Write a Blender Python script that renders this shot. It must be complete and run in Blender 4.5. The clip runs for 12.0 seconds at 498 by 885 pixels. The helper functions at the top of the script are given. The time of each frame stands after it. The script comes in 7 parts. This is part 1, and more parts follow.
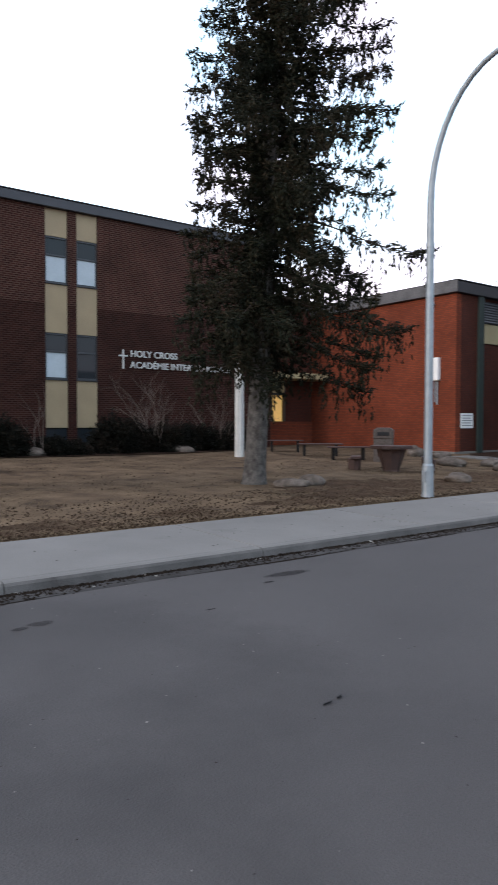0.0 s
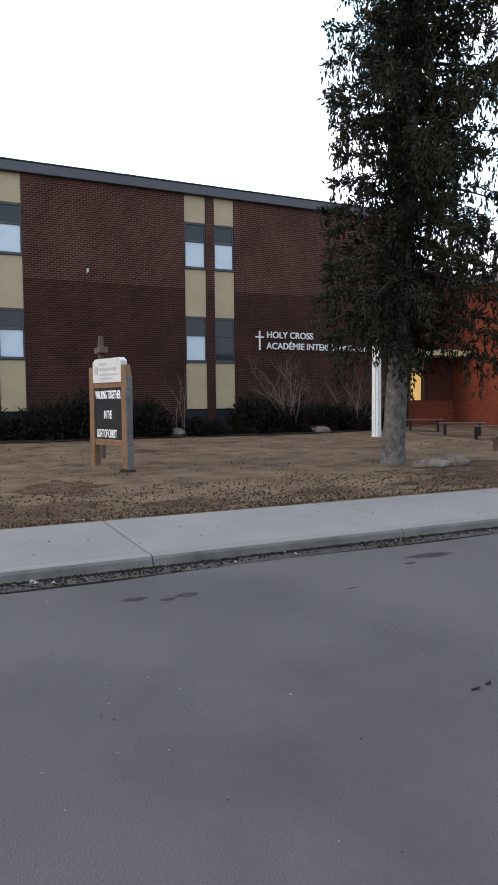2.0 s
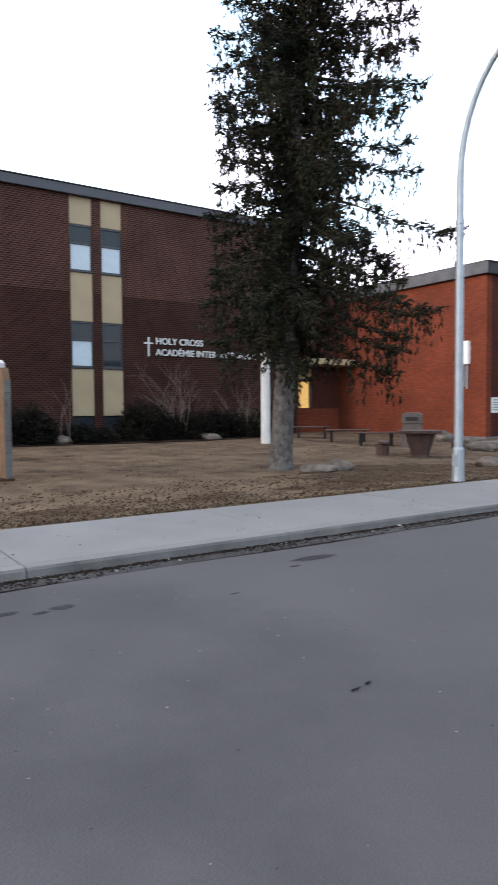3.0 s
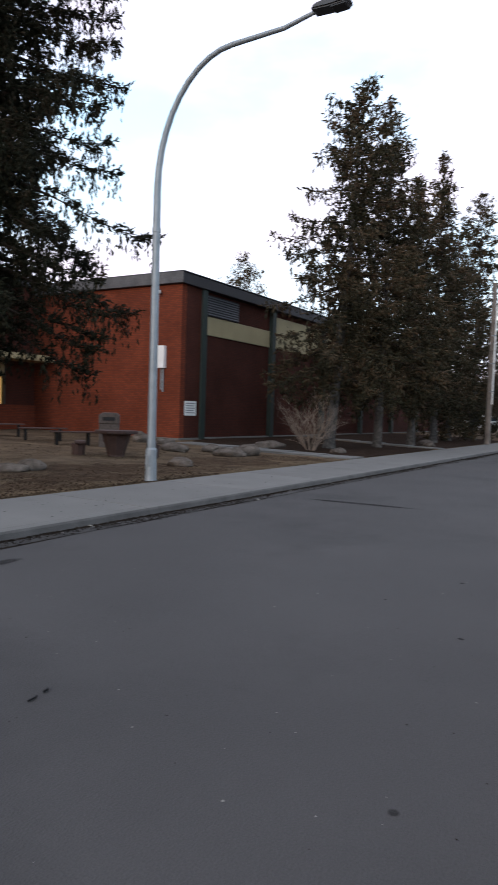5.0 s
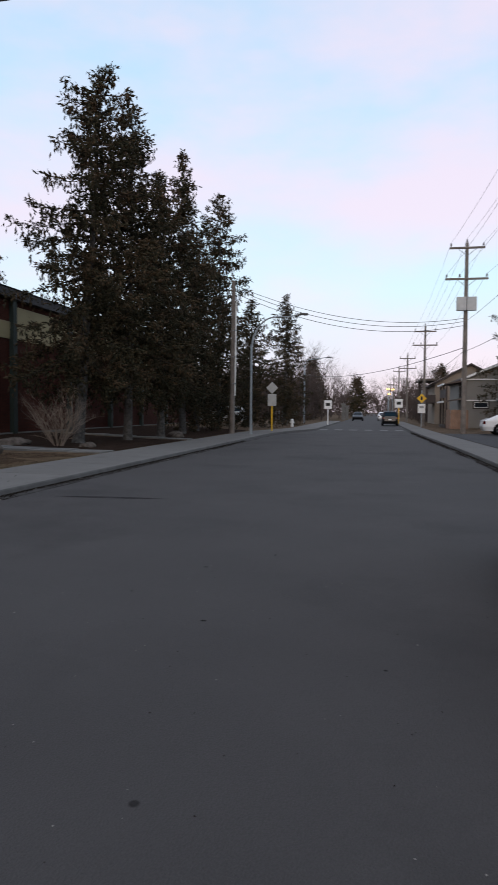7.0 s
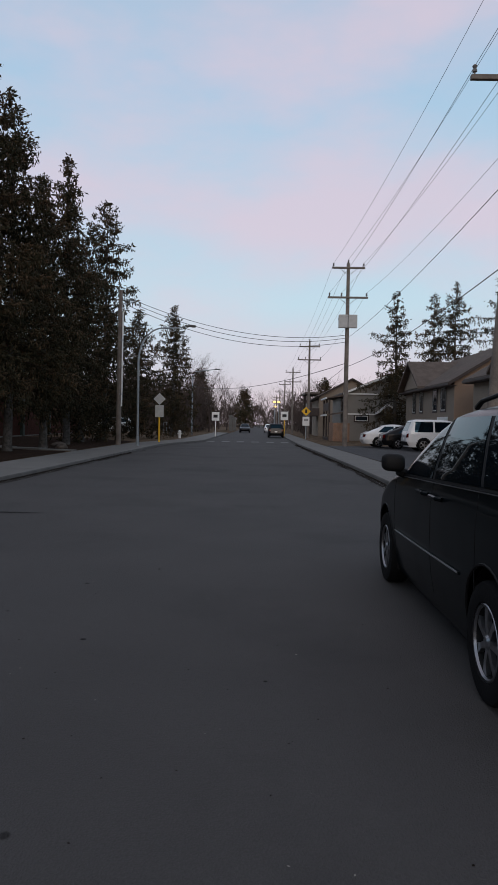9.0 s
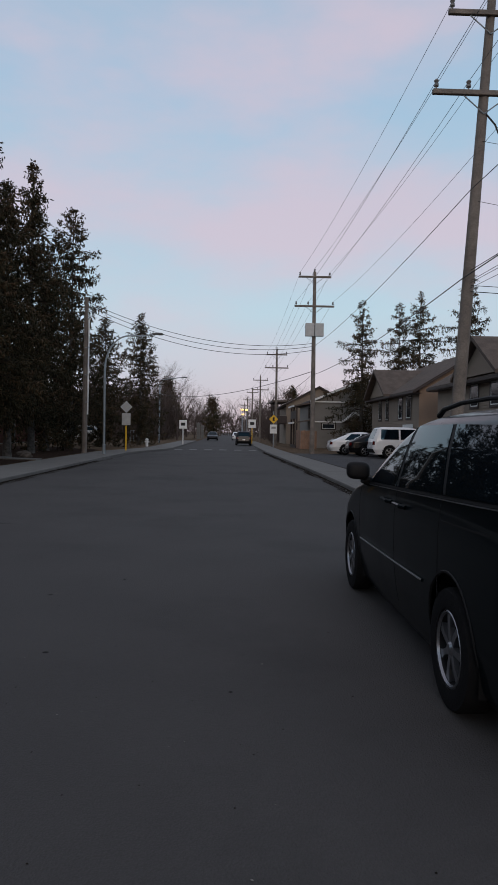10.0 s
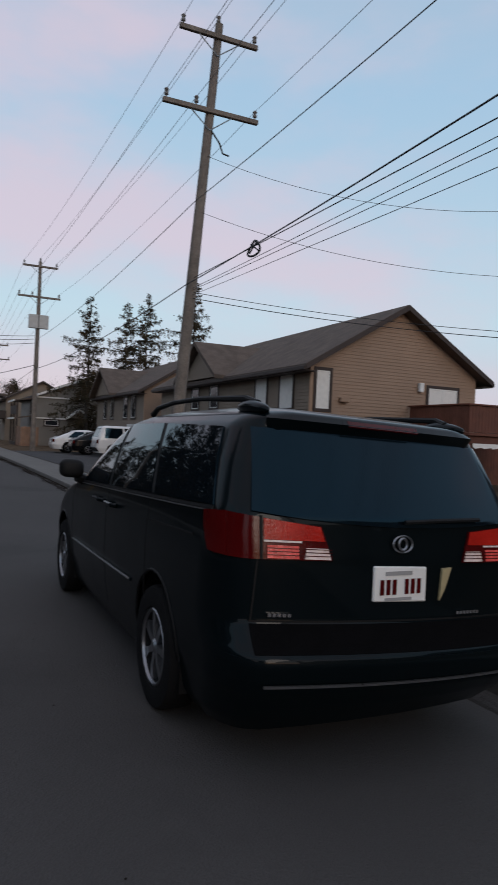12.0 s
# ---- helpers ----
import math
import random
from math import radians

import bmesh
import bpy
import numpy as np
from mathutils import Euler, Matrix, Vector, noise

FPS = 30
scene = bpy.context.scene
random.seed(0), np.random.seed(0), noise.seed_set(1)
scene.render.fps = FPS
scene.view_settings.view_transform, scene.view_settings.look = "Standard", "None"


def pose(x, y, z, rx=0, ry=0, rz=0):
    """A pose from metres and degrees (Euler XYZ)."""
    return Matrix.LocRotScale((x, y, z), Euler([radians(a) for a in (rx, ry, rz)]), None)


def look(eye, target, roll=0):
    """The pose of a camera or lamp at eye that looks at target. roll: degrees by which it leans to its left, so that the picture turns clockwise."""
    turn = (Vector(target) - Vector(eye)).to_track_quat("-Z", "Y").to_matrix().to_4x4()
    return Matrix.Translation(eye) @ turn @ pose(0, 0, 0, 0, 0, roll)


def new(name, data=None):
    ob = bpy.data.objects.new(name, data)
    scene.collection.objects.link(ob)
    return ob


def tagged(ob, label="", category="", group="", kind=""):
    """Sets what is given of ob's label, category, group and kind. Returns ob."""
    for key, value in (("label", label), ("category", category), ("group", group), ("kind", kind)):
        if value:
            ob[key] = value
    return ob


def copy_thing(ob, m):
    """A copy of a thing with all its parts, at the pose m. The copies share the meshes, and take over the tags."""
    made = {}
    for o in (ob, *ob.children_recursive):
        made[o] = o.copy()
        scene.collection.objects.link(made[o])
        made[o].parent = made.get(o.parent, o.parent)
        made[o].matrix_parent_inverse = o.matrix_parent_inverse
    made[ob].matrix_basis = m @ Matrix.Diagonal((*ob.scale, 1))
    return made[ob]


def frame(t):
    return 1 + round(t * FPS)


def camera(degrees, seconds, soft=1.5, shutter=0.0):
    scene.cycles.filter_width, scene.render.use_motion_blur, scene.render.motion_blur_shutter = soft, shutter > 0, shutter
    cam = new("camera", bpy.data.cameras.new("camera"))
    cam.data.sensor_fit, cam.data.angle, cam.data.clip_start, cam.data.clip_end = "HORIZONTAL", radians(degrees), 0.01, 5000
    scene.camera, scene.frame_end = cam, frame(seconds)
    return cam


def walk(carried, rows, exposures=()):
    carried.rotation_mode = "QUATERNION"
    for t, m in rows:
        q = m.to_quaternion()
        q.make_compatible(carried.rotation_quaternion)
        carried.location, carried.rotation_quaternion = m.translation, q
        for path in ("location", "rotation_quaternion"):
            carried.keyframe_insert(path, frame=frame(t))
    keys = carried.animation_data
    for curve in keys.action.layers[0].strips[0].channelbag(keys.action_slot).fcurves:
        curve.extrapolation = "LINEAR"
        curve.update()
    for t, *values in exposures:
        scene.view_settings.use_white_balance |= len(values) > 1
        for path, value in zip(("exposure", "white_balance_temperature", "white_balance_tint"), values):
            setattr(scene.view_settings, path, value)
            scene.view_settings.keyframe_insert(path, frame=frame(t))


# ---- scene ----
cam = camera(40.10, 12.0, shutter=0.4)
# seconds, eye x y z, yaw, pitch, roll; +y runs along the street
ROWS = [
    (0.0, -0.007, -0.179, 1.658, 53.30, -1.81, -0.16),
    (0.5, -0.011, -0.197, 1.658, 59.37, -1.83, 0.16),
    (1.0, -0.034, -0.206, 1.642, 63.20, -2.36, 0.06),
    (1.3, -0.024, -0.231, 1.648, 63.95, -2.55, 0.20),
    (1.5, -0.014, -0.246, 1.651, 64.79, -2.66, 0.31),
    (2.0, -0.028, -0.214, 1.641, 64.58, -3.42, 0.53),
    (2.2, -0.044, -0.192, 1.630, 63.35, -3.36, 0.48),
    (2.5, -0.068, -0.159, 1.613, 61.37, -3.22, 0.39),
    (3.0, -0.128, -0.053, 1.577, 55.57, -2.76, 0.41),
    (3.5, -0.137, -0.022, 1.567, 48.97, -2.61, -0.38),
    (3.7, -0.148, 0.026, 1.548, 46.67, -2.55, -0.41),
    (5.3, -0.077, 0.030, 1.581, 26.67, -2.33, -1.54),
    (5.5, -0.072, 0.049, 1.574, 23.92, -2.22, -1.20),
    (6.0, -0.053, 0.066, 1.573, 18.53, -2.43, -0.97),
    (6.5, -0.033, 0.075, 1.577, 13.74, -2.43, -0.84),
    (7.0, -0.007, 0.106, 1.566, 10.19, -2.67, -0.44),
    (7.5, 0.025, 0.099, 1.568, 4.30, -2.34, -1.00),
    (7.7, 0.031, 0.101, 1.574, 2.42, -2.58, -1.45),
    (9.3, 0.03, 0.075, 1.592, 0.35, -1.2, -1.02),
    (9.5, 0.030, 0.073, 1.593, -0.21, -0.98, -1.01),
    (10.0, 0.052, 0.091, 1.598, -1.88, -0.91, -0.88),
    (10.5, 0.079, 0.133, 1.580, -3.43, -0.41, -0.23),
    (11.0, 0.113, 0.153, 1.581, -10.09, -0.08, -0.62),
    (11.5, 0.161, 0.168, 1.579, -18.52, -0.25, -2.33),
    (12.0, 0.162, 0.168, 1.588, -24.61, -0.29, -2.63),
    ]
EXPOSURES = [(0.0, 1.56), (0.5, 1.66), (1.5, 1.87), (2.5, 1.95), (3.0, 2.07), (3.7, 2.08), (5.3, 0.88), (6.0, 0.64), (6.5, 0.53), (7.0, 0.42), (7.5, 0.25), (9.3, -0.06), (10.5, -0.16), (11.5, -0.11), (12.0, -0.04)]
walk(cam, [(t, pose(x, y, z, 90 + pitch, roll, yaw)) for t, x, y, z, yaw, pitch, roll in ROWS], EXPOSURES)

# ---- light ----
SUN_EL, SUN_AZ = 6.0, 180.0        # low glow behind the camera as it looks up the street
world = bpy.data.worlds.new("dusk_sky")
scene.world = world
world.use_nodes = True
wn, wl = world.node_tree.nodes, world.node_tree.links
wn.clear()
w_out = wn.new("ShaderNodeOutputWorld")
w_bg = wn.new("ShaderNodeBackground")
w_sky = wn.new("ShaderNodeTexSky")
w_sky.sky_type, w_sky.sun_disc = "NISHITA", False
w_sky.sun_elevation, w_sky.sun_rotation = radians(SUN_EL), radians(SUN_AZ)
w_co = wn.new("ShaderNodeTexCoord")
w_sep = wn.new("ShaderNodeSeparateXYZ")
wl.new(w_co.outputs["Generated"], w_sep.inputs[0])


def ramp_node(nodes, stops, mode="LINEAR"):
    r = nodes.new("ShaderNodeValToRGB")
    r.color_ramp.interpolation = mode
    while len(r.color_ramp.elements) < len(stops):
        r.color_ramp.elements.new(0.5)
    for e, (p, c) in zip(r.color_ramp.elements, stops):
        e.position, e.color = p, (*c, 1) if len(c) == 3 else c
    return r


w_grad = ramp_node(wn, [(0.0, (0.56, 0.49, 0.56)), (0.06, (0.58, 0.55, 0.66)), (0.17, (0.50, 0.65, 0.76)), (0.45, (0.37, 0.55, 0.73)), (0.62, (0.40, 0.50, 0.64)), (1.0, (0.50, 0.50, 0.58))])
wl.new(w_sep.outputs["Z"], w_grad.inputs[0])
# streaky clouds still lit pink
w_map = wn.new("ShaderNodeMapping")
w_map.inputs["Scale"].default_value = (1.0, 1.0, 2.4)
w_map.inputs["Location"].default_value = (0.42, 0.1, 0.05)
w_noise = wn.new("ShaderNodeTexNoise")
w_noise.inputs["Scale"].default_value, w_noise.inputs["Detail"].default_value, w_noise.inputs["Roughness"].default_value = 2.2, 6, 0.52
wl.new(w_co.outputs["Generated"], w_map.inputs[0])
wl.new(w_map.outputs[0], w_noise.inputs["Vector"])
w_mask = ramp_node(wn, [(0.44, (0, 0, 0)), (0.74, (0.9, 0.9, 0.9))], "EASE")
wl.new(w_noise.outputs[0], w_mask.inputs[0])
w_map2 = wn.new("ShaderNodeMapping")
w_map2.vector_type = "POINT"
w_map2.inputs["Scale"].default_value = (2.9, 0.35, 7.0)
w_map2.inputs["Location"].default_value = (-0.45, -0.33, -2.05)
wl.new(w_co.outputs["Generated"], w_map2.inputs[0])
w_len = wn.new("ShaderNodeVectorMath")
w_len.operation = "LENGTH"
wl.new(w_map2.outputs[0], w_len.inputs[0])
w_bank = ramp_node(wn, [(0.1, (0.26, 0.26, 0.26)), (1.0, (0, 0, 0))], "EASE")
wl.new(w_len.outputs["Value"], w_bank.inputs[0])
w_map3 = wn.new("ShaderNodeMapping")
w_map3.inputs["Scale"].default_value = (1.5, 0.5, 2.6)
w_map3.inputs["Location"].default_value = (0.78, -0.4, -0.85)
wl.new(w_co.outputs["Generated"], w_map3.inputs[0])
w_len3 = wn.new("ShaderNodeVectorMath")
w_len3.operation = "LENGTH"
wl.new(w_map3.outputs[0], w_len3.inputs[0])
w_veil = ramp_node(wn, [(0.0, (0.07, 0.07, 0.07)), (1.0, (0, 0, 0))], "EASE")
wl.new(w_len3.outputs["Value"], w_veil.inputs[0])
w_map4 = wn.new("ShaderNodeMapping")
w_map4.inputs["Scale"].default_value = (2.0, 0.8, 3.2)
w_map4.inputs["Location"].default_value = (-0.84, -0.70, -0.80)
wl.new(w_co.outputs["Generated"], w_map4.inputs[0])
w_len4 = wn.new("ShaderNodeVectorMath")
w_len4.operation = "LENGTH"
wl.new(w_map4.outputs[0], w_len4.inputs[0])
w_low = ramp_node(wn, [(0.0, (0.075, 0.075, 0.075)), (1.0, (0, 0, 0))], "EASE")
wl.new(w_len4.outputs["Value"], w_low.inputs[0])
w_pair = wn.new("ShaderNodeMath")
wl.new(w_veil.outputs[0], w_pair.inputs[0])
wl.new(w_low.outputs[0], w_pair.inputs[1])
w_both = wn.new("ShaderNodeMath")
wl.new(w_bank.outputs[0], w_both.inputs[0])
wl.new(w_pair.outputs[0], w_both.inputs[1])
w_sum = wn.new("ShaderNodeMath")
wl.new(w_noise.outputs[0], w_sum.inputs[0])
wl.new(w_both.outputs[0], w_sum.inputs[1])
wl.new(w_sum.outputs[0], w_mask.inputs[0])
w_cloud = wn.new("ShaderNodeMixRGB")
w_cloud.inputs[2].default_value = (0.66, 0.56, 0.66, 1)
wl.new(w_mask.outputs[0], w_cloud.inputs[0])
wl.new(w_grad.outputs[0], w_cloud.inputs[1])
w_add = wn.new("ShaderNodeMixRGB")
w_add.blend_type = "ADD"
w_add.inputs[0].default_value = 0.02
wl.new(w_cloud.outputs[0], w_add.inputs[1])
wl.new(w_sky.outputs[0], w_add.inputs[2])
wl.new(w_add.outputs[0], w_bg.inputs[0])
w_bg.inputs[1].default_value = 1.0
wl.new(w_bg.outputs[0], w_out.inputs[0])

sun_data = bpy.data.lights.new("sun", "SUN")
sun_data.energy, sun_data.angle, sun_data.color = 0.55, radians(25), (1.0, 0.84, 0.74)
sun = new("sun", sun_data)
sun.matrix_world = look((0, -30, 9), (0, 0, 0))

# ---- materials ----


def material(name, base, rough=0.8, metal=0.0, var=0.18, scale=6.0, fine=60.0, bump=0.15, tint=None, spec=0.3, rnd=0.0, stain=None, stain_at=0.58, stain_scale=1.2):
    """A surface with variation at two scales, a fine relief, and optional stains of another colour."""
    m = bpy.data.materials.new(name)
    m.use_nodes = True
    n, l = m.node_tree.nodes, m.node_tree.links
    b = n["Principled BSDF"]
    co = n.new("ShaderNodeTexCoord")
    big = n.new("ShaderNodeTexNoise")
    big.inputs["Scale"].default_value, big.inputs["Detail"].default_value = scale, 5
    small = n.new("ShaderNodeTexNoise")
    small.inputs["Scale"].default_value, small.inputs["Detail"].default_value = fine, 3
    for t in (big, small):
        l.new(co.outputs["Object"], t.inputs["Vector"])
    dark = tuple(c * (1 - var) for c in base)
    light = tuple(min(1, c * (1 + var)) for c in (tint or base))
    r = ramp_node(n, [(0.3, dark), (0.7, light)])
    l.new(big.outputs[0], r.inputs[0])
    mix = n.new("ShaderNodeMixRGB")
    mix.blend_type = "OVERLAY"
    mix.inputs[0].default_value = min(0.6, var * 2)
    l.new(r.outputs[0], mix.inputs[1])
    g = ramp_node(n, [(0.25, (0.3, 0.3, 0.3)), (0.75, (0.7, 0.7, 0.7))])
    l.new(small.outputs[0], g.inputs[0])
    l.new(g.outputs[0], mix.inputs[2])
    out = mix.outputs[0]
    if stain:
        sn = n.new("ShaderNodeTexNoise")
        sn.inputs["Scale"].default_value, sn.inputs["Detail"].default_value, sn.inputs["Roughness"].default_value = stain_scale, 8, 0.62
        l.new(co.outputs["Object"], sn.inputs["Vector"])
        sr = ramp_node(n, [(stain_at, (0, 0, 0)), (min(1, stain_at + 0.14), (1, 1, 1))])
        l.new(sn.outputs[0], sr.inputs[0])
        sm = n.new("ShaderNodeMixRGB")
        sm.inputs[2].default_value = (*stain, 1)
        l.new(sr.outputs[0], sm.inputs[0])
        l.new(out, sm.inputs[1])
        out = sm.outputs[0]
    if rnd:
        oi = n.new("ShaderNodeObjectInfo")
        hs = n.new("ShaderNodeHueSaturation")
        mr = n.new("ShaderNodeMapRange")
        mr.inputs[3].default_value, mr.inputs[4].default_value = 1 - rnd, 1 + rnd
        l.new(oi.outputs["Random"], mr.inputs[0])
        l.new(mr.outputs[0], hs.inputs["Value"])
        l.new(out, hs.inputs["Color"])
        out = hs.outputs[0]
    l.new(out, b.inputs["Base Color"])
    b.inputs["Metallic"].default_value = metal
    b.inputs["Specular IOR Level"].default_value = spec
    rr = n.new("ShaderNodeMapRange")
    rr.inputs[3].default_value, rr.inputs[4].default_value = max(0.02, rough - 0.08), min(1, rough + 0.08)
    l.new(big.outputs[0], rr.inputs[0])
    l.new(rr.outputs[0], b.inputs["Roughness"])
    if bump:
        bp = n.new("ShaderNodeBump")
        bp.inputs["Strength"].default_value, bp.inputs["Distance"].default_value = bump, 0.02
        l.new(small.outputs[0], bp.inputs["Height"])
        l.new(bp.outputs[0], b.inputs["Normal"])
    return m


def brick_material(name, c1, c2, mortar, msize=0.009, bias=0.0):
    m = bpy.data.materials.new(name)
    m.use_nodes = True
    n, l = m.node_tree.nodes, m.node_tree.links
    b = n["Principled BSDF"]
    co, sp, ad, cb = (n.new(k) for k in ("ShaderNodeTexCoord", "ShaderNodeSeparateXYZ", "ShaderNodeMath", "ShaderNodeCombineXYZ"))
    l.new(co.outputs["Object"], sp.inputs[0])
    l.new(sp.outputs["X"], ad.inputs[0])
    l.new(sp.outputs["Y"], ad.inputs[1])
    l.new(ad.outputs[0], cb.inputs["X"])
    l.new(sp.outputs["Z"], cb.inputs["Y"])
    br = n.new("ShaderNodeTexBrick")
    br.inputs["Scale"].default_value = 1
    br.inputs["Brick Width"].default_value, br.inputs["Row Height"].default_value, br.inputs["Mortar Size"].default_value = 0.213, 0.0762, msize
    br.inputs["Bias"].default_value = bias
    br.inputs["Color1"].default_value, br.inputs["Color2"].default_value, br.inputs["Mortar"].default_value = (*c1, 1), (*c2, 1), (*mortar, 1)
    l.new(cb.outputs[0], br.inputs["Vector"])
    ns = n.new("ShaderNodeTexNoise")
    ns.inputs["Scale"].default_value, ns.inputs["Detail"].default_value = 0.7, 6
    l.new(co.outputs["Object"], ns.inputs["Vector"])
    rp = ramp_node(n, [(0.3, (0.32, 0.32, 0.32)), (0.7, (0.66, 0.66, 0.66))])
    l.new(ns.outputs[0], rp.inputs[0])
    mx = n.new("ShaderNodeMixRGB")
    mx.blend_type, mx.inputs[0].default_value = "OVERLAY", 0.6
    l.new(br.outputs["Color"], mx.inputs[1])
    l.new(rp.outputs[0], mx.inputs[2])
    l.new(mx.outputs[0], b.inputs["Base Color"])
    b.inputs["Roughness"].default_value = 0.9
    b.inputs["Specular IOR Level"].default_value = 0.12
    bp = n.new("ShaderNodeBump")
    bp.inputs["Strength"].default_value, bp.inputs["Distance"].default_value = 0.6, 0.01
    bp.invert = True
    l.new(br.outputs["Fac"], bp.inputs["Height"])
    l.new(bp.outputs[0], b.inputs["Normal"])
    return m


def glass(name, tint, rough=0.04, see=0.0):
    """Dark window glass: a clear coat of reflection over a dim interior, or see-through by the given share."""
    m = bpy.data.materials.new(name)
    m.use_nodes = True
    b = m.node_tree.nodes["Principled BSDF"]
    b.inputs["Base Color"].default_value = (*tint, 1)
    b.inputs["Roughness"].default_value = rough
    b.inputs["Specular IOR Level"].default_value = 0.18
    b.inputs["Coat Weight"].default_value = 0.0
    b.inputs["Coat Roughness"].default_value = 0.02
    b.inputs["Transmission Weight"].default_value = see
    return m


def glow(name, color, strength):
    m = bpy.data.materials.new(name)
    m.use_nodes = True
    b = m.node_tree.nodes["Principled BSDF"]
    b.inputs["Base Color"].default_value = (*color, 1)
    b.inputs["Emission Color"].default_value = (*color, 1)
    b.inputs["Emission Strength"].default_value = strength
    return m


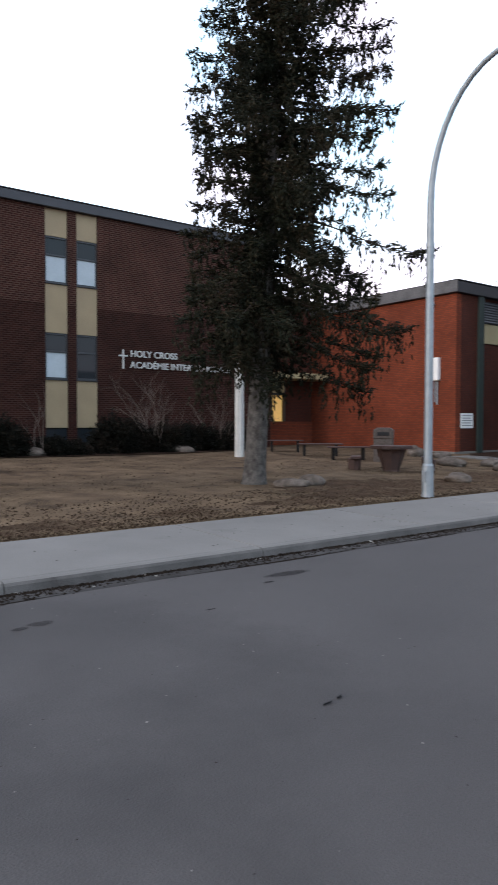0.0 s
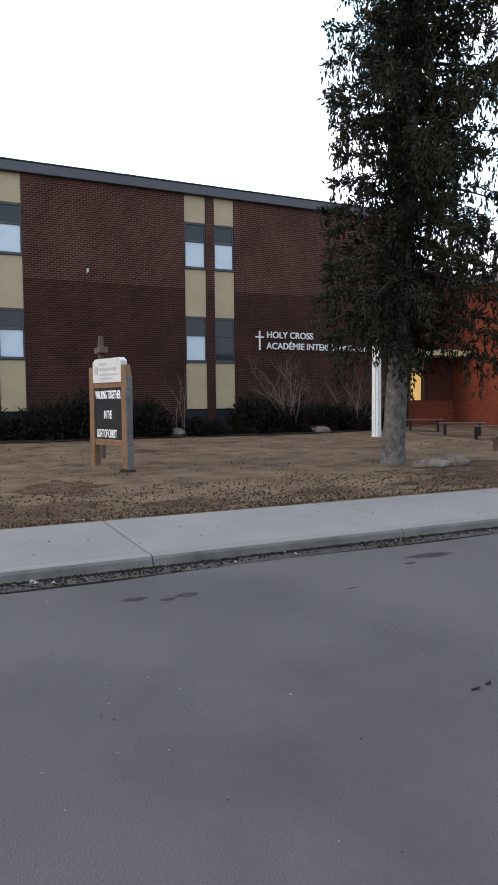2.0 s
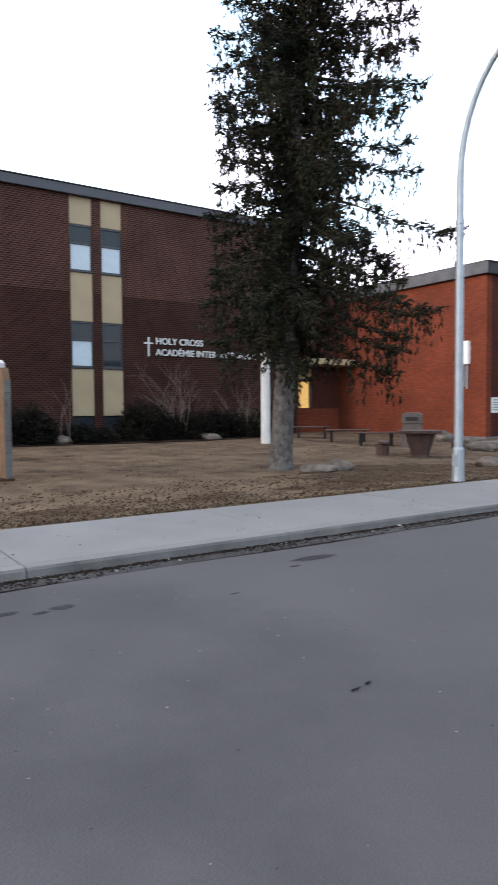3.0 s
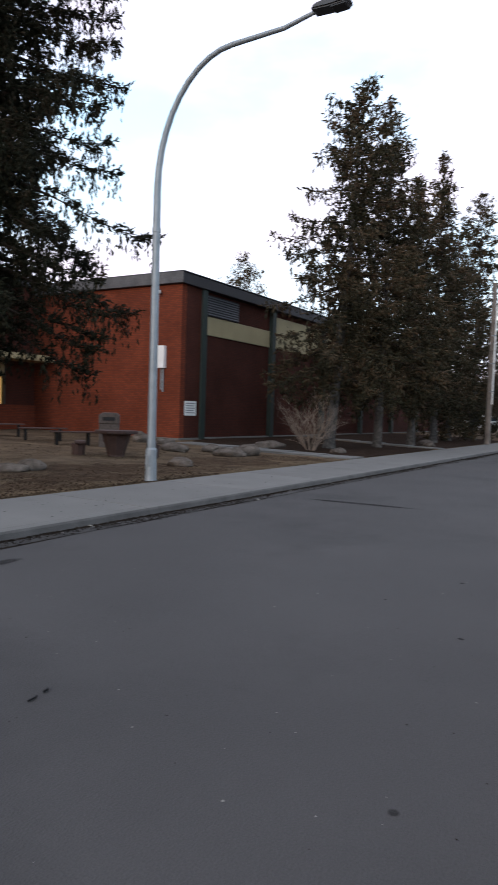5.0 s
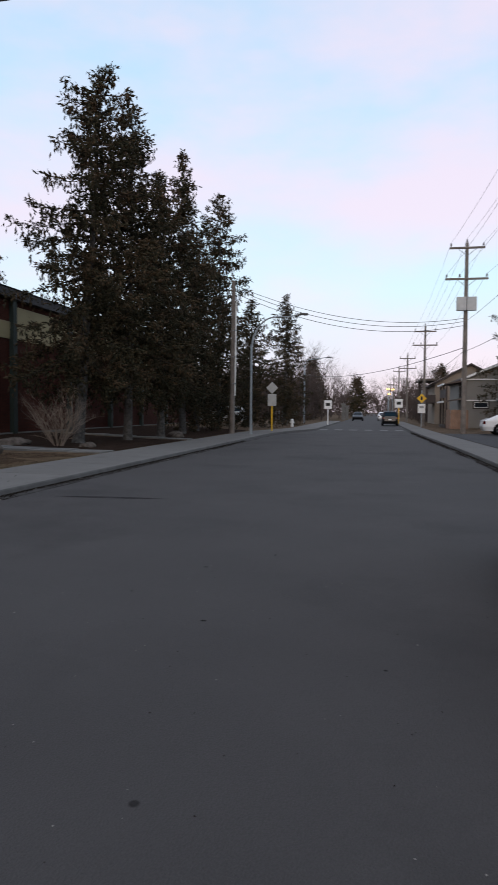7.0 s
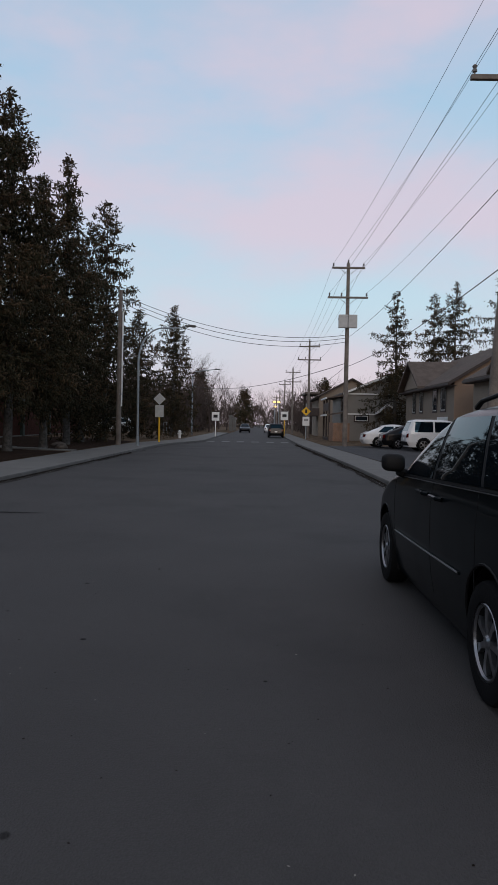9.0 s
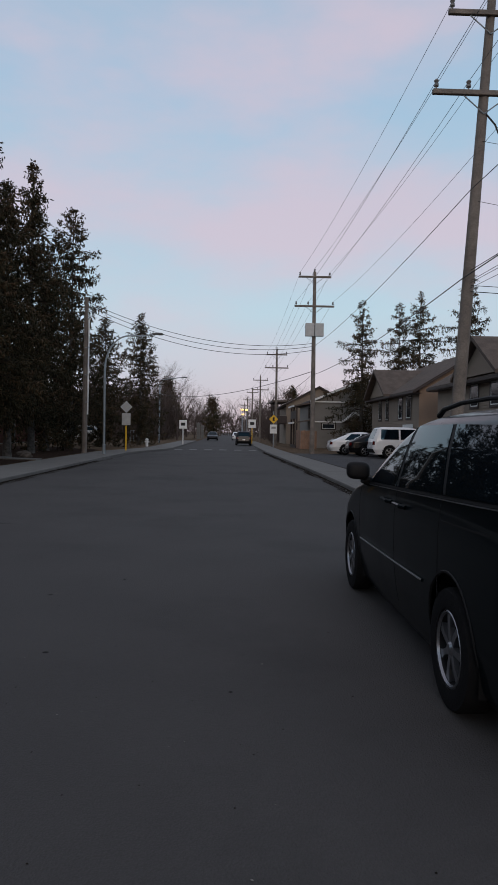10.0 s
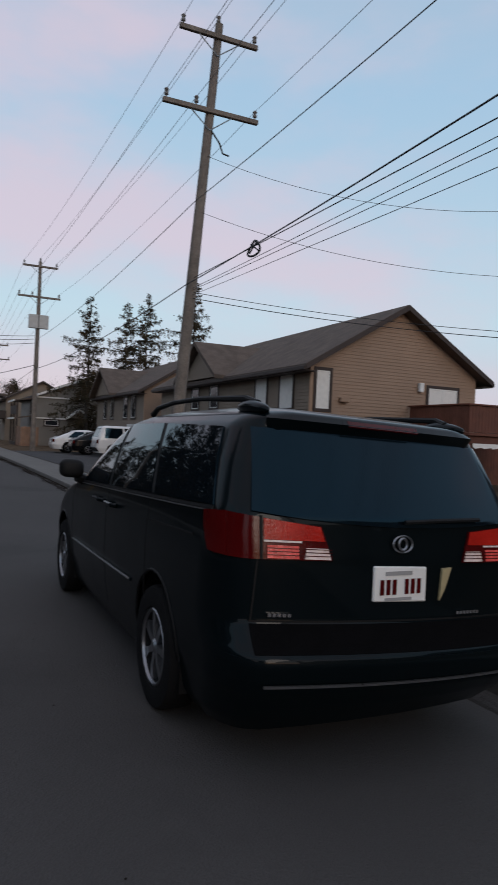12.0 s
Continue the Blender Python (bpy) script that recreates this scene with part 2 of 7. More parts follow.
M = {
    "asphalt": material("asphalt", (0.0575, 0.0543, 0.0528), 0.86, var=0.16, scale=0.5, fine=95, bump=0.5, stain=(0.041, 0.039, 0.038), stain_at=0.52, stain_scale=0.30),
    "patch": material("tar_patch", (0.033, 0.0315, 0.031), 0.95, var=0.3, scale=4, fine=120, bump=0.1, spec=0.1),
    "pad": material("parking_asphalt", (0.045, 0.045, 0.047), 0.9, var=0.25, scale=0.6, fine=120, bump=0.3),
    "concrete": material("concrete", (0.14, 0.136, 0.126), 0.85, var=0.10, scale=1.3, fine=90, bump=0.25, rnd=0.06, stain=(0.112, 0.109, 0.101), stain_at=0.6, stain_scale=1.1),
    "kerb": material("kerb_concrete", (0.15, 0.143, 0.132), 0.88, var=0.2, scale=2.5, fine=90, bump=0.4, rnd=0.08, stain=(0.09, 0.085, 0.08), stain_at=0.55, stain_scale=1.6),
    "kerb_face": material("dark_kerb_face", (0.085, 0.082, 0.077), 0.9, var=0.25, scale=2.5, fine=90, bump=0.4, rnd=0.08, stain=(0.045, 0.043, 0.040), stain_at=0.55, stain_scale=1.6),
    "gutter": material("gutter_concrete", (0.050, 0.047, 0.045), 0.9, var=0.22, scale=2.0, fine=90, bump=0.4, rnd=0.08, stain=(0.028, 0.026, 0.024), stain_at=0.48, stain_scale=1.3),
    "grass": material("dry_grass", (0.094, 0.065, 0.043), 0.95, spec=0.06, var=0.28, scale=1.6, fine=55, bump=0.8, tint=(0.112, 0.080, 0.051), stain=(0.036, 0.026, 0.018), stain_at=0.56, stain_scale=0.9),
    "mulch": material("bark_mulch", (0.030, 0.019, 0.0135), 0.95, spec=0.03, var=0.35, scale=3, fine=40, bump=0.9),
    "litter": material("leaf_litter", (0.015, 0.0115, 0.009), 0.95, spec=0.05, var=0.5, scale=8, fine=50, bump=0.9),
    "straw": material("dry_straw", (0.27, 0.21, 0.13), 0.9, var=0.25, scale=5, fine=40, bump=0.0),
    "brick_up": brick_material("brick_upper", (0.042, 0.0135, 0.0092), (0.023, 0.0080, 0.0060), (0.084, 0.051, 0.039), 0.011),
    "brick_low": brick_material("brick_lower", (0.029, 0.0092, 0.0064), (0.0170, 0.0060, 0.0046), (0.050, 0.027, 0.0205), 0.010),
    "brick_red": brick_material("brick_red", (0.185, 0.044, 0.020), (0.135, 0.033, 0.017), (0.085, 0.032, 0.021), 0.008),
    # Same brick as brick_red, darkened for walls turned away from the glow.
    "brick_dark": brick_material("brick_red_shaded", (0.075, 0.023, 0.015), (0.06, 0.020, 0.014), (0.045, 0.02, 0.015), 0.008),
    "fascia": material("slate_fascia", (0.045, 0.046, 0.052), 0.5, var=0.10, scale=1.5, fine=20, bump=0.05),
    "flashing": material("weathered_flashing", (0.085, 0.083, 0.085), 0.6, var=0.3, scale=2.0, fine=20, bump=0.08),
    "fascia_dark": material("dark_fascia", (0.035, 0.033, 0.036), 0.55, var=0.15, scale=1.5, fine=20, bump=0.05),
    "panel": material("tan_panel", (0.28, 0.216, 0.130), 0.6, var=0.07, scale=1.5, fine=40, bump=0.08),
    "cream": material("cream_band", (0.36, 0.3, 0.17), 0.65, var=0.08, scale=1.2, fine=40, bump=0.08),
    "frame": material("dark_window_frame", (0.035, 0.038, 0.042), 0.45, var=0.15, scale=5, fine=40, bump=0.03),
    "frame_white": material("white_window_frame", (0.72, 0.71, 0.68), 0.5, var=0.05, scale=5, fine=40, bump=0.03),
    "steel": material("galvanised_steel", (0.235, 0.265, 0.285), 0.5, metal=0.4, var=0.12, scale=6, fine=60, bump=0.05),
    "lamp_lens": glass("lamp_lens", (0.05, 0.05, 0.05), 0.2),
    "lamp_grey": material("grey_lamp_paint", (0.060, 0.063, 0.068), 0.45, var=0.12, scale=8, fine=60, bump=0.05),
    "bark": material("spruce_bark", (0.052, 0.046, 0.041), 0.95, var=0.4, scale=7, fine=26, bump=1.0, tint=(0.075, 0.068, 0.061)),
    "limb": material("spruce_limb", (0.040, 0.031, 0.025), 0.95, spec=0.05, var=0.3, scale=6, fine=40, bump=0.2),
    "twig": material("grey_twig", (0.12, 0.095, 0.078), 0.9, var=0.25, scale=6, fine=40, bump=0.2),
    "wood": material("weathered_post", (0.20, 0.17, 0.14), 0.85, var=0.25, scale=3, fine=30, bump=0.5),
    "pole": material("weathered_pole_wood", (0.17, 0.145, 0.125), 0.85, var=0.25, scale=2.5, fine=28, bump=0.5),
    "timber": material("cedar_timber", (0.125, 0.070, 0.036), 0.75, var=0.25, scale=5, fine=30, bump=0.35),
    "timber_grey": material("grey_timber", (0.090, 0.085, 0.078), 0.85, var=0.25, scale=5, fine=30, bump=0.45),
    "timber_brown": material("dark_weathered_timber", (0.075, 0.052, 0.042), 0.85, var=0.25, scale=5, fine=30, bump=0.45),
    "brownpaint": material("brown_painted_wood", (0.055, 0.032, 0.027), 0.7, var=0.2, scale=5, fine=40, bump=0.2),
    "aggregate": material("exposed_aggregate", (0.085, 0.07, 0.062), 0.9, var=0.25, scale=12, fine=90, bump=0.7),
    "rock": material("field_stone", (0.088, 0.072, 0.060), 0.95, spec=0.05, var=0.3, scale=5, fine=35, bump=0.6, tint=(0.115, 0.097, 0.082)),
    "header_white": material("weathered_white_board", (0.40, 0.39, 0.37), 0.6, var=0.12, scale=3, fine=40, bump=0.05),
    "white": material("white_paint", (0.74, 0.74, 0.72), 0.5, var=0.06, scale=4, fine=40, bump=0.05),
    "offwhite": material("chalky_white_paint", (0.50, 0.50, 0.48), 0.65, var=0.1, scale=3, fine=30, bump=0.1),
    "black": material("black_board", (0.012, 0.012, 0.013), 0.45, var=0.2, scale=4, fine=40, bump=0.02),
    "grey_text": material("grey_print", (0.30, 0.30, 0.30), 0.6, var=0.05, bump=0.0),
    "green_post": material("dark_green_steel", (0.022, 0.034, 0.030), 0.5, var=0.15, scale=5, fine=40, bump=0.05),
    "louver": material("louver_metal", (0.10, 0.10, 0.11), 0.45, metal=0.3, var=0.12, scale=5, fine=40, bump=0.03),
    "siding": material("tan_siding", (0.30, 0.205, 0.145), 0.7, var=0.08, scale=0.8, fine=30, bump=0.08),
    # Tan siding with the shade of street-facing walls put into its colour.
    "siding_dark": material("dim_tan_siding", (0.235, 0.185, 0.142), 0.7, var=0.08, scale=0.8, fine=30, bump=0.08),
    "siding_grey": material("grey_beige_siding", (0.20, 0.185, 0.165), 0.7, var=0.08, scale=0.8, fine=30, bump=0.08),
    "trim": material("dark_brown_trim", (0.045, 0.032, 0.028), 0.6, var=0.12, scale=3, fine=30, bump=0.05),
    "shingle": material("asphalt_shingle", (0.105, 0.082, 0.068), 0.92, var=0.25, scale=2.0, fine=35, bump=0.6),
    "deck": material("red_brown_deck", (0.15, 0.058, 0.038), 0.7, var=0.2, scale=3, fine=40, bump=0.25),
    "fence": material("cedar_fence", (0.25, 0.15, 0.10), 0.8, var=0.2, scale=2.5, fine=30, bump=0.3, rnd=0.12),
    "yellow": material("yellow_paint", (0.72, 0.42, 0.02), 0.5, var=0.08, scale=4, fine=40, bump=0.05),
    "signback": material("bare_aluminium", (0.36, 0.37, 0.37), 0.5, metal=0.3, var=0.1, scale=4, fine=40, bump=0.03),
    "cable": material("black_cable", (0.02, 0.02, 0.022), 0.6, var=0.1, bump=0.0),
    "porcelain": material("insulator_porcelain", (0.17, 0.16, 0.155), 0.25, var=0.1, bump=0.0),
    "transformer": material("grey_service_box", (0.42, 0.42, 0.41), 0.5, var=0.1, scale=4, fine=30, bump=0.05),
    "glass_sky": glass("window_glass", (0.020, 0.024, 0.028)),
    "blind": material("pale_blind", (0.40, 0.455, 0.485), 0.6, var=0.06, scale=2, fine=20, bump=0.02),
    "curtain": material("white_curtain", (0.72, 0.70, 0.66), 0.8, var=0.06, scale=6, fine=30, bump=0.1),
    "tyre": material("tyre_rubber", (0.009, 0.009, 0.0095), 0.85, var=0.2, scale=8, fine=60, bump=0.2, spec=0.1),
    "alloy": material("alloy_rim", (0.28, 0.285, 0.30), 0.3, metal=0.85, var=0.1, scale=6, fine=60, bump=0.03),
    "chrome": material("chrome", (0.7, 0.7, 0.72), 0.15, metal=1.0, var=0.03, bump=0.0),
    "plastic": material("black_plastic", (0.007, 0.007, 0.0075), 0.6, spec=0.2, var=0.15, scale=8, fine=80, bump=0.05),
    "strip_bright": material("brushed_bright_strip", (0.30, 0.31, 0.32), 0.35, metal=0.2, var=0.05, scale=6, fine=60, bump=0.0),
    "step_black": material("black_rubber_step", (0.004, 0.004, 0.0045), 0.9, spec=0.03, var=0.15, scale=8, fine=80, bump=0.1),
    "litwindow": glow("lit_window", (0.80, 0.48, 0.15), 0.15),
    "lit_lamp": glow("lit_street_lamp", (1.0, 0.62, 0.18), 2.2),
}


def paint(name, color, flake=0.25, rough=0.3, coat=0.9):
    m = material(name, color, rough, metal=flake, var=0.06, scale=1.5, fine=90, bump=0.0)
    b = m.node_tree.nodes["Principled BSDF"]
    b.inputs["Coat Weight"].default_value, b.inputs["Coat Roughness"].default_value = coat, 0.03
    b.inputs["Specular IOR Level"].default_value = 0.05
    return m


def needle_material(name, c1, c2, c3):
    """Needles: green to brown, from spray to spray."""
    m = bpy.data.materials.new(name)
    m.use_nodes = True
    n, l = m.node_tree.nodes, m.node_tree.links
    b = n["Principled BSDF"]
    geo, co, ns = n.new("ShaderNodeNewGeometry"), n.new("ShaderNodeTexCoord"), n.new("ShaderNodeTexNoise")
    ns.inputs["Scale"].default_value = 0.8
    l.new(co.outputs["Object"], ns.inputs["Vector"])
    mx = n.new("ShaderNodeMath")
    mx.operation = "MULTIPLY_ADD"
    mx.inputs[1].default_value = 0.45
    l.new(geo.outputs["Random Per Island"], mx.inputs[0])
    l.new(ns.outputs[0], mx.inputs[2])
    r = ramp_node(n, [(0.42, c1), (0.72, c2), (0.98, c3)])
    l.new(mx.outputs[0], r.inputs[0])
    l.new(r.outputs[0], b.inputs["Base Color"])
    b.inputs["Roughness"].default_value = 0.75
    b.inputs["Specular IOR Level"].default_value = 0.1
    return m


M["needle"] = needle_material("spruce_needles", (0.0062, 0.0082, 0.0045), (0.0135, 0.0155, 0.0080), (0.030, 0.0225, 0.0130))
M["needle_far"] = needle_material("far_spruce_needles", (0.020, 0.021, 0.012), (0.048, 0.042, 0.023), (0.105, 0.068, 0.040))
M["plug"] = material("soil_plug", (0.026, 0.017, 0.011), 0.95, spec=0.03, var=0.3, scale=20, fine=60, bump=0.0)
M["cone"] = material("spruce_cone", (0.070, 0.038, 0.022), 0.8, var=0.3, scale=4, fine=40, bump=0.0)
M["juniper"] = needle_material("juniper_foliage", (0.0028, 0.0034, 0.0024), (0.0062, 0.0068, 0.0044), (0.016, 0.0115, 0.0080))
M["van_paint"] = paint("dark_green_paint", (0.0016, 0.0042, 0.0056), 0.0, 0.3, 0.30)
M["white_paint_car"] = paint("white_car_paint", (0.72, 0.72, 0.72), 0.0)
M["black_paint_car"] = paint("black_car_paint", (0.008, 0.008, 0.009), 0.2, 0.3, 0.3)
M["grey_paint_car"] = paint("grey_car_paint", (0.010, 0.011, 0.013), 0.3, 0.3, 0.3)
M["car_glass"] = glass("dark_car_glass", (0.003, 0.006, 0.009), 0.02)
car_b = M["car_glass"].node_tree.nodes["Principled BSDF"]
car_b.inputs["Coat Weight"].default_value, car_b.inputs["Specular IOR Level"].default_value = 0.0, 0.36
# Blue tint colours the reflection as a bluer sky than the world's.
car_b.inputs["Specular Tint"].default_value = (0.35, 0.75, 1.0, 1)
M["tail_red"] = material("red_tail_lens", (0.070, 0.0025, 0.003), 0.12, var=0.08, spec=0.22, scale=5, fine=60, bump=0.05)
M["tail_mid"] = material("bright_orange_red_lens", (0.40, 0.014, 0.008), 0.15, var=0.15, scale=9, fine=60, bump=0.05)
M["rear_glass"] = glass("tinted_rear_glass", (0.003, 0.006, 0.009), 0.11)
rear_b = M["rear_glass"].node_tree.nodes["Principled BSDF"]
rear_b.inputs["Coat Weight"].default_value, rear_b.inputs["Specular IOR Level"].default_value = 0.0, 0.34
# Sky blue put into the rear pane's reflection colour too.
rear_b.inputs["Specular Tint"].default_value = (0.35, 0.75, 1.0, 1)
M["tail_bright"] = material("bright_red_lens", (0.75, 0.10, 0.09), 0.1, var=0.3, scale=25, fine=80, bump=0.1)
M["tail_dark"] = material("dark_red_lens", (0.06, 0.004, 0.005), 0.15, var=0.2, bump=0.0)
M["tail_clear"] = material("clear_tail_lens", (0.75, 0.62, 0.58), 0.1, var=0.2, scale=30, fine=90, bump=0.1)

for lens_key in ("tail_red", "tail_bright", "tail_dark"):
    M[lens_key].node_tree.nodes["Principled BSDF"].inputs["Coat Weight"].default_value = 0.08

# ---- builders ----


def thing(name, loc=(0, 0, 0), rz=0.0, label="", category="", group="", kind=""):
    ob = new(name)
    ob.empty_display_size = 0.2
    ob.matrix_basis = pose(*loc, 0, 0, rz)
    return tagged(ob, label, category, group, kind)


def part(name, bm, mat, parent=None, label="", smooth=False):
    me = bpy.data.meshes.new(name)
    bm.to_mesh(me)
    bm.free()
    if smooth:
        me.shade_smooth()
        me.set_sharp_from_angle(angle=radians(38))
    for k in mat if isinstance(mat, (list, tuple)) else (mat,):
        me.materials.append(M[k])
    ob = new(name, me)
    if parent:
        ob.parent = parent
    return tagged(ob, label)


def pyd(name, verts, faces, mat, parent=None, label="", smooth=False):
    me = bpy.data.meshes.new(name)
    me.from_pydata(verts, [], faces)
    if smooth:
        me.shade_smooth()
    me.materials.append(M[mat])
    ob = new(name, me)
    if parent:
        ob.parent = parent
    return tagged(ob, label)


def box(x0, x1, y0, y1, z0, z1, bevel=0.0, bm=None, mi=0):
    bm = bm or bmesh.new()
    vs = [bm.verts.new((x, y, z)) for z in (z0, z1) for y in (y0, y1) for x in (x0, x1)]
    fs = [bm.faces.new([vs[i] for i in f]) for f in ((0, 2, 3, 1), (4, 5, 7, 6), (0, 1, 5, 4), (2, 6, 7, 3), (0, 4, 6, 2), (1, 3, 7, 5))]
    for fc in fs:
        fc.material_index = mi
    if bevel:
        es = list({e for fc in fs for e in fc.edges})
        bmesh.ops.bevel(bm, geom=es, offset=bevel, segments=1, affect="EDGES", profile=0.5)
    return bm


def tube(pts, radii, n=8, bm=None, caps=True):
    """A round bar along points."""
    bm = bm or bmesh.new()
    pts = [Vector(p) for p in pts]
    if not isinstance(radii, (list, tuple)):
        radii = [radii] * len(pts)
    radii = [float(r) for r in radii]
    rings = []
    side = None
    for i, p in enumerate(pts):
        d = (pts[min(i + 1, len(pts) - 1)] - pts[max(i - 1, 0)]).normalized()
        if side is None:
            side = d.cross(Vector((0.31, 0.17, 0.93)) if abs(d.z) < 0.9 else Vector((1, 0, 0))).normalized()
        side = (side - d * side.dot(d)).normalized()
        up = d.cross(side)
        rings.append([bm.verts.new(p + radii[i] * (math.cos(a) * side + math.sin(a) * up)) for a in (2 * math.pi * k / n for k in range(n))])
    for a, b in zip(rings, rings[1:]):
        for k in range(n):
            bm.faces.new((a[k], a[(k + 1) % n], b[(k + 1) % n], b[k]))
    if caps:
        bm.faces.new(rings[0][::-1])
        bm.faces.new(rings[-1])
    return bm


def prism(pts, h0, h1, axis="z", bm=None):
    """A flat outline pushed from h0 to h1 along an axis; the outline lies in the other two axes."""
    bm = bm or bmesh.new()

    def at(p, h):
        return {"z": (p[0], p[1], h), "x": (h, p[0], p[1]), "y": (p[0], h, p[1])}[axis]
    a = [bm.verts.new(at(p, h0)) for p in pts]
    b = [bm.verts.new(at(p, h1)) for p in pts]
    bm.faces.new(a[::-1])
    bm.faces.new(b)
    for i in range(len(pts)):
        j = (i + 1) % len(pts)
        bm.faces.new((a[i], a[j], b[j], b[i]))
    bmesh.ops.recalc_face_normals(bm, faces=bm.faces)
    return bm


def smoothstep(a, b, v):
    t = min(1, max(0, (v - a) / (b - a)))
    return t * t * (3 - 2 * t)


def writing(text, size, mat, parent, m, name="lettering", extrude=0.01, spread=1.0):
    cu = bpy.data.curves.new(name, "FONT")
    cu.body, cu.size, cu.extrude, cu.space_character, cu.offset = text, size, extrude, spread, size * 0.012
    cu.materials.append(M[mat])
    ob = new(name, cu)
    ob.parent, ob.matrix_basis = parent, m
    return ob

# ---- ground, street ----


def shift_l(y):
    return 1.9 * smoothstep(43, 58, y)


def shift_r(y):
    return -0.5 * smoothstep(20, 56, y)


def lawn(x, y):
    """Height of the ground beside the street."""
    if x < -8.4:
        base = 0.17 + 0.30 * smoothstep(-9, -25, x) if x > -25 else 0.47
        return base + 0.03 * noise.noise((x * 0.35, y * 0.35, 0)) * smoothstep(-8.4, -10.5, x)
    return 0.16 + 0.06 * smoothstep(5, 14, x)


XS = [-900, -300, -120, -70, -48, -38, -31, -28, -26] + [-25 + 0.55 * i for i in range(30)] + [-8.43, -8.39, -6.3, 3.3, 4.88, 4.92, 6, 7.5, 9, 11, 14, 20, 30, 50, 120, 300, 900]
YS = [-900, -300, -100, -50, -30, -18, -12] + [-8 + 0.7 * i for i in range(72)] + [44, 48, 52, 56, 60, 66, 74, 84, 100, 130, 200, 400, 900]
gv, gf = [], []
for y in YS:
    for x in XS:
        sx = shift_l(y) if x < -5 and x > -25 else shift_r(y) if 0 < x < 9 else 0
        z = -0.06 if -8.4 < x < 4.9 else lawn(x, y)
        gv.append((x + sx, y, z))
for j in range(len(YS) - 1):
    for i in range(len(XS) - 1):
        a = j * len(XS) + i
        gf.append((a, a + 1, a + 1 + len(XS), a + len(XS)))
ground = pyd("ground", gv, gf, "grass", smooth=True)
tagged(ground, "dry tan spring lawn with bare dark soil", "ground", kind="structure")

RY = [-200, -60, -20, -10, 0, 10, 20, 30, 38, 42, 45, 48, 51, 54, 57, 60, 70, 90, 120, 180, 300, 600]
rv, rf = [], []
for y in RY:
    a, b = -6.35 + shift_l(y), 3.42 + shift_r(y)
    rv += [(a + (b - a) * k / 6, y, 0.02 * (1 - (k / 3 - 1) ** 2)) for k in range(7)]
for j in range(len(RY) - 1):
    rf += [(7 * j + k, 7 * j + k + 1, 7 * j + k + 8, 7 * j + k + 7) for k in range(6)]
road = pyd("road", rv, rf, "asphalt", smooth=True)
tagged(road, "worn grey asphalt street with faint stains", "road", kind="structure")


def outline_blob(cx, cy, rx, ry, seed, n=22, rough=0.35, fq=1.6):
    return [(cx + rx * math.cos(a) * (1 + rough * noise.noise((math.cos(a) * fq, math.sin(a) * fq, seed))),
             cy + ry * math.sin(a) * (1 + rough * noise.noise((math.cos(a) * fq, math.sin(a) * fq, seed + 5)))) for a in (2 * math.pi * i / n for i in range(n))]


def road_z(x):
    """Height of the road's facets at x, where the street is straight."""
    k = min(5.999, max(0, (x + 6.35) / 9.77 * 6))
    i = int(k)
    a, b = (0.02 * (1 - (j / 3 - 1) ** 2) for j in (i, i + 1))
    return a + (b - a) * (k - i)


def slab_row(name, inner, outer, z_in, z_out, y0, y1, step, mat, parent, gap=0.012):
    """Concrete slabs between two lines along the street, with open joints."""
    y = y0
    while y < y1:
        a, b = y + gap / 2, y + step - gap / 2
        bm = bmesh.new()
        top = [(inner(a), a, z_in), (inner(b), b, z_in), (outer(b), b, z_out), (outer(a), a, z_out)]
        t = [bm.verts.new(p) for p in top]
        u = [bm.verts.new((p[0], p[1], -0.05)) for p in top]
        bm.faces.new(t)
        bm.faces.new(u[::-1])
        for i in range(4):
            bm.faces.new((t[i], u[i], u[(i + 1) % 4], t[(i + 1) % 4]))
        bmesh.ops.recalc_face_normals(bm, faces=bm.faces)
        bmesh.ops.bevel(bm, geom=[e for e in bm.edges if all(v in t for v in e.verts)], offset=0.012, segments=1, affect="EDGES")
        part(name, bm, mat, parent)
        y += step


def kerb_row(line, side, y0, y1, step, parent):
    """Kerb stones: a battered face, a rounded nose and a short gutter lip. side: +1 where the road lies on the +x side."""
    prof = [(0.0, -0.04), (0.03, 0.0), (0.0, 0.02), (-0.03, 0.115), (-0.055, 0.14), (-0.09, 0.15), (-0.17, 0.152), (-0.17, -0.04)]
    y = y0
    while y < y1:
        a, b = y + 0.006, y + step - 0.006
        bm = bmesh.new()
        cols = []
        for k in range(4):
            yy = a + (b - a) * k / 3
            cols.append([bm.verts.new((line(yy) + side * px, yy, pz)) for px, pz in prof])
        for c, d in zip(cols, cols[1:]):
            for i in range(len(prof)):
                j = (i + 1) % len(prof)
                # lip, face and nose take the darker concrete, the rest the plain one
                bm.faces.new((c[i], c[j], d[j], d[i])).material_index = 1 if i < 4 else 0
        bm.faces.new(cols[0])
        bm.faces.new(cols[-1][::-1])
        bmesh.ops.recalc_face_normals(bm, faces=bm.faces)
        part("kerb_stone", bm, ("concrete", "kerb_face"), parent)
        y += step


def kl(y):
    return -6.35 + shift_l(y)


def kr(y):
    return 3.42 + shift_r(y)


STEP = 3.03


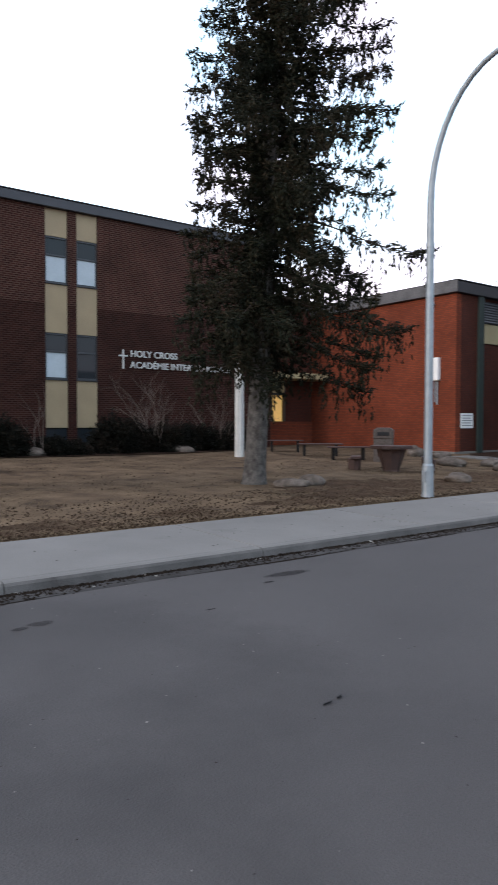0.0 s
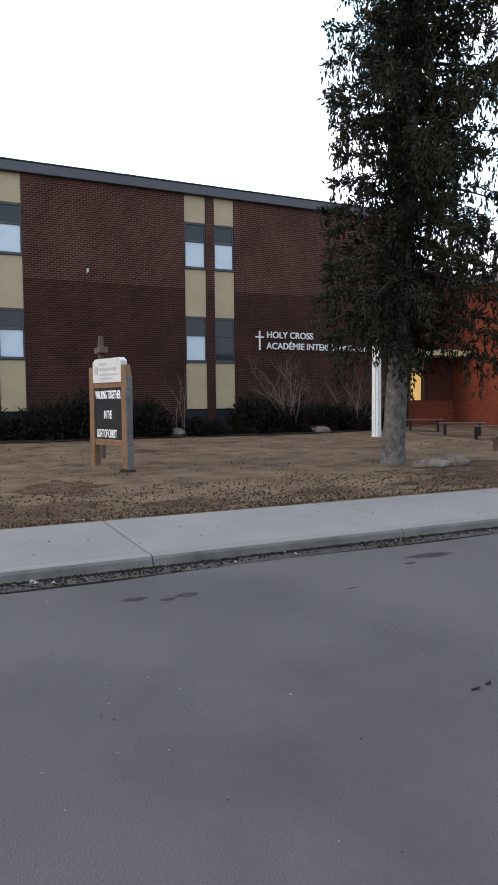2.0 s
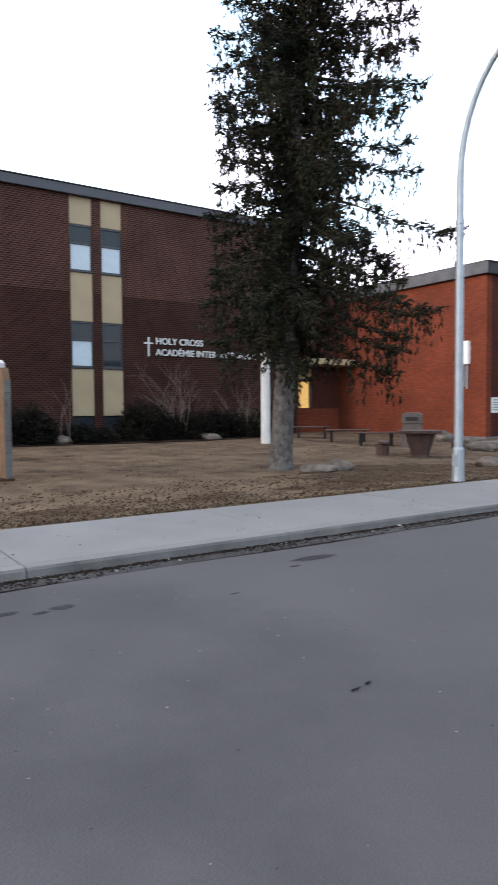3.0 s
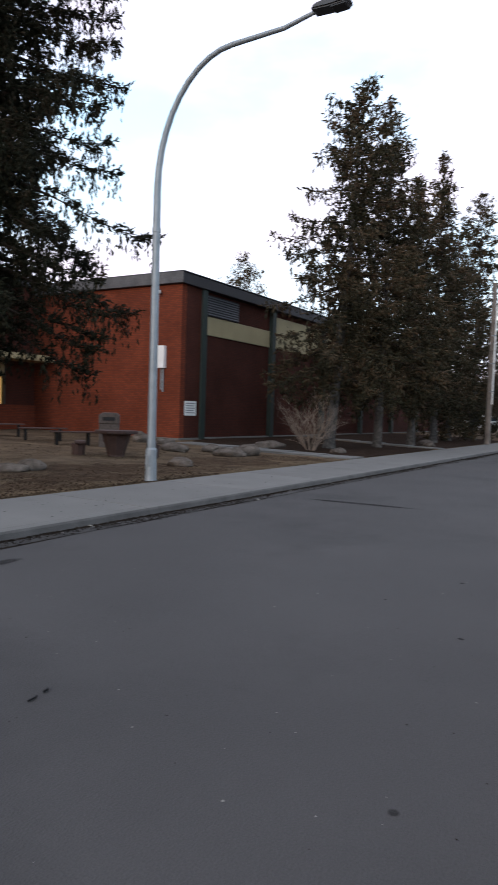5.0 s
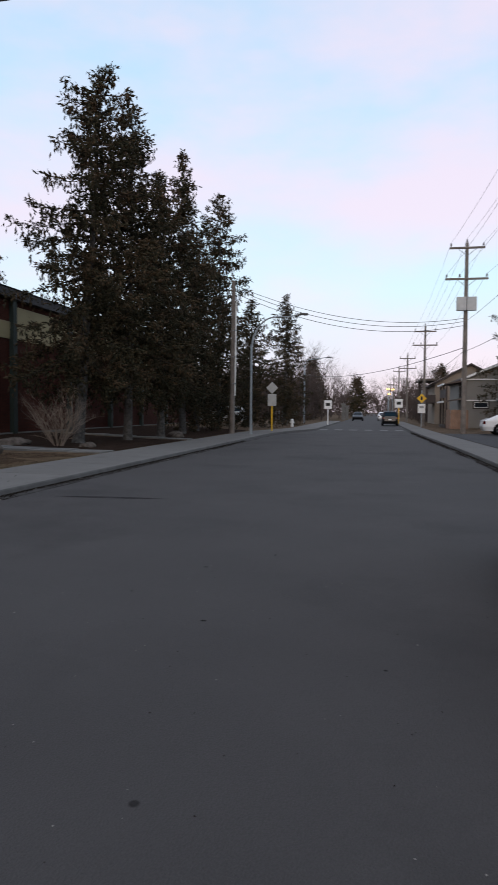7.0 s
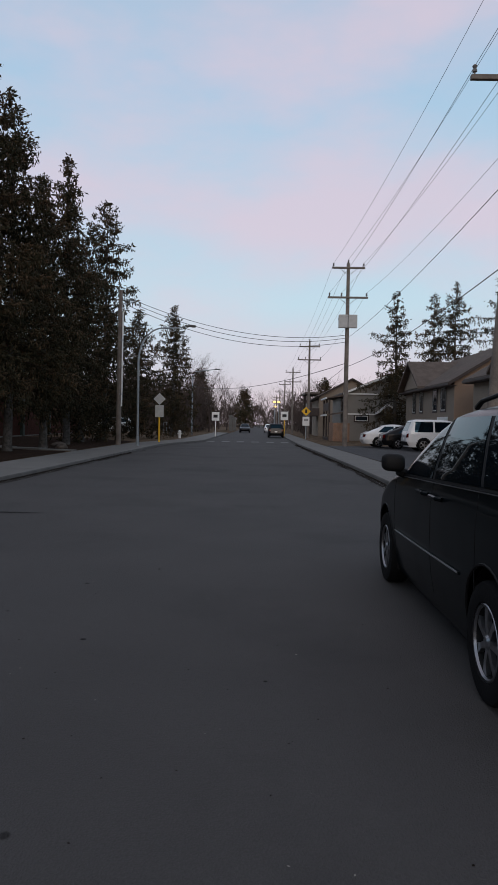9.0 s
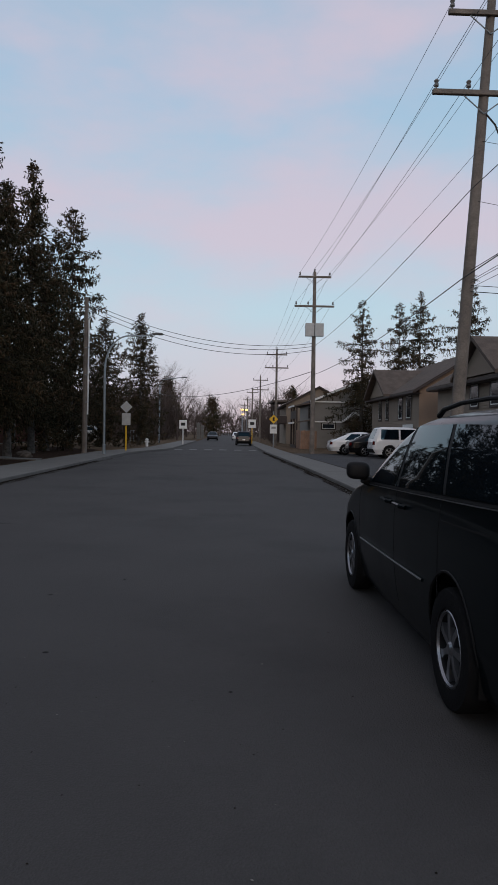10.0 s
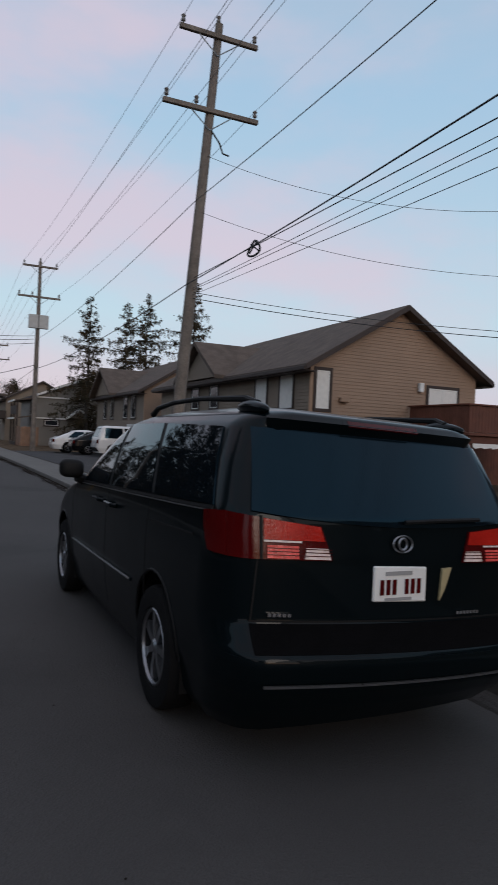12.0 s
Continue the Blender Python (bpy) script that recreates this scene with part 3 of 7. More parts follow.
def gutter_row(line, side, y0, y1, step, parent):
    """A cast concrete gutter at the foot of the kerb, worn flush into the asphalt."""
    y = y0
    while y < y1:
        bm = bmesh.new()
        for a, b in ((y, y + step / 2), (y + step / 2, y + step - 0.008)):
            prof = [(0.0, -0.03), (-0.012, 0.050), (0.06, 0.036), (0.11, 0.016), (0.13, 0.001)]
            rows_ = [[bm.verts.new((line(q) + side * px_, q, pz)) for px_, pz in prof] for q in (a, b)]
            for i in range(len(prof) - 1):
                bm.faces.new((rows_[0][i], rows_[0][i + 1], rows_[1][i + 1], rows_[1][i]))
        bmesh.ops.recalc_face_normals(bm, faces=bm.faces)
        if bm.faces[:][1].normal.z < 0:
            bmesh.ops.reverse_faces(bm, faces=bm.faces)
        part("gutter_slab", bm, "gutter", parent)
        y += step


pavement = thing("pavement", label="pale concrete pavement slabs with open joints", category="pavement", kind="structure")
slab_row("slab", lambda y: kl(y) - 0.172, lambda y: kl(y) - 2.07, 0.152, 0.178, 1.75 - 5 * STEP, 100, STEP, "concrete", pavement)
slab_row("slab", lambda y: kr(y) + 0.172, lambda y: kr(y) + 1.48, 0.152, 0.172, 1.2 - 5 * STEP, 100, STEP, "concrete", pavement)
kerb_l = thing("kerb", label="grey concrete kerb with dirt in its gutter", category="kerb", kind="structure")
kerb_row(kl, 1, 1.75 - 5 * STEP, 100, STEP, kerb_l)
gutter_row(kl, 1, 1.75 - 5 * STEP, 60, STEP, kerb_l)
kerb_r = thing("kerb", label="stained concrete kerb beside the parked van", category="kerb", kind="structure")
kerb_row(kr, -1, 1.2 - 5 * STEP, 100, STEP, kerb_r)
gutter_row(kr, -1, 1.2 - 5 * STEP, 60, STEP, kerb_r)

# ---- school: long two-storey block ----
FX = -24.5
COLS = [(0.93, 1.77), (2.12, 2.97), (8.80, 9.66), (10.00, 10.84)]
Y0, Y1 = -16.0, 19.3
school = thing("school_building", label="two-storey dark brick school with tan window panels", category="school", kind="structure")


def facade_cols():
    edges = [Y0] + [e for c in COLS for e in c] + [Y1]
    return [(edges[i], edges[i + 1]) for i in range(0, len(edges), 2)]


for a, b in facade_cols():
    part("wall_lower", box(FX - 0.32, FX, a, b, 0.1, 5.93), "brick_low", school)
    part("wall_upper", box(FX - 0.32, FX + 0.012, a, b, 5.93, 9.40), "brick_up", school)
bm = box(-46, FX - 0.34, Y0, Y1, 0.1, 9.30)
part("core", bm, "brick_low", school)
part("fascia", box(-46.2, FX + 0.16, Y0 - 0.2, Y1 + 0.16, 9.40, 9.75, 0.02), "fascia", school, "slate-grey metal fascia")
part("coping", box(-46.22, FX + 0.19, Y0 - 0.22, Y1 + 0.19, 9.753, 9.79, 0.008), "fascia_dark", school)


def school_window(a, b, z0, z1, zm, parent, pale):
    w = thing("window", label="", category="")
    w.parent = parent
    fx = FX - 0.11
    t = 0.055
    part("frame", box(fx, fx + 0.06, a + 0.004, a + t, z0, z1, 0.006), "frame", w)
    part("frame", box(fx, fx + 0.06, b - t, b - 0.004, z0, z1, 0.006), "frame", w)
    for z in (z0, zm - 0.04, z1 - 0.07):
        part("frame", box(fx, fx + 0.065, a + t + 0.003, b - t - 0.003, z, z + 0.07, 0.006), "frame", w)
    part("pane", box(fx + 0.015, fx + 0.025, a + t, b - t, zm + 0.03, z1 - 0.07), "glass_sky", w)
    part("pane", box(fx + 0.015, fx + 0.025, a + t, b - t, z0 + 0.07, zm - 0.04), "blind" if pale else "glass_sky", w, "pane with a pale blind down" if pale else "")
    part("sill", box(fx - 0.02, FX + 0.03, a + 0.004, b - 0.004, z0 - 0.035, z0 - 0.004, 0.006), "frame", w)


for i, (a, b) in enumerate(COLS):
    for z0, z1 in ((1.38, 3.14), (4.88, 6.66), (8.40, 9.40)):
        part("panel", box(FX - 0.16, FX - 0.03, a + 0.004, b - 0.004, z0, z1, 0.01), "panel", school, "tan infill panel")
    school_window(a, b, 6.70, 8.396, 7.72, school, True)
    school_window(a, b, 3.18, 4.876, 4.20, school, i != 3)
    part("basement_window", box(FX - 0.16, FX - 0.10, a + 0.02, b - 0.02, 0.45, 1.36), "glass_sky", school)
part("outside_light", tube([(FX + 0.01, 5.13, 6.22), (FX + 0.12, 5.13, 6.26), (FX + 0.14, 5.13, 6.38)], [0.025, 0.035, 0.025]), "offwhite", school)

# raised letters and cross
cross = bmesh.new()
box(FX + 0.02, FX + 0.07, 11.86, 11.92, 3.69, 4.44, 0.006, cross)
box(FX + 0.021, FX + 0.071, 11.70, 11.858, 4.17, 4.23, 0.006, cross)
box(FX + 0.021, FX + 0.071, 11.922, 12.08, 4.17, 4.23, 0.006, cross)
part("cross", cross, "offwhite", school, "white metal cross")
TURN_E = Matrix.Rotation(radians(90), 4, "Z") @ Matrix.Rotation(radians(90), 4, "X")
writing("HOLY CROSS", 0.36, "offwhite", school, Matrix.Translation((FX + 0.04, 12.2, 4.18)) @ TURN_E, extrude=0.02)
writing("ACADÉMIE INTERNATIONALE", 0.36, "offwhite", school, Matrix.Translation((FX + 0.04, 12.2, 3.74)) @ TURN_E, extrude=0.02)

# ---- entrance link ----
link = thing("entrance_link", label="brick entrance link with a lit window beside the door", category="entrance", kind="structure")
part("wall", box(-30, -26.0, 19.32, 26.0, 0.1, 1.62), "brick_red", link)
part("wall", box(-30, -26.0, 19.32, 20.55, 1.625, 7.2), "brick_dark", link)
part("wall", box(-30, -26.0, 21.45, 23.15, 1.625, 7.2), "brick_dark", link)
part("wall", box(-30, -26.0, 20.555, 21.445, 3.6, 7.2), "brick_dark", link)
part("lit_window", box(-26.25, -26.2, 20.62, 21.38, 1.64, 2.92), "litwindow", link, "window lit warm yellow from within")
part("window_frame", box(-26.15, -26.0, 20.56, 20.61, 1.64, 3.59), "frame", link)
part("window_frame", box(-26.15, -26.0, 21.39, 21.44, 1.64, 3.59), "frame", link)
part("window_frame", box(-26.15, -26.0, 20.615, 21.385, 2.93, 3.03), "frame", link)
part("panel", box(-26.2, -26.02, 20.62, 21.38, 3.04, 3.58), "cream", link)
part("canopy", box(-26.0, -24.6, 19.9, 23.1, 3.66, 3.95, 0.02), "cream", link)
part("fascia", box(-30, -25.85, 19.5, 23.1, 7.205, 7.62, 0.02), "fascia_dark", link)

# ---- school wing with the brick gable walls ----
CX, CY = -17.3, 23.2
wing = thing("school_wing", label="low red-brick school wing with cream band and dark fascia", category="school", kind="structure")
part("south_wall", box(-29.9, CX, CY, CY + 0.32, 0.42, 6.88), "brick_red", wing)
part("base", box(-29.9, CX + 0.03, CY - 0.03, CY + 0.33, 0.05, 0.418, 0.01), "concrete", wing, "concrete plinth")
# Road-side brick uses the darker copy: its shade is in the colour.
part("corner_pier", box(CX - 0.34, CX, CY + 0.322, 24.62, 0.42, 6.88), "brick_dark", wing)
part("east_base", box(CX - 0.34, CX + 0.03, CY + 0.332, 66, 0.05, 0.416, 0.01), "concrete", wing)
part("core", box(-29.9, CX - 0.42, CY + 0.33, 66, 0.1, 6.88), "brick_dark", wing)
y = 24.62
BAY = 6.3
n_bay = 0
while y < 60:
    part("pilaster", box(CX - 0.40, CX + 0.10, y, y + 0.36, 0.35, 6.88, 0.01), "green_post", wing, "dark green steel pilaster")
    a, b = y + 0.362, y + BAY - 0.002
    part("infill_wall", box(CX - 0.38, CX - 0.13, a, b, 0.42, 4.97), "brick_dark", wing)
    part("cream_band", box(CX - 0.38, CX - 0.08, a, b, 4.972, 5.80 if n_bay == 0 else 6.6, 0.01), "cream", wing)
    part("upper_infill", box(CX - 0.38, CX - 0.13, a, b, 5.802 if n_bay == 0 else 6.602, 6.88), "brick_dark", wing)
    y += BAY
    n_bay += 1
louver = thing("louver", label="", category="")
louver.parent = wing
part("frame", box(CX - 0.125, CX - 0.06, 24.99, 27.8, 5.81, 6.74, 0.01), "fascia_dark", louver)
for k in range(8):
    z = 5.86 + k * 0.107
    bm = prism([(CX - 0.058, z + 0.075), (CX - 0.05, z + 0.08), (CX - 0.005, z + 0.012), (CX - 0.012, z + 0.004)], 25.03, 27.76, "y")
    part("blade", bm, "louver", louver)
part("fascia", box(-30.1, CX + 0.16, CY - 0.16, 66.2, 6.884, 7.34, 0.02), "fascia_dark", wing, "dark metal fascia")
part("flashing", box(-29.9, CX + 0.17, CY - 0.185, CY - 0.163, 6.90, 7.36, 0.004), "flashing", wing, "weathered grey flashing")
part("coping", box(-30.12, CX + 0.19, CY - 0.19, 66.22, 7.362, 7.40, 0.008), "fascia_dark", wing)
meter = thing("meter_box", (-18.22, CY - 0.005, 3.36), 0, "white metal service box on the brick wall", "service box")
part("case", box(-0.17, 0.17, -0.20, 0, 0, 0.95, 0.015), "white", meter)
part("conduit", tube([(0.05, -0.06, -1.0), (0.05, -0.06, 0.0)], 0.035), "steel", meter)
part("conduit", tube([(-0.06, -0.06, -0.9), (-0.06, -0.06, 0.0)], 0.025), "steel", meter)
notice = thing("notice_board", (CX + 0.005, 23.95, 1.38), 0, "white notice with grey print on the brick pier", "notice")
part("board", box(0, 0.02, -0.42, 0.42, 0, 0.62, 0.004), "white", notice)
for k in range(5):
    part("print_line", box(0.021, 0.024, -0.34, 0.34 - 0.1 * (k % 2), 0.50 - 0.1 * k, 0.54 - 0.1 * k), "grey_text", notice)
lamp_w = thing("wall_lamp", (-18.4, CY, 6.55), 0, "small round flood lamp under the wing's eave", "wall lamp")
part("bracket", tube([(0, 0, 0), (0, -0.12, 0.02)], 0.03), "steel", lamp_w)
part("head", tube([(0.0, -0.12, 0.05), (0.0, -0.26, -0.02)], [0.07, 0.09], 10), "white", lamp_w)

# ---- spruces ----


def crown_mesh(seed, h, r, z0, n_branch, per, card, prof, gap, lean, tail, name="crown", mat="needle", bias=(0, 0), core=False):
    """Sagging limbs, each with tufts of needle-clad twigs along it and longer twigs hanging from them; open gaps between."""
    rg = np.random.default_rng(seed)
    limbs, twigs, blades, cones = bmesh.new(), [], [], []
    down = np.array([0, 0, -1.0])
    space = card * 1.35
    for k in range(int(n_branch * 1.6)):
        inner = k >= n_branch
        t = ((k + rg.random()) / n_branch) % 1.0 if not inner else 0.9 * rg.random()
        z = z0 + (h - z0) * t
        az = k * 2.39996 + rg.normal(0, 0.4)
        d = np.array([math.cos(az), math.sin(az), 0.0])
        sd = np.array([-d[1], d[0], 0.0])
        wave = (1 + 0.22 * noise.noise((d[0] * 0.9, d[1] * 0.9, z * 0.5 + seed * 1.7))) * (1 + bias[0] * d[0] + bias[1] * d[1])
        ln = max(0.14, r * np.interp(t, prof[0], prof[1]) * (0.74 + 0.34 * rg.random()) * wave)
        if inner:
            ln *= 0.28 + 0.22 * rg.random()
        elif gap and rg.random() < gap:
            ln *= 0.4 + 0.2 * rg.random()
        up0, sag = 0.10 + 0.42 * t, (0.62 + 0.16 * rg.random()) * (1 - 0.55 * t)
        lx = np.array([lean[0] * z / h, lean[1] * z / h, z])

        def at(q):
            q = np.asarray(q)[..., None]
            return lx + d * (ln * q) + np.array([0, 0, 1.0]) * (ln * (up0 * q - sag * q ** 1.4 + 0.20 * q ** 5))
        if ln > 0.4 and not inner:
            tube([tuple(v) for v in at(np.linspace(0, 0.95, 6))], [0.020 + 0.014 * ln, 0.018 + 0.009 * ln, 0.018, 0.014, 0.010, 0.005], 4, limbs, caps=False)
        nc = max(2, int(ln / space))
        q = 0.07 + 0.93 * ((np.arange(nc) + rg.random(nc)) / nc) ** 0.85
        cen = at(q) + sd * (rg.normal(0, 1, nc) * 0.13 * ln * (1.15 - q))[:, None]
        for c in cen:
            m = max(4, int(per * (0.6 + 0.8 * rg.random())))
            low = rg.random(m) < 0.45
            strand = rg.normal(0, 0.8 * card, (3, 3))
            drop = tail * (0.2 + 0.9 * rg.random() ** 1.5) * (1 - 0.5 * t)
            fall = np.where(low, rg.random(m) ** 0.9 * drop, 0.0)
            base = c + np.where(low[:, None], strand[rg.integers(0, 3, m)] + rg.normal(0, 0.24 * card, (m, 3)), rg.normal(0, 0.72 * card, (m, 3)) * np.array([1, 1, 0.6])) + down * fall[:, None]
            fan = d * (0.2 + 0.8 * rg.random(m))[:, None] + sd * rg.normal(0, 0.75, m)[:, None] - down * rg.normal(0.0, 0.4, m)[:, None]
            a = np.where(low[:, None], down + rg.normal(0, 0.28, (m, 3)), fan)
            a /= np.linalg.norm(a, axis=1)[:, None]
            L = card * (1.1 + 1.1 * rg.random(m))
            if core:
                w = card * 0.27 * (0.7 + 0.6 * rg.random(m))
                b = np.cross(a, rg.normal(0, 1, a.shape))
                b /= np.linalg.norm(b, axis=1)[:, None] + 1e-6
                e = np.cross(a, b)
                mid = base + a * (0.5 * L)[:, None]
                twigs.append(np.stack([base] + [mid + (b * math.cos(g) + e * math.sin(g)) * w[:, None] for g in (0, 2.094, 4.189)] + [base + a * L[:, None]], 1))
            for _ in range(2):
                pt = base + a * (L * rg.random(m))[:, None] + rg.normal(0, 0.26 * card, (m, 3))
                f = a * 0.9 + rg.normal(0, 0.5, a.shape)
                f /= np.linalg.norm(f, axis=1)[:, None]
                g = np.cross(f, rg.normal(0, 1, a.shape))
                g /= np.linalg.norm(g, axis=1)[:, None] + 1e-6
                hl, hw = card * (0.40 if core else 0.62) * (0.7 + 0.6 * rg.random(m))[:, None], card * (0.11 if core else 0.16)
                blades.append(np.stack([pt - f * hl, pt + g * hw, pt + f * hl, pt - g * hw], 1))
            if t > 0.6 and rg.random() < (t - 0.5) * 1.6:
                for v in c + rg.normal(0, 0.9 * card, (3, 3)):
                    x = 0.22 * card
                    cones.append(np.array([v, v + (x, 0, -0.45 * card), v + (0, x, -0.5 * card), v + (-x, 0, -0.45 * card), v + (0, -x, -0.5 * card), v + (0, 0, -1.05 * card)]))
    tw, bl = np.concatenate(twigs) if twigs else np.zeros((0, 5, 3)), np.concatenate(blades)
    nt, nb = len(tw), len(bl)
    tris = np.array([(0, 1, 2), (0, 2, 3), (0, 3, 1), (4, 2, 1), (4, 3, 2), (4, 1, 3)])
    idx = np.concatenate([(np.arange(nt)[:, None, None] * 5 + tris[None]).ravel(), 5 * nt + np.arange(4 * nb)]).astype(np.int32)
    co = np.concatenate([tw.reshape(-1, 3), bl.reshape(-1, 3)]).astype(np.float32)
    starts = np.concatenate([np.arange(0, 18 * nt, 3), 18 * nt + np.arange(0, 4 * nb, 4)]).astype(np.int32)
    me = bpy.data.meshes.new(name)
    me.vertices.add(len(co))
    me.vertices.foreach_set("co", co.ravel())
    me.loops.add(len(idx))
    me.loops.foreach_set("vertex_index", idx)
    me.polygons.add(len(starts))
    me.polygons.foreach_set("loop_start", starts)
    me.update(calc_edges=True)
    me.materials.append(M[mat])
    return me, limbs, cones


CONE = ((0, 1, 2), (0, 2, 3), (0, 3, 4), (0, 4, 1), (5, 2, 1), (5, 3, 2), (5, 4, 3), (5, 1, 4))


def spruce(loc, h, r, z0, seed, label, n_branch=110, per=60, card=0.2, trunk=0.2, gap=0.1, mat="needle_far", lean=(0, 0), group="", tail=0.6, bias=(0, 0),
           prof=((0, 0.08, 0.3, 0.6, 0.8, 0.93, 1.0), (0.55, 0.85, 1.0, 0.74, 0.44, 0.16, 0.02))):
    tree = thing("spruce_tree", loc, 0, label, "tree", group)
    pts = [(lean[0] * q + 0.03 * math.sin(5 * q + seed), lean[1] * q + 0.03 * math.cos(4 * q + seed), h * q - 0.1) for q in (0, 0.008, 0.03, 0.1, 0.25, 0.45, 0.65, 0.85, 0.99)]
    part("trunk", tube(pts, [trunk * k for k in (1.45, 1.15, 1.0, 0.92, 0.76, 0.54, 0.34, 0.15, 0.03)], 14), "bark", tree, smooth=True)
    me, limbs, cones = crown_mesh(seed, h, r, z0, n_branch, per, card, prof, gap, lean, tail, mat=mat, bias=bias, core=card < 0.2)
    cr = new("crown", me)
    cr.parent = tree
    tagged(part("limb", limbs, "limb", tree), kind="stuff")
    if cones:
        cv = np.concatenate(cones)
        tagged(pyd("cone", cv.tolist(), [tuple(6 * i + v for v in f) for i in range(len(cones)) for f in CONE], "cone", tree, "brown hanging cones"), kind="stuff")
    return tree


TP = ((0, 0.06, 0.2, 0.29, 0.38, 0.48, 0.62, 0.78, 0.92, 1.0), (0.66, 0.9, 0.97, 0.76, 0.84, 0.86, 0.70, 0.46, 0.2, 0.03))
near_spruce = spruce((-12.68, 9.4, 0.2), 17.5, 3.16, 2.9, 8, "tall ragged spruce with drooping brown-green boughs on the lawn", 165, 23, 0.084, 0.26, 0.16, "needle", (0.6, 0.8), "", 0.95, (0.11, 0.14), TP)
ROW = "spruces along the street"
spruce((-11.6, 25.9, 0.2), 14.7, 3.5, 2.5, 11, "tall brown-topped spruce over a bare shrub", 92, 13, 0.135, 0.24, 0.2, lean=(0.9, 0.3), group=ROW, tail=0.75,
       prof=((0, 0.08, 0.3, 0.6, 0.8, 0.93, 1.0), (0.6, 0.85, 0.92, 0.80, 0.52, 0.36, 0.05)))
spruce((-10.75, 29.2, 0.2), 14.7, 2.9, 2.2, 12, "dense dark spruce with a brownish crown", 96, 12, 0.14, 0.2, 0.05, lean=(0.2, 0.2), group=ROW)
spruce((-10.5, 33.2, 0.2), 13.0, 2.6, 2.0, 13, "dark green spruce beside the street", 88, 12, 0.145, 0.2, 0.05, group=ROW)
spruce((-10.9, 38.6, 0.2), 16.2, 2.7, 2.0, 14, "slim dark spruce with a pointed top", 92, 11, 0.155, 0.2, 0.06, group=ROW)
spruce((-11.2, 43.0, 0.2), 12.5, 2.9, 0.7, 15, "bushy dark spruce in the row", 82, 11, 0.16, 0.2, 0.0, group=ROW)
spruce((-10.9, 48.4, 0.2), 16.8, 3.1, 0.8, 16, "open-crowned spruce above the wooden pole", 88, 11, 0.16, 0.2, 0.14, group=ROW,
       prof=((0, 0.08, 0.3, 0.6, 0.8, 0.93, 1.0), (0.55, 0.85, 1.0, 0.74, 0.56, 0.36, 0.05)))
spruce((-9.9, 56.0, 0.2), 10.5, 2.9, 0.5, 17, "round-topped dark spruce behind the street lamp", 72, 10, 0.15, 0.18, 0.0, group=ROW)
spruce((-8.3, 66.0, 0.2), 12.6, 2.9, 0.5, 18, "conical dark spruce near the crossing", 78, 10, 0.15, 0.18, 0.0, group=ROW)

# ---- near street lamp ----


def street_lamp(loc, label, h=8.2, reach=3.6):
    lamp = thing("street_lamp", loc, 0, label, "street lamp", "street lamps")
    arc = [(0, 0, 0.0), (0, 0, 2.0), (0, 0, 4.9), (0, 0, 5.7)]
    for k in range(1, 11):
        a = radians(9 * k)
        arc.append((1.65 * (1 - math.cos(a)), 0, 5.7 + (h - 5.7 - 0.16) * math.sin(a)))
    arc += [(reach - 0.9, 0, h - 0.14), (reach - 0.3, 0, h - 0.02)]
    rad = [0.085, 0.082, 0.075, 0.072] + [0.066 - 0.0022 * k for k in range(10)] + [0.04, 0.036]
    part("pole", tube(arc, rad, 12), "steel", lamp, smooth=True)
    part("base", tube([(0, 0, -0.02), (0, 0, 0.12), (0, 0, 0.62), (0, 0, 0.66)], [0.125, 0.115, 0.108, 0.09], 12), "steel", lamp, "galvanised steel base sleeve")
    part("hatch", box(-0.05, 0.05, -0.122, -0.095, 0.30, 0.52, 0.006), "steel", lamp)
    part("collar", tube([(0, 0, 4.86), (0, 0, 4.95)], [0.087, 0.087], 12), "steel", lamp)
    head = prism([(reach - 0.36, h - 0.04), (reach - 0.30, h + 0.05), (reach - 0.02, h + 0.085), (reach + 0.28, h + 0.05), (reach + 0.33, h + 0.0), (reach + 0.30, h - 0.05), (reach - 0.02, h - 0.06)], -0.14, 0.14, "y")
    bmesh.ops.bevel(head, geom=head.edges[:], offset=0.025, segments=2, affect="EDGES")
    hd = part("head", head, "lamp_grey", lamp, "dark grey lamp housing", smooth=True)
    lens = prism([(reach - 0.0, h - 0.066), (reach + 0.28, h - 0.058), (reach + 0.26, h - 0.078), (reach + 0.02, h - 0.084)], -0.11, 0.11, "y")
    part("lens", lens, "lamp_lens", hd, "dark flat lens")
    return lamp


lamp_1 = street_lamp((-8.62, 10.62, 0.17), "galvanised steel street lamp with a curved arm")
lamp_2 = copy_thing(lamp_1, pose(-7.1, 40.2, 0.17) @ Matrix.Scale(0.86, 4))

# ---- utility poles and wires ----


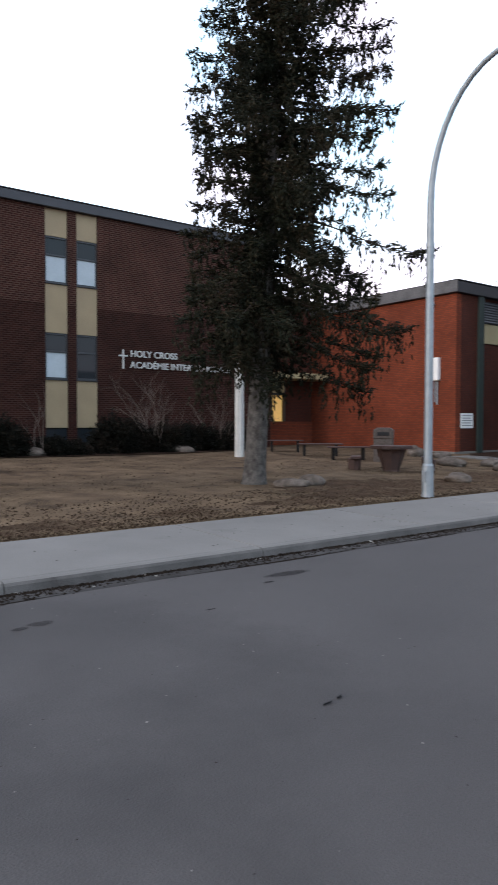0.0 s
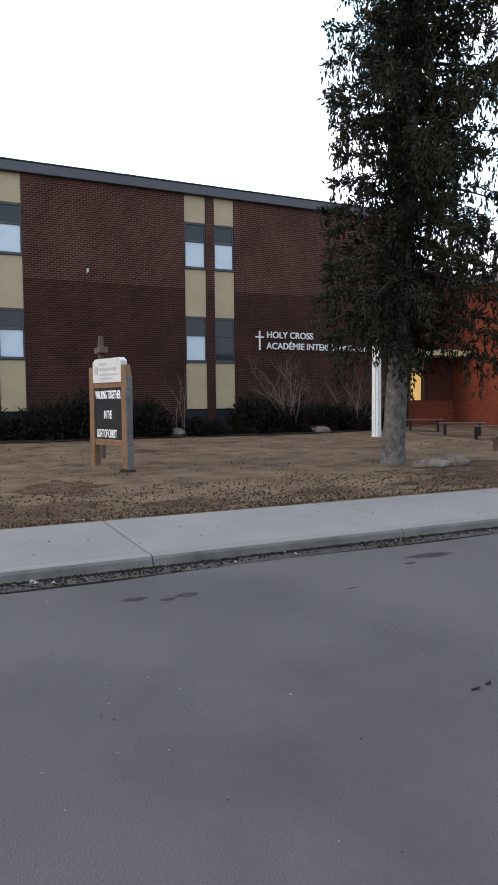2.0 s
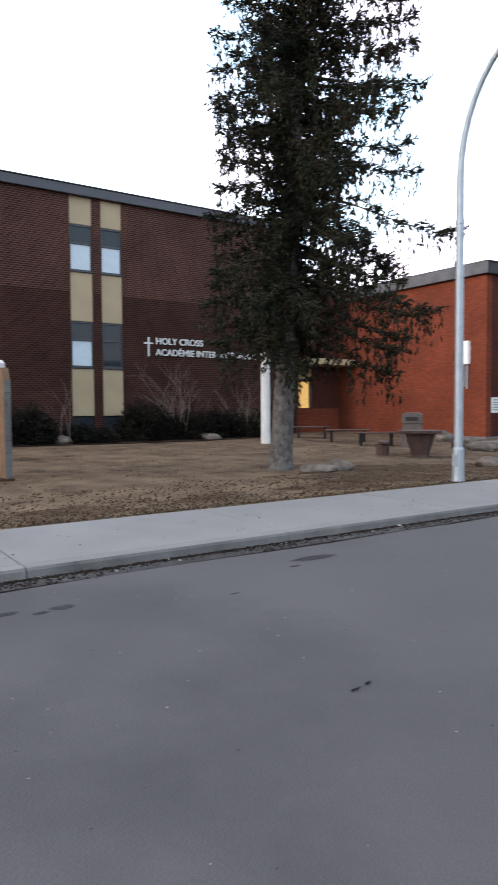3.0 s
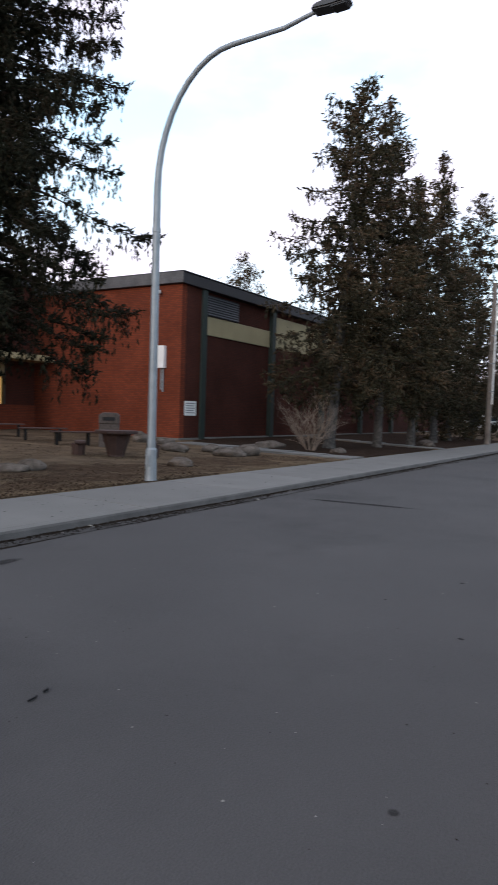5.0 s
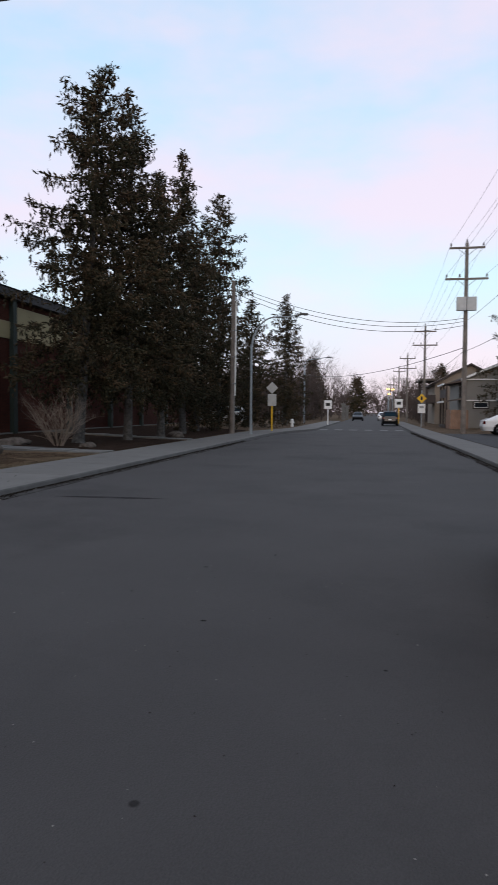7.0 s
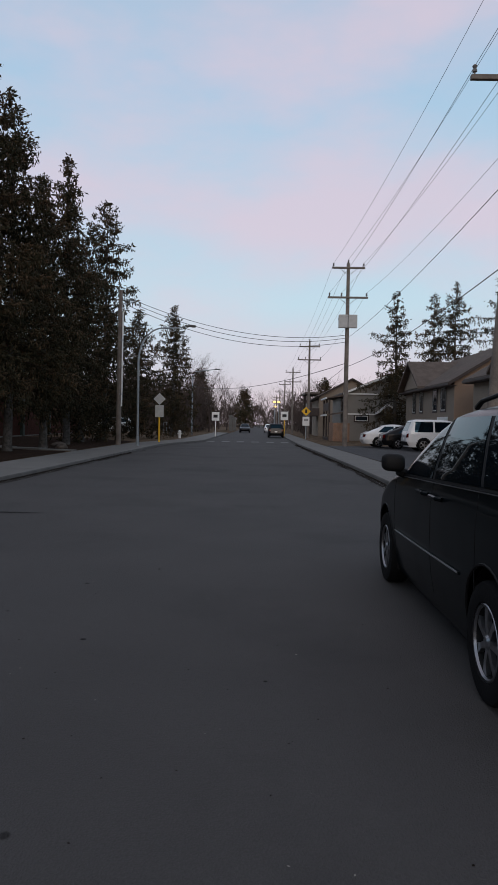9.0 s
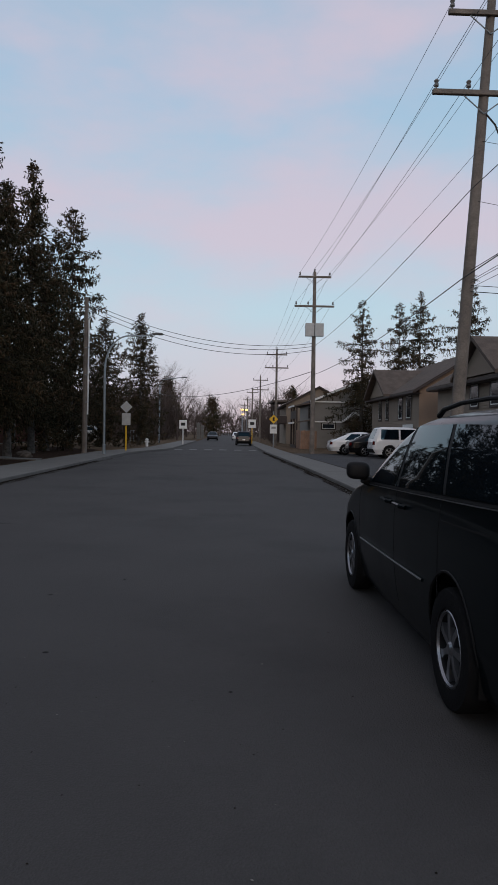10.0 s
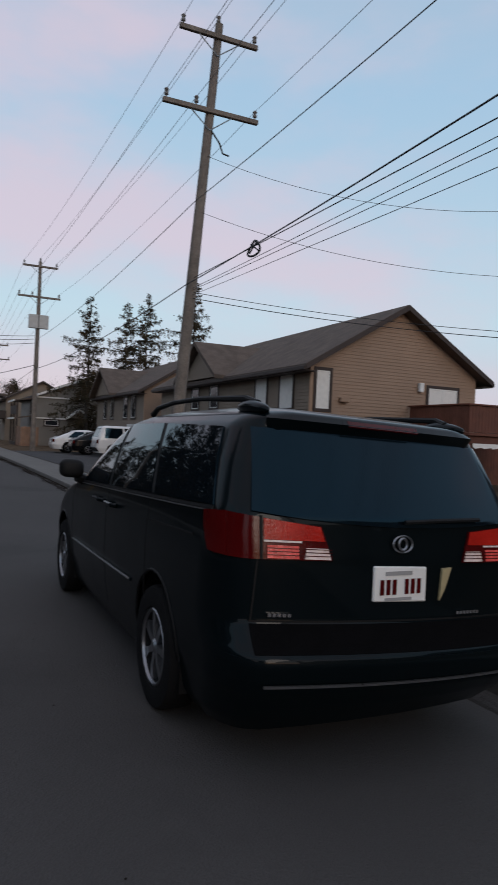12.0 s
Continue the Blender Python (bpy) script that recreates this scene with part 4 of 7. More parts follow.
def utility_pole(loc, label, h=12.0, lean=(0.0, 0.0), arms=((11.67, 1.07), (9.75, 1.3)), r=0.17, group="utility poles"):
    p = thing("utility_pole", loc, 0, label, "utility pole", group)

    def at(z):
        return Vector((lean[0] * z / h, lean[1] * z / h, z))
    part("post", tube([at(z) for z in (-0.1, 2, 5, 8, h)], [r, r * 0.94, r * 0.85, r * 0.75, r * 0.6], 14), "pole", p, smooth=True)
    for i, (z, half) in enumerate(arms):
        c = at(z)
        part("crossarm", box(c.x - half, c.x + half, c.y - 0.17, c.y - 0.06, z - 0.06, z + 0.06, 0.01), "pole", p)
        for sx in (-half + 0.09, (-0.42 if i else 0.0), half - 0.09):
            zz = z + 0.06 if sx else h - 0.02
            q = Vector((c.x + sx, c.y - 0.115 if sx else c.y, zz))
            part("insulator", tube([q, q + Vector((0, 0, 0.05)), q + Vector((0, 0, 0.07)), q + Vector((0, 0, 0.12)), q + Vector((0, 0, 0.14)), q + Vector((0, 0, 0.2)), q + Vector((0, 0, 0.24))], [0.02, 0.02, 0.06, 0.06, 0.035, 0.065, 0.03], 8), "porcelain", p)
        for s in (-1, 1):
            part("brace", tube([(c.x + s * 0.55, c.y - 0.12, z - 0.06), (at(z - 0.5).x, c.y - 0.13, z - 0.5)], 0.016, 5), "steel", p)
    return p


P1 = Vector((5.60, 16.75, 0.15))
L1 = (0.76, -0.05)
pole_1 = utility_pole(P1, "leaning weathered wooden utility pole with two crossarms", 12.05, L1)
P2 = Vector((5.7, 45.0, 0.15))
pole_2 = utility_pole(P2, "grey wooden utility pole with service boxes", 12.0)
for dx in (-0.31, 0.31):
    part("service_box", box(dx - 0.29, dx + 0.29, -0.42, -0.16, 7.75, 8.6, 0.02), "transformer", pole_2, "pale grey service box")
part("box_rail", box(-0.62, 0.62, -0.158, -0.10, 8.3, 8.4), "steel", pole_2)
FAR = []
for k, (x, y, h) in enumerate(((5.3, 73, 10.3), (4.9, 100, 9.6), (4.8, 128, 9.4), (4.8, 158, 9.4), (4.9, 190, 9.4))):
    FAR.append(Vector((x, y, 0.15)))
    utility_pole(FAR[-1], "distant wooden utility pole with crossarms", h, (0, 0), ((h - 0.6, 1.1), (h - 2.0, 1.25)), 0.15)


def wire(name, pts, label, r=0.012, sag=0.4, n=14):
    bm = bmesh.new()
    for a, b in zip(pts, pts[1:]):
        a, b = Vector(a), Vector(b)
        line = [a.lerp(b, i / n) - Vector((0, 0, sag * 4 * (i / n) * (1 - i / n))) for i in range(n + 1)]
        tube(line, r, 5, bm)
    ob = part(name, bm, "cable")
    return tagged(ob, label, "wire", "overhead wires")


def pole_pt(base, lean, h, dx, z, dy=-0.11):
    return (base.x + lean[0] * z / h + dx, base.y + lean[1] * z / h + dy, base.z + z)


P0 = Vector((5.6, -12.0, 0.15))
for dx, z in ((-0.98, 11.97), (0.0, 12.25), (0.98, 11.97), (-1.21, 10.05), (-0.42, 10.05), (1.21, 10.05)):
    pts = [pole_pt(P0, (0, 0), 12, dx, z), pole_pt(P1, L1, 12.05, dx, z), pole_pt(P2, (0, 0), 12, dx, z)]
    pts.append((FAR[0].x + dx, FAR[0].y, 0.15 + (10.0 if z > 11 else 8.5)))
    pts.append((FAR[1].x + dx, FAR[1].y, 0.15 + (9.3 if z > 11 else 7.9)))
    wire("power_line", pts, "thin overhead power line between poles", 0.0065, 0.35)
utility_pole(P0, "wooden utility pole behind the camera", 12.0)
wire("messenger_cable", [pole_pt(P0, (0, 0), 12, -0.1, 7.5), pole_pt(P1, L1, 12.05, -0.18, 7.4), pole_pt(P2, (0, 0), 12, -0.15, 7.0)], "thick black messenger cable between poles", 0.010, 0.3)
wire("messenger_cable", [pole_pt(P0, (0, 0), 12, -0.1, 6.3), pole_pt(P1, L1, 12.05, -0.2, 5.25), pole_pt(P2, (0, 0), 12, -0.15, 5.2), (5.2, 73, 5.4), (4.9, 100, 5.4)], "thick black telephone cable between poles", 0.014, 0.3)

# ---- houses ----


def gable_house(name, x0, x1, y0, y1, eave, ridge, mat_side, mat_front, label, base=0.15, over=0.45, lap=0.115, rake="trim", boards=False):
    """A house with its gable towards -y: lapped boards, roof slabs with thickness, dark trim."""
    h = thing(name, label=label, category="house", kind="structure")
    xm = (x0 + x1) / 2
    # siding courses on the -y gable, and on the street side
    z = base
    bm = bmesh.new()
    while z < ridge - 0.05:
        zt = min(z + lap, ridge - 0.03)

        def half(zz):
            return (x1 - x0) / 2 if zz <= eave else (x1 - x0) / 2 * (ridge - zz) / (ridge - eave)
        a, b = half(z), half(zt)
        v = [bm.verts.new(p) for p in ((xm - a, y0 - 0.022, z), (xm + a, y0 - 0.022, z), (xm + b, y0 - 0.004, zt), (xm - b, y0 - 0.004, zt), (xm - a, y0, z), (xm + a, y0, z))]
        bm.faces.new((v[0], v[1], v[2], v[3]))
        bm.faces.new((v[4], v[5], v[1], v[0]))
        if boards:
            part("siding_board", bm, mat_side, h)
            bm = bmesh.new()
        z += lap
    if boards:
        bm.free()
    else:
        tagged(part("siding", bm, mat_side, h), kind="stuff")
    bm = bmesh.new()
    z = base
    while z < eave - 0.02:
        zt = min(z + lap, eave)
        v = [bm.verts.new(p) for p in ((x0 - 0.022, y1, z), (x0 - 0.022, y0, z), (x0 - 0.004, y0, zt), (x0 - 0.004, y1, zt), (x0, y1, z), (x0, y0, z))]
        bm.faces.new((v[0], v[1], v[2], v[3]))
        bm.faces.new((v[4], v[5], v[1], v[0]))
        if boards:
            part("siding_board", bm, mat_front, h)
            bm = bmesh.new()
        z += lap
    if boards:
        bm.free()
    else:
        tagged(part("siding", bm, mat_front, h), kind="stuff")
    part("core", prism([(x0, base - 0.1), (x1, base - 0.1), (x1, eave), (xm, ridge - 0.02), (x0, eave)], y0 + 0.002, y1, "y"), mat_front, h)
    s = (ridge - eave) / (xm - x0)
    for sgn, xe in ((-1, x0 - over), (1, x1 + over)):
        ze = ridge - s * abs(xe - xm)
        part("roof", prism([(xm, ridge + 0.02), (xe, ze + 0.02), (xe, ze + 0.20), (xm, ridge + 0.20)], y0 - over, y1 + over, "y"), "shingle", h, "brown asphalt-shingle roof")
        part("rake_trim", prism([(xm, ridge + 0.0), (xe, ze - 0.0), (xe, ze + 0.19), (xm, ridge + 0.19)], y0 - over - 0.03, y0 - over - 0.002, "y"), rake, h)
        part("gutter", box(xe - 0.07 if sgn < 0 else xe, xe if sgn < 0 else xe + 0.07, y0 - over, y1 + over, ze, ze + 0.13, 0.01), "trim", h)
        soff = sorted((xe, x0 if sgn < 0 else x1))
        part("soffit", box(soff[0], soff[1], y0 - over, y1 + over, ze - 0.03, ze - 0.002), "trim", h)
    part("corner_board", box(x0 - 0.035, x0 + 0.09, y0 - 0.035, y0 - 0.024, base, eave), mat_side, h)
    return h


def house_window(h, face, c, w, z0, z1, at, white=True, mull=1, curtain=True):
    """A trimmed window on a -y wall (face 'y') or a -x wall (face 'x'); c its centre along the wall."""
    g = new("window")
    g.parent = h

    def bx(a, b, za, zb, d0, d1, bev=0.006):
        return box(a, b, at - d1, at - d0, za, zb, bev) if face == "y" else box(at - d1, at - d0, a, b, za, zb, bev)
    t = 0.11
    for a, b, za, zb in ((c - w / 2 - t, c - w / 2, z0 - t, z1 + t), (c + w / 2, c + w / 2 + t, z0 - t, z1 + t), (c - w / 2 + 0.002, c + w / 2 - 0.002, z1, z1 + t), (c - w / 2 + 0.002, c + w / 2 - 0.002, z0 - t, z0)):
        part("trim", bx(a, b, za, zb, 0.024, 0.06), "trim", g)
    f = 0.05
    for a, b, za, zb in ((c - w / 2, c - w / 2 + f, z0, z1), (c + w / 2 - f, c + w / 2, z0, z1), (c - w / 2 + f, c + w / 2 - f, z1 - f, z1), (c - w / 2 + f, c + w / 2 - f, z0, z0 + f)):
        part("frame", bx(a, b, za, zb, 0.025, 0.05, 0.004), "frame_white" if white else "frame", g)
    if mull > 1:
        part("frame", bx(c - 0.03, c + 0.03, z0 + f, z1 - f, 0.026, 0.051, 0.004), "frame_white" if white else "frame", g)
    part("pane", bx(c - w / 2 + f, c + w / 2 - f, z0 + f, z1 - f, 0.036, 0.042, 0), "curtain" if curtain else "glass_sky", g)
    return g


# Lit gable and shaded street side are two colours of one tan siding.
house_1 = gable_house("house", 11.4, 18.5, 20.0, 36.5, 4.2, 6.32, "siding", "siding_dark", "tan lap-sided duplex with brown shingle roof and deck", boards=True)
house_window(house_1, "y", 11.86, 0.50, 2.72, 4.0, 20.0)
for a in (21.64, 23.72):
    house_window(house_1, "x", a, 0.95, 2.75, 4.1, 11.4)
house_window(house_1, "x", 28.6, 0.9, 2.9, 3.9, 11.4, curtain=False)
house_window(house_1, "x", 31.0, 0.9, 2.9, 3.9, 11.4, curtain=False)
door = house_window(house_1, "y", 16.95, 1.30, 2.14, 3.72, 20.0, mull=2)
part("vent_hood", box(12.5, 12.85, 19.80, 19.975, 2.98, 3.14, 0.02), "siding", house_1)
part("wall_light", box(15.8, 15.98, 19.82, 19.975, 3.55, 3.88, 0.02), "white", house_1)
part("downpipe", tube([(11.3, 19.9, 4.15), (11.36, 19.93, 3.95), (11.36, 19.93, 0.2)], 0.045), "siding", house_1)
# cross gable over the street side
xg = prism([(27.0, 4.2), (31.6, 4.2), (29.3, 5.6)], 10.9, 14.5, "x")
part("cross_gable", xg, "siding_dark", house_1)
for y_a, y_b in ((29.3, 26.6), (29.3, 32.0)):
    part("roof", prism([(y_a, 5.70), (y_b, 4.06), (y_b, 4.22), (y_a, 5.88)], 10.55, 14.9, "x"), "shingle", house_1)

# deck off the gable wall
deck = thing("deck", (0, 0, 0), 0, "red-brown wooden deck with a solid railing", "deck")
part("floor", box(15.45, 20.2, 16.9, 19.95, 2.02, 2.12, 0.01), "deck", deck)
part("beam", box(15.5, 20.2, 17.0, 17.15, 1.78, 2.015, 0.01), "deck", deck)
for x in (15.55, 17.8, 20.0):
    part("post", box(x, x + 0.13, 17.0, 17.13, 0.1, 1.775, 0.01), "deck", deck)
xx = 15.45
while xx < 20.1:
    part("board", box(xx, xx + 0.128, 16.90, 16.93, 2.13, 2.98, 0.004), "deck", deck)
    xx += 0.135
yy = 16.95
while yy < 19.85:
    part("board", box(15.45, 15.48, yy, yy + 0.128, 2.13, 2.98, 0.004), "deck", deck)
    yy += 0.135
part("rail", box(15.38, 20.2, 16.84, 16.98, 2.985, 3.04, 0.01), "deck", deck, "red-brown top rail")
part("rail", box(15.38, 15.52, 16.985, 19.94, 2.985, 3.04, 0.01), "deck", deck)

house_2 = gable_house("house", 11.4, 18.5, 40.0, 53.0, 4.3, 6.5, "siding", "siding_dark", "tan two-storey house, street side coloured darker as shade", boards=True)
for a, w in ((42.3, 1.0), (44.3, 0.9), (48.0, 0.8), (50.2, 0.8)):
    house_window(house_2, "x", a, w, 2.6, 4.0, 11.4, curtain=False)
part("cross_gable", prism([(46.0, 4.25), (51.6, 4.25), (48.8, 5.9)], 10.9, 14.5, "x"), "siding_dark", house_2)
for y_a, y_b in ((48.8, 45.5), (48.8, 52.1)):
    part("roof", prism([(y_a, 6.0), (y_b, 4.1), (y_b, 4.26), (y_a, 6.18)], 10.5, 14.9, "x"), "shingle", house_2)
part("garage_door", box(11.33, 11.37, 41.2, 43.6, 0.15, 2.2, 0.01), "white", house_2)

house_3 = gable_house("house", 8.0, 16.2, 62.0, 74.0, 4.5, 6.2, "siding_grey", "siding_grey", "grey house with white trim and stacked street balconies at the corner", rake="frame_white", boards=True)
house_window(house_3, "y", 9.31, 1.16, 1.98, 2.44, 62.0, curtain=False)
part("eave_trim", box(7.9, 16.2, 61.86, 61.96, 4.36, 4.48), "frame_white", house_3)
part("belly_trim", box(7.9, 10.6, 61.90, 61.965, 2.54, 2.66), "frame_white", house_3)
part("entry_gable", prism([(10.75, 2.72), (12.35, 2.72), (11.55, 3.36)], 60.9, 61.96, "y"), "siding_grey", house_3)
for xa, xb in ((11.55, 10.5), (11.55, 12.6)):
    part("entry_roof", prism([(xa, 3.38), (xb, 2.6), (xb, 2.72), (xa, 3.52)], 60.7, 61.95, "y"), "frame_white", house_3)
for z in (2.42, 3.95):
    part("balcony_roof", prism([(6.15, z), (7.98, z + 0.30), (7.98, z + 0.42), (6.15, z + 0.12)], 61.6, 67.0, "y"), "shingle", house_3)
    part("fascia", box(6.06, 6.14, 61.6, 67.0, z - 0.02, z + 0.13), "frame_white", house_3)
for z in (0.15, 2.86):
    part("balcony_rail", box(6.3, 6.38, 61.8, 66.8, z, z + 0.75 if z > 1 else z + 0.3, 0.01), "trim", house_3)
for yy in (61.75, 64.2, 66.7):
    part("balcony_post", box(6.3, 6.46, yy, yy + 0.16, 0.1, 3.94), "trim", house_3)
for yy in (62.6, 64.7):
    for z in (0.5, 2.95):
        part("balcony_door", box(7.93, 7.99, yy, yy + 1.2, z, z + 1.0, 0.01), "glass_sky", house_3)
house_4 = gable_house("house", 7.2, 15.0, 82.0, 92.0, 4.9, 7.0, "siding_dark", "siding_dark", "dark two-storey house with a front balcony")
part("balcony", box(5.6, 7.1, 80.0, 86.0, 2.6, 3.5, 0.02), "trim", house_4)
part("porch_roof", box(5.4, 7.1, 79.8, 86.2, 5.1, 5.35, 0.02), "shingle", house_4)
for yy in (80.1, 83.0, 85.9):
    part("porch_post", box(5.62, 5.75, yy, yy + 0.12, 0.1, 5.09), "trim", house_4)

fence = thing("fence", label="cedar board fence beside the corner house", category="fence")
for i in range(28):
    y_b = 58.5 + i * 0.14
    part("board", box(6.35, 6.38, y_b, y_b + 0.132, 0.18, 1.75 + 0.02 * (i % 3), 0.004), "fence", fence)
for i in range(10):
    x_b = 6.4 + i * 0.14
    part("board", box(x_b, x_b + 0.132, 58.45, 58.48, 0.18, 1.75 + 0.02 * (i % 3), 0.004), "fence", fence)

# parking pad in front of the second house
pad = pyd("parking_pad", [(4.95, 22.5, 0.185), (11.3, 22.5, 0.235), (11.3, 45.5, 0.235), (4.5, 45.5, 0.185)], [(0, 1, 2, 3)], "pad")
tagged(pad, "dark asphalt parking pad between pavement and houses", "driveway", kind="structure")

# ---- cars ----


def interp(v, table):
    return float(np.interp(v, [p[0] for p in table], [p[1] for p in table]))


class CarShape:
    """A body as horizontal slices: front and rear limits and half width by height, with rounded plan corners. x across, y forward."""

    def __init__(self, front, rear, width, corner_f, corner_r):
        self.front, self.rear, self.width, self.cf, self.cr = front, rear, width, corner_f, corner_r

    def half(self, y, z):
        w, f, r = interp(z, self.width), interp(z, self.front), interp(z, self.rear)
        cf, cr = min(interp(z, self.cf), (f - r) / 2), min(interp(z, self.cr), (f - r) / 2)
        bow = 0.03 * (2 * (y - r) / max(0.1, f - r) - 1) ** 2
        if y > f - cf:
            k = min(1, (y - (f - cf)) / cf)
            return (w - bow) - 0.62 * cf * (1 - math.sqrt(max(0, 1 - k * k)))
        if y < r + cr:
            k = min(1, (r + cr - y) / cr)
            return (w - bow) - 0.62 * cr * (1 - math.sqrt(max(0, 1 - k * k)))
        return w - bow

    def back(self, x, z):
        """y of the rear face at x."""
        r, cr, w = interp(z, self.rear), interp(z, self.cr), interp(z, self.width)
        edge = w - 0.03 - 0.62 * cr
        if abs(x) <= edge:
            return r
        k = min(1, (abs(x) - edge) / (0.62 * cr))
        return r + cr * (1 - math.sqrt(max(0, 1 - k * k)))

    def nose(self, x, z):
        f, cf, w = interp(z, self.front), interp(z, self.cf), interp(z, self.width)
        edge = w - 0.03 - 0.62 * cf
        if abs(x) <= edge:
            return f
        k = min(1, (abs(x) - edge) / (0.62 * cf))
        return f - cf * (1 - math.sqrt(max(0, 1 - k * k)))

    def shell(self, zs, axles, arch, zc, ny=64, nx=12):
        bm = bmesh.new()
        rings = []
        for z in zs:
            f, r = interp(z, self.front), interp(z, self.rear)
            ring = []
            wr = self.half(r + 1e-4, z)
            wf = self.half(f - 1e-4, z)
            ys = [r + (f - r) * (0.5 - 0.5 * math.cos(math.pi * i / ny)) for i in range(ny + 1)]
            ys = [0.35 * a + 0.65 * (r + (f - r) * i / ny) for i, a in enumerate(ys)]
            for yv in ys:
                ring.append((self.half(min(max(yv, r + 1e-4), f - 1e-4), z), yv, z))
            for i in range(1, nx):
                xv = wf * (1 - 2 * i / nx)
                ring.append((xv, f, z))
            for yv in ys[::-1]:
                ring.append((-self.half(min(max(yv, r + 1e-4), f - 1e-4), z), yv, z))
            for i in range(1, nx):
                xv = -wr * (1 - 2 * i / nx)
                ring.append((xv, r, z))
            rings.append([bm.verts.new(p) for p in ring])
        n = len(rings[0])
        for a, b in zip(rings, rings[1:]):
            for i in range(n):
                j = (i + 1) % n
                c = (a[i].co + a[j].co + b[i].co + b[j].co) / 4
                if any(math.hypot(c.y - ay, c.z - zc) < arch for ay in axles) and abs(c.x) > 0.5:
                    continue
                bm.faces.new((a[i], a[j], b[j], b[i]))
        top = bm.faces.new(rings[-1])
        bm.faces.new(rings[0][::-1])
        bmesh.ops.triangulate(bm, faces=[top])
        return bm

    def side_patch(self, poly, sgn, off=0.004, nu=14, nv=8, depth=0.02):
        """A curved pane on the flank. poly: bottom-rear, bottom-front, top-front, top-rear as (y, z)."""
        bm = bmesh.new()
        g = []
        for i in range(nu + 1):
            u = i / nu
            col = []
            for j in range(nv + 1):
                v = j / nv
                yv = (1 - v) * ((1 - u) * poly[0][0] + u * poly[1][0]) + v * ((1 - u) * poly[3][0] + u * poly[2][0])
                zv = (1 - v) * ((1 - u) * poly[0][1] + u * poly[1][1]) + v * ((1 - u) * poly[3][1] + u * poly[2][1])
                col.append(bm.verts.new((sgn * (self.half(yv, zv) + off), yv, zv)))
            g.append(col)
        for i in range(nu):
            for j in range(nv):
                bm.faces.new((g[i][j], g[i + 1][j], g[i + 1][j + 1], g[i][j + 1]))
        bmesh.ops.recalc_face_normals(bm, faces=bm.faces)
        if bm.faces[:][0].normal.x * sgn < 0:
            bmesh.ops.reverse_faces(bm, faces=bm.faces)
        bmesh.ops.solidify(bm, geom=bm.faces[:], thickness=depth)
        return bm

    def end_patch(self, poly, off=0.004, front=False, nu=18, nv=8, depth=0.02, dip=0.0):
        """The same on the rear (or front) face. poly: four corners as (x, z)."""
        bm = bmesh.new()
        g = []
        fn = self.nose if front else self.back
        for i in range(nu + 1):
            u = i / nu
            col = []
            for j in range(nv + 1):
                v = j / nv
                xv = (1 - v) * ((1 - u) * poly[0][0] + u * poly[1][0]) + v * ((1 - u) * poly[3][0] + u * poly[2][0])
                zv = (1 - v) * ((1 - u) * poly[0][1] + u * poly[1][1]) + v * ((1 - u) * poly[3][1] + u * poly[2][1])
                zv -= dip * (1 - v) * 4 * u * (1 - u)
                col.append(bm.verts.new((xv, fn(xv, zv) + (off if front else -off), zv)))
            g.append(col)
        for i in range(nu):
            for j in range(nv):
                bm.faces.new((g[i][j], g[i + 1][j], g[i + 1][j + 1], g[i][j + 1]))
        bmesh.ops.recalc_face_normals(bm, faces=bm.faces)
        if bm.faces[:][0].normal.y * (1 if front else -1) < 0:
            bmesh.ops.reverse_faces(bm, faces=bm.faces)
        bmesh.ops.solidify(bm, geom=bm.faces[:], thickness=depth)
        return bm


def ring_profile(prof, n=32, bm=None):
    """Turns (radius, x) points round the x axis."""
    bm = bm or bmesh.new()
    rows = [[bm.verts.new((x, r * math.cos(2 * math.pi * k / n), r * math.sin(2 * math.pi * k / n))) for k in range(n)] for r, x in prof]
    for a, b in zip(rows, rows[1:]):
        for k in range(n):
            bm.faces.new((a[k], a[(k + 1) % n], b[(k + 1) % n], b[k]))
    bmesh.ops.recalc_face_normals(bm, faces=bm.faces)
    return bm


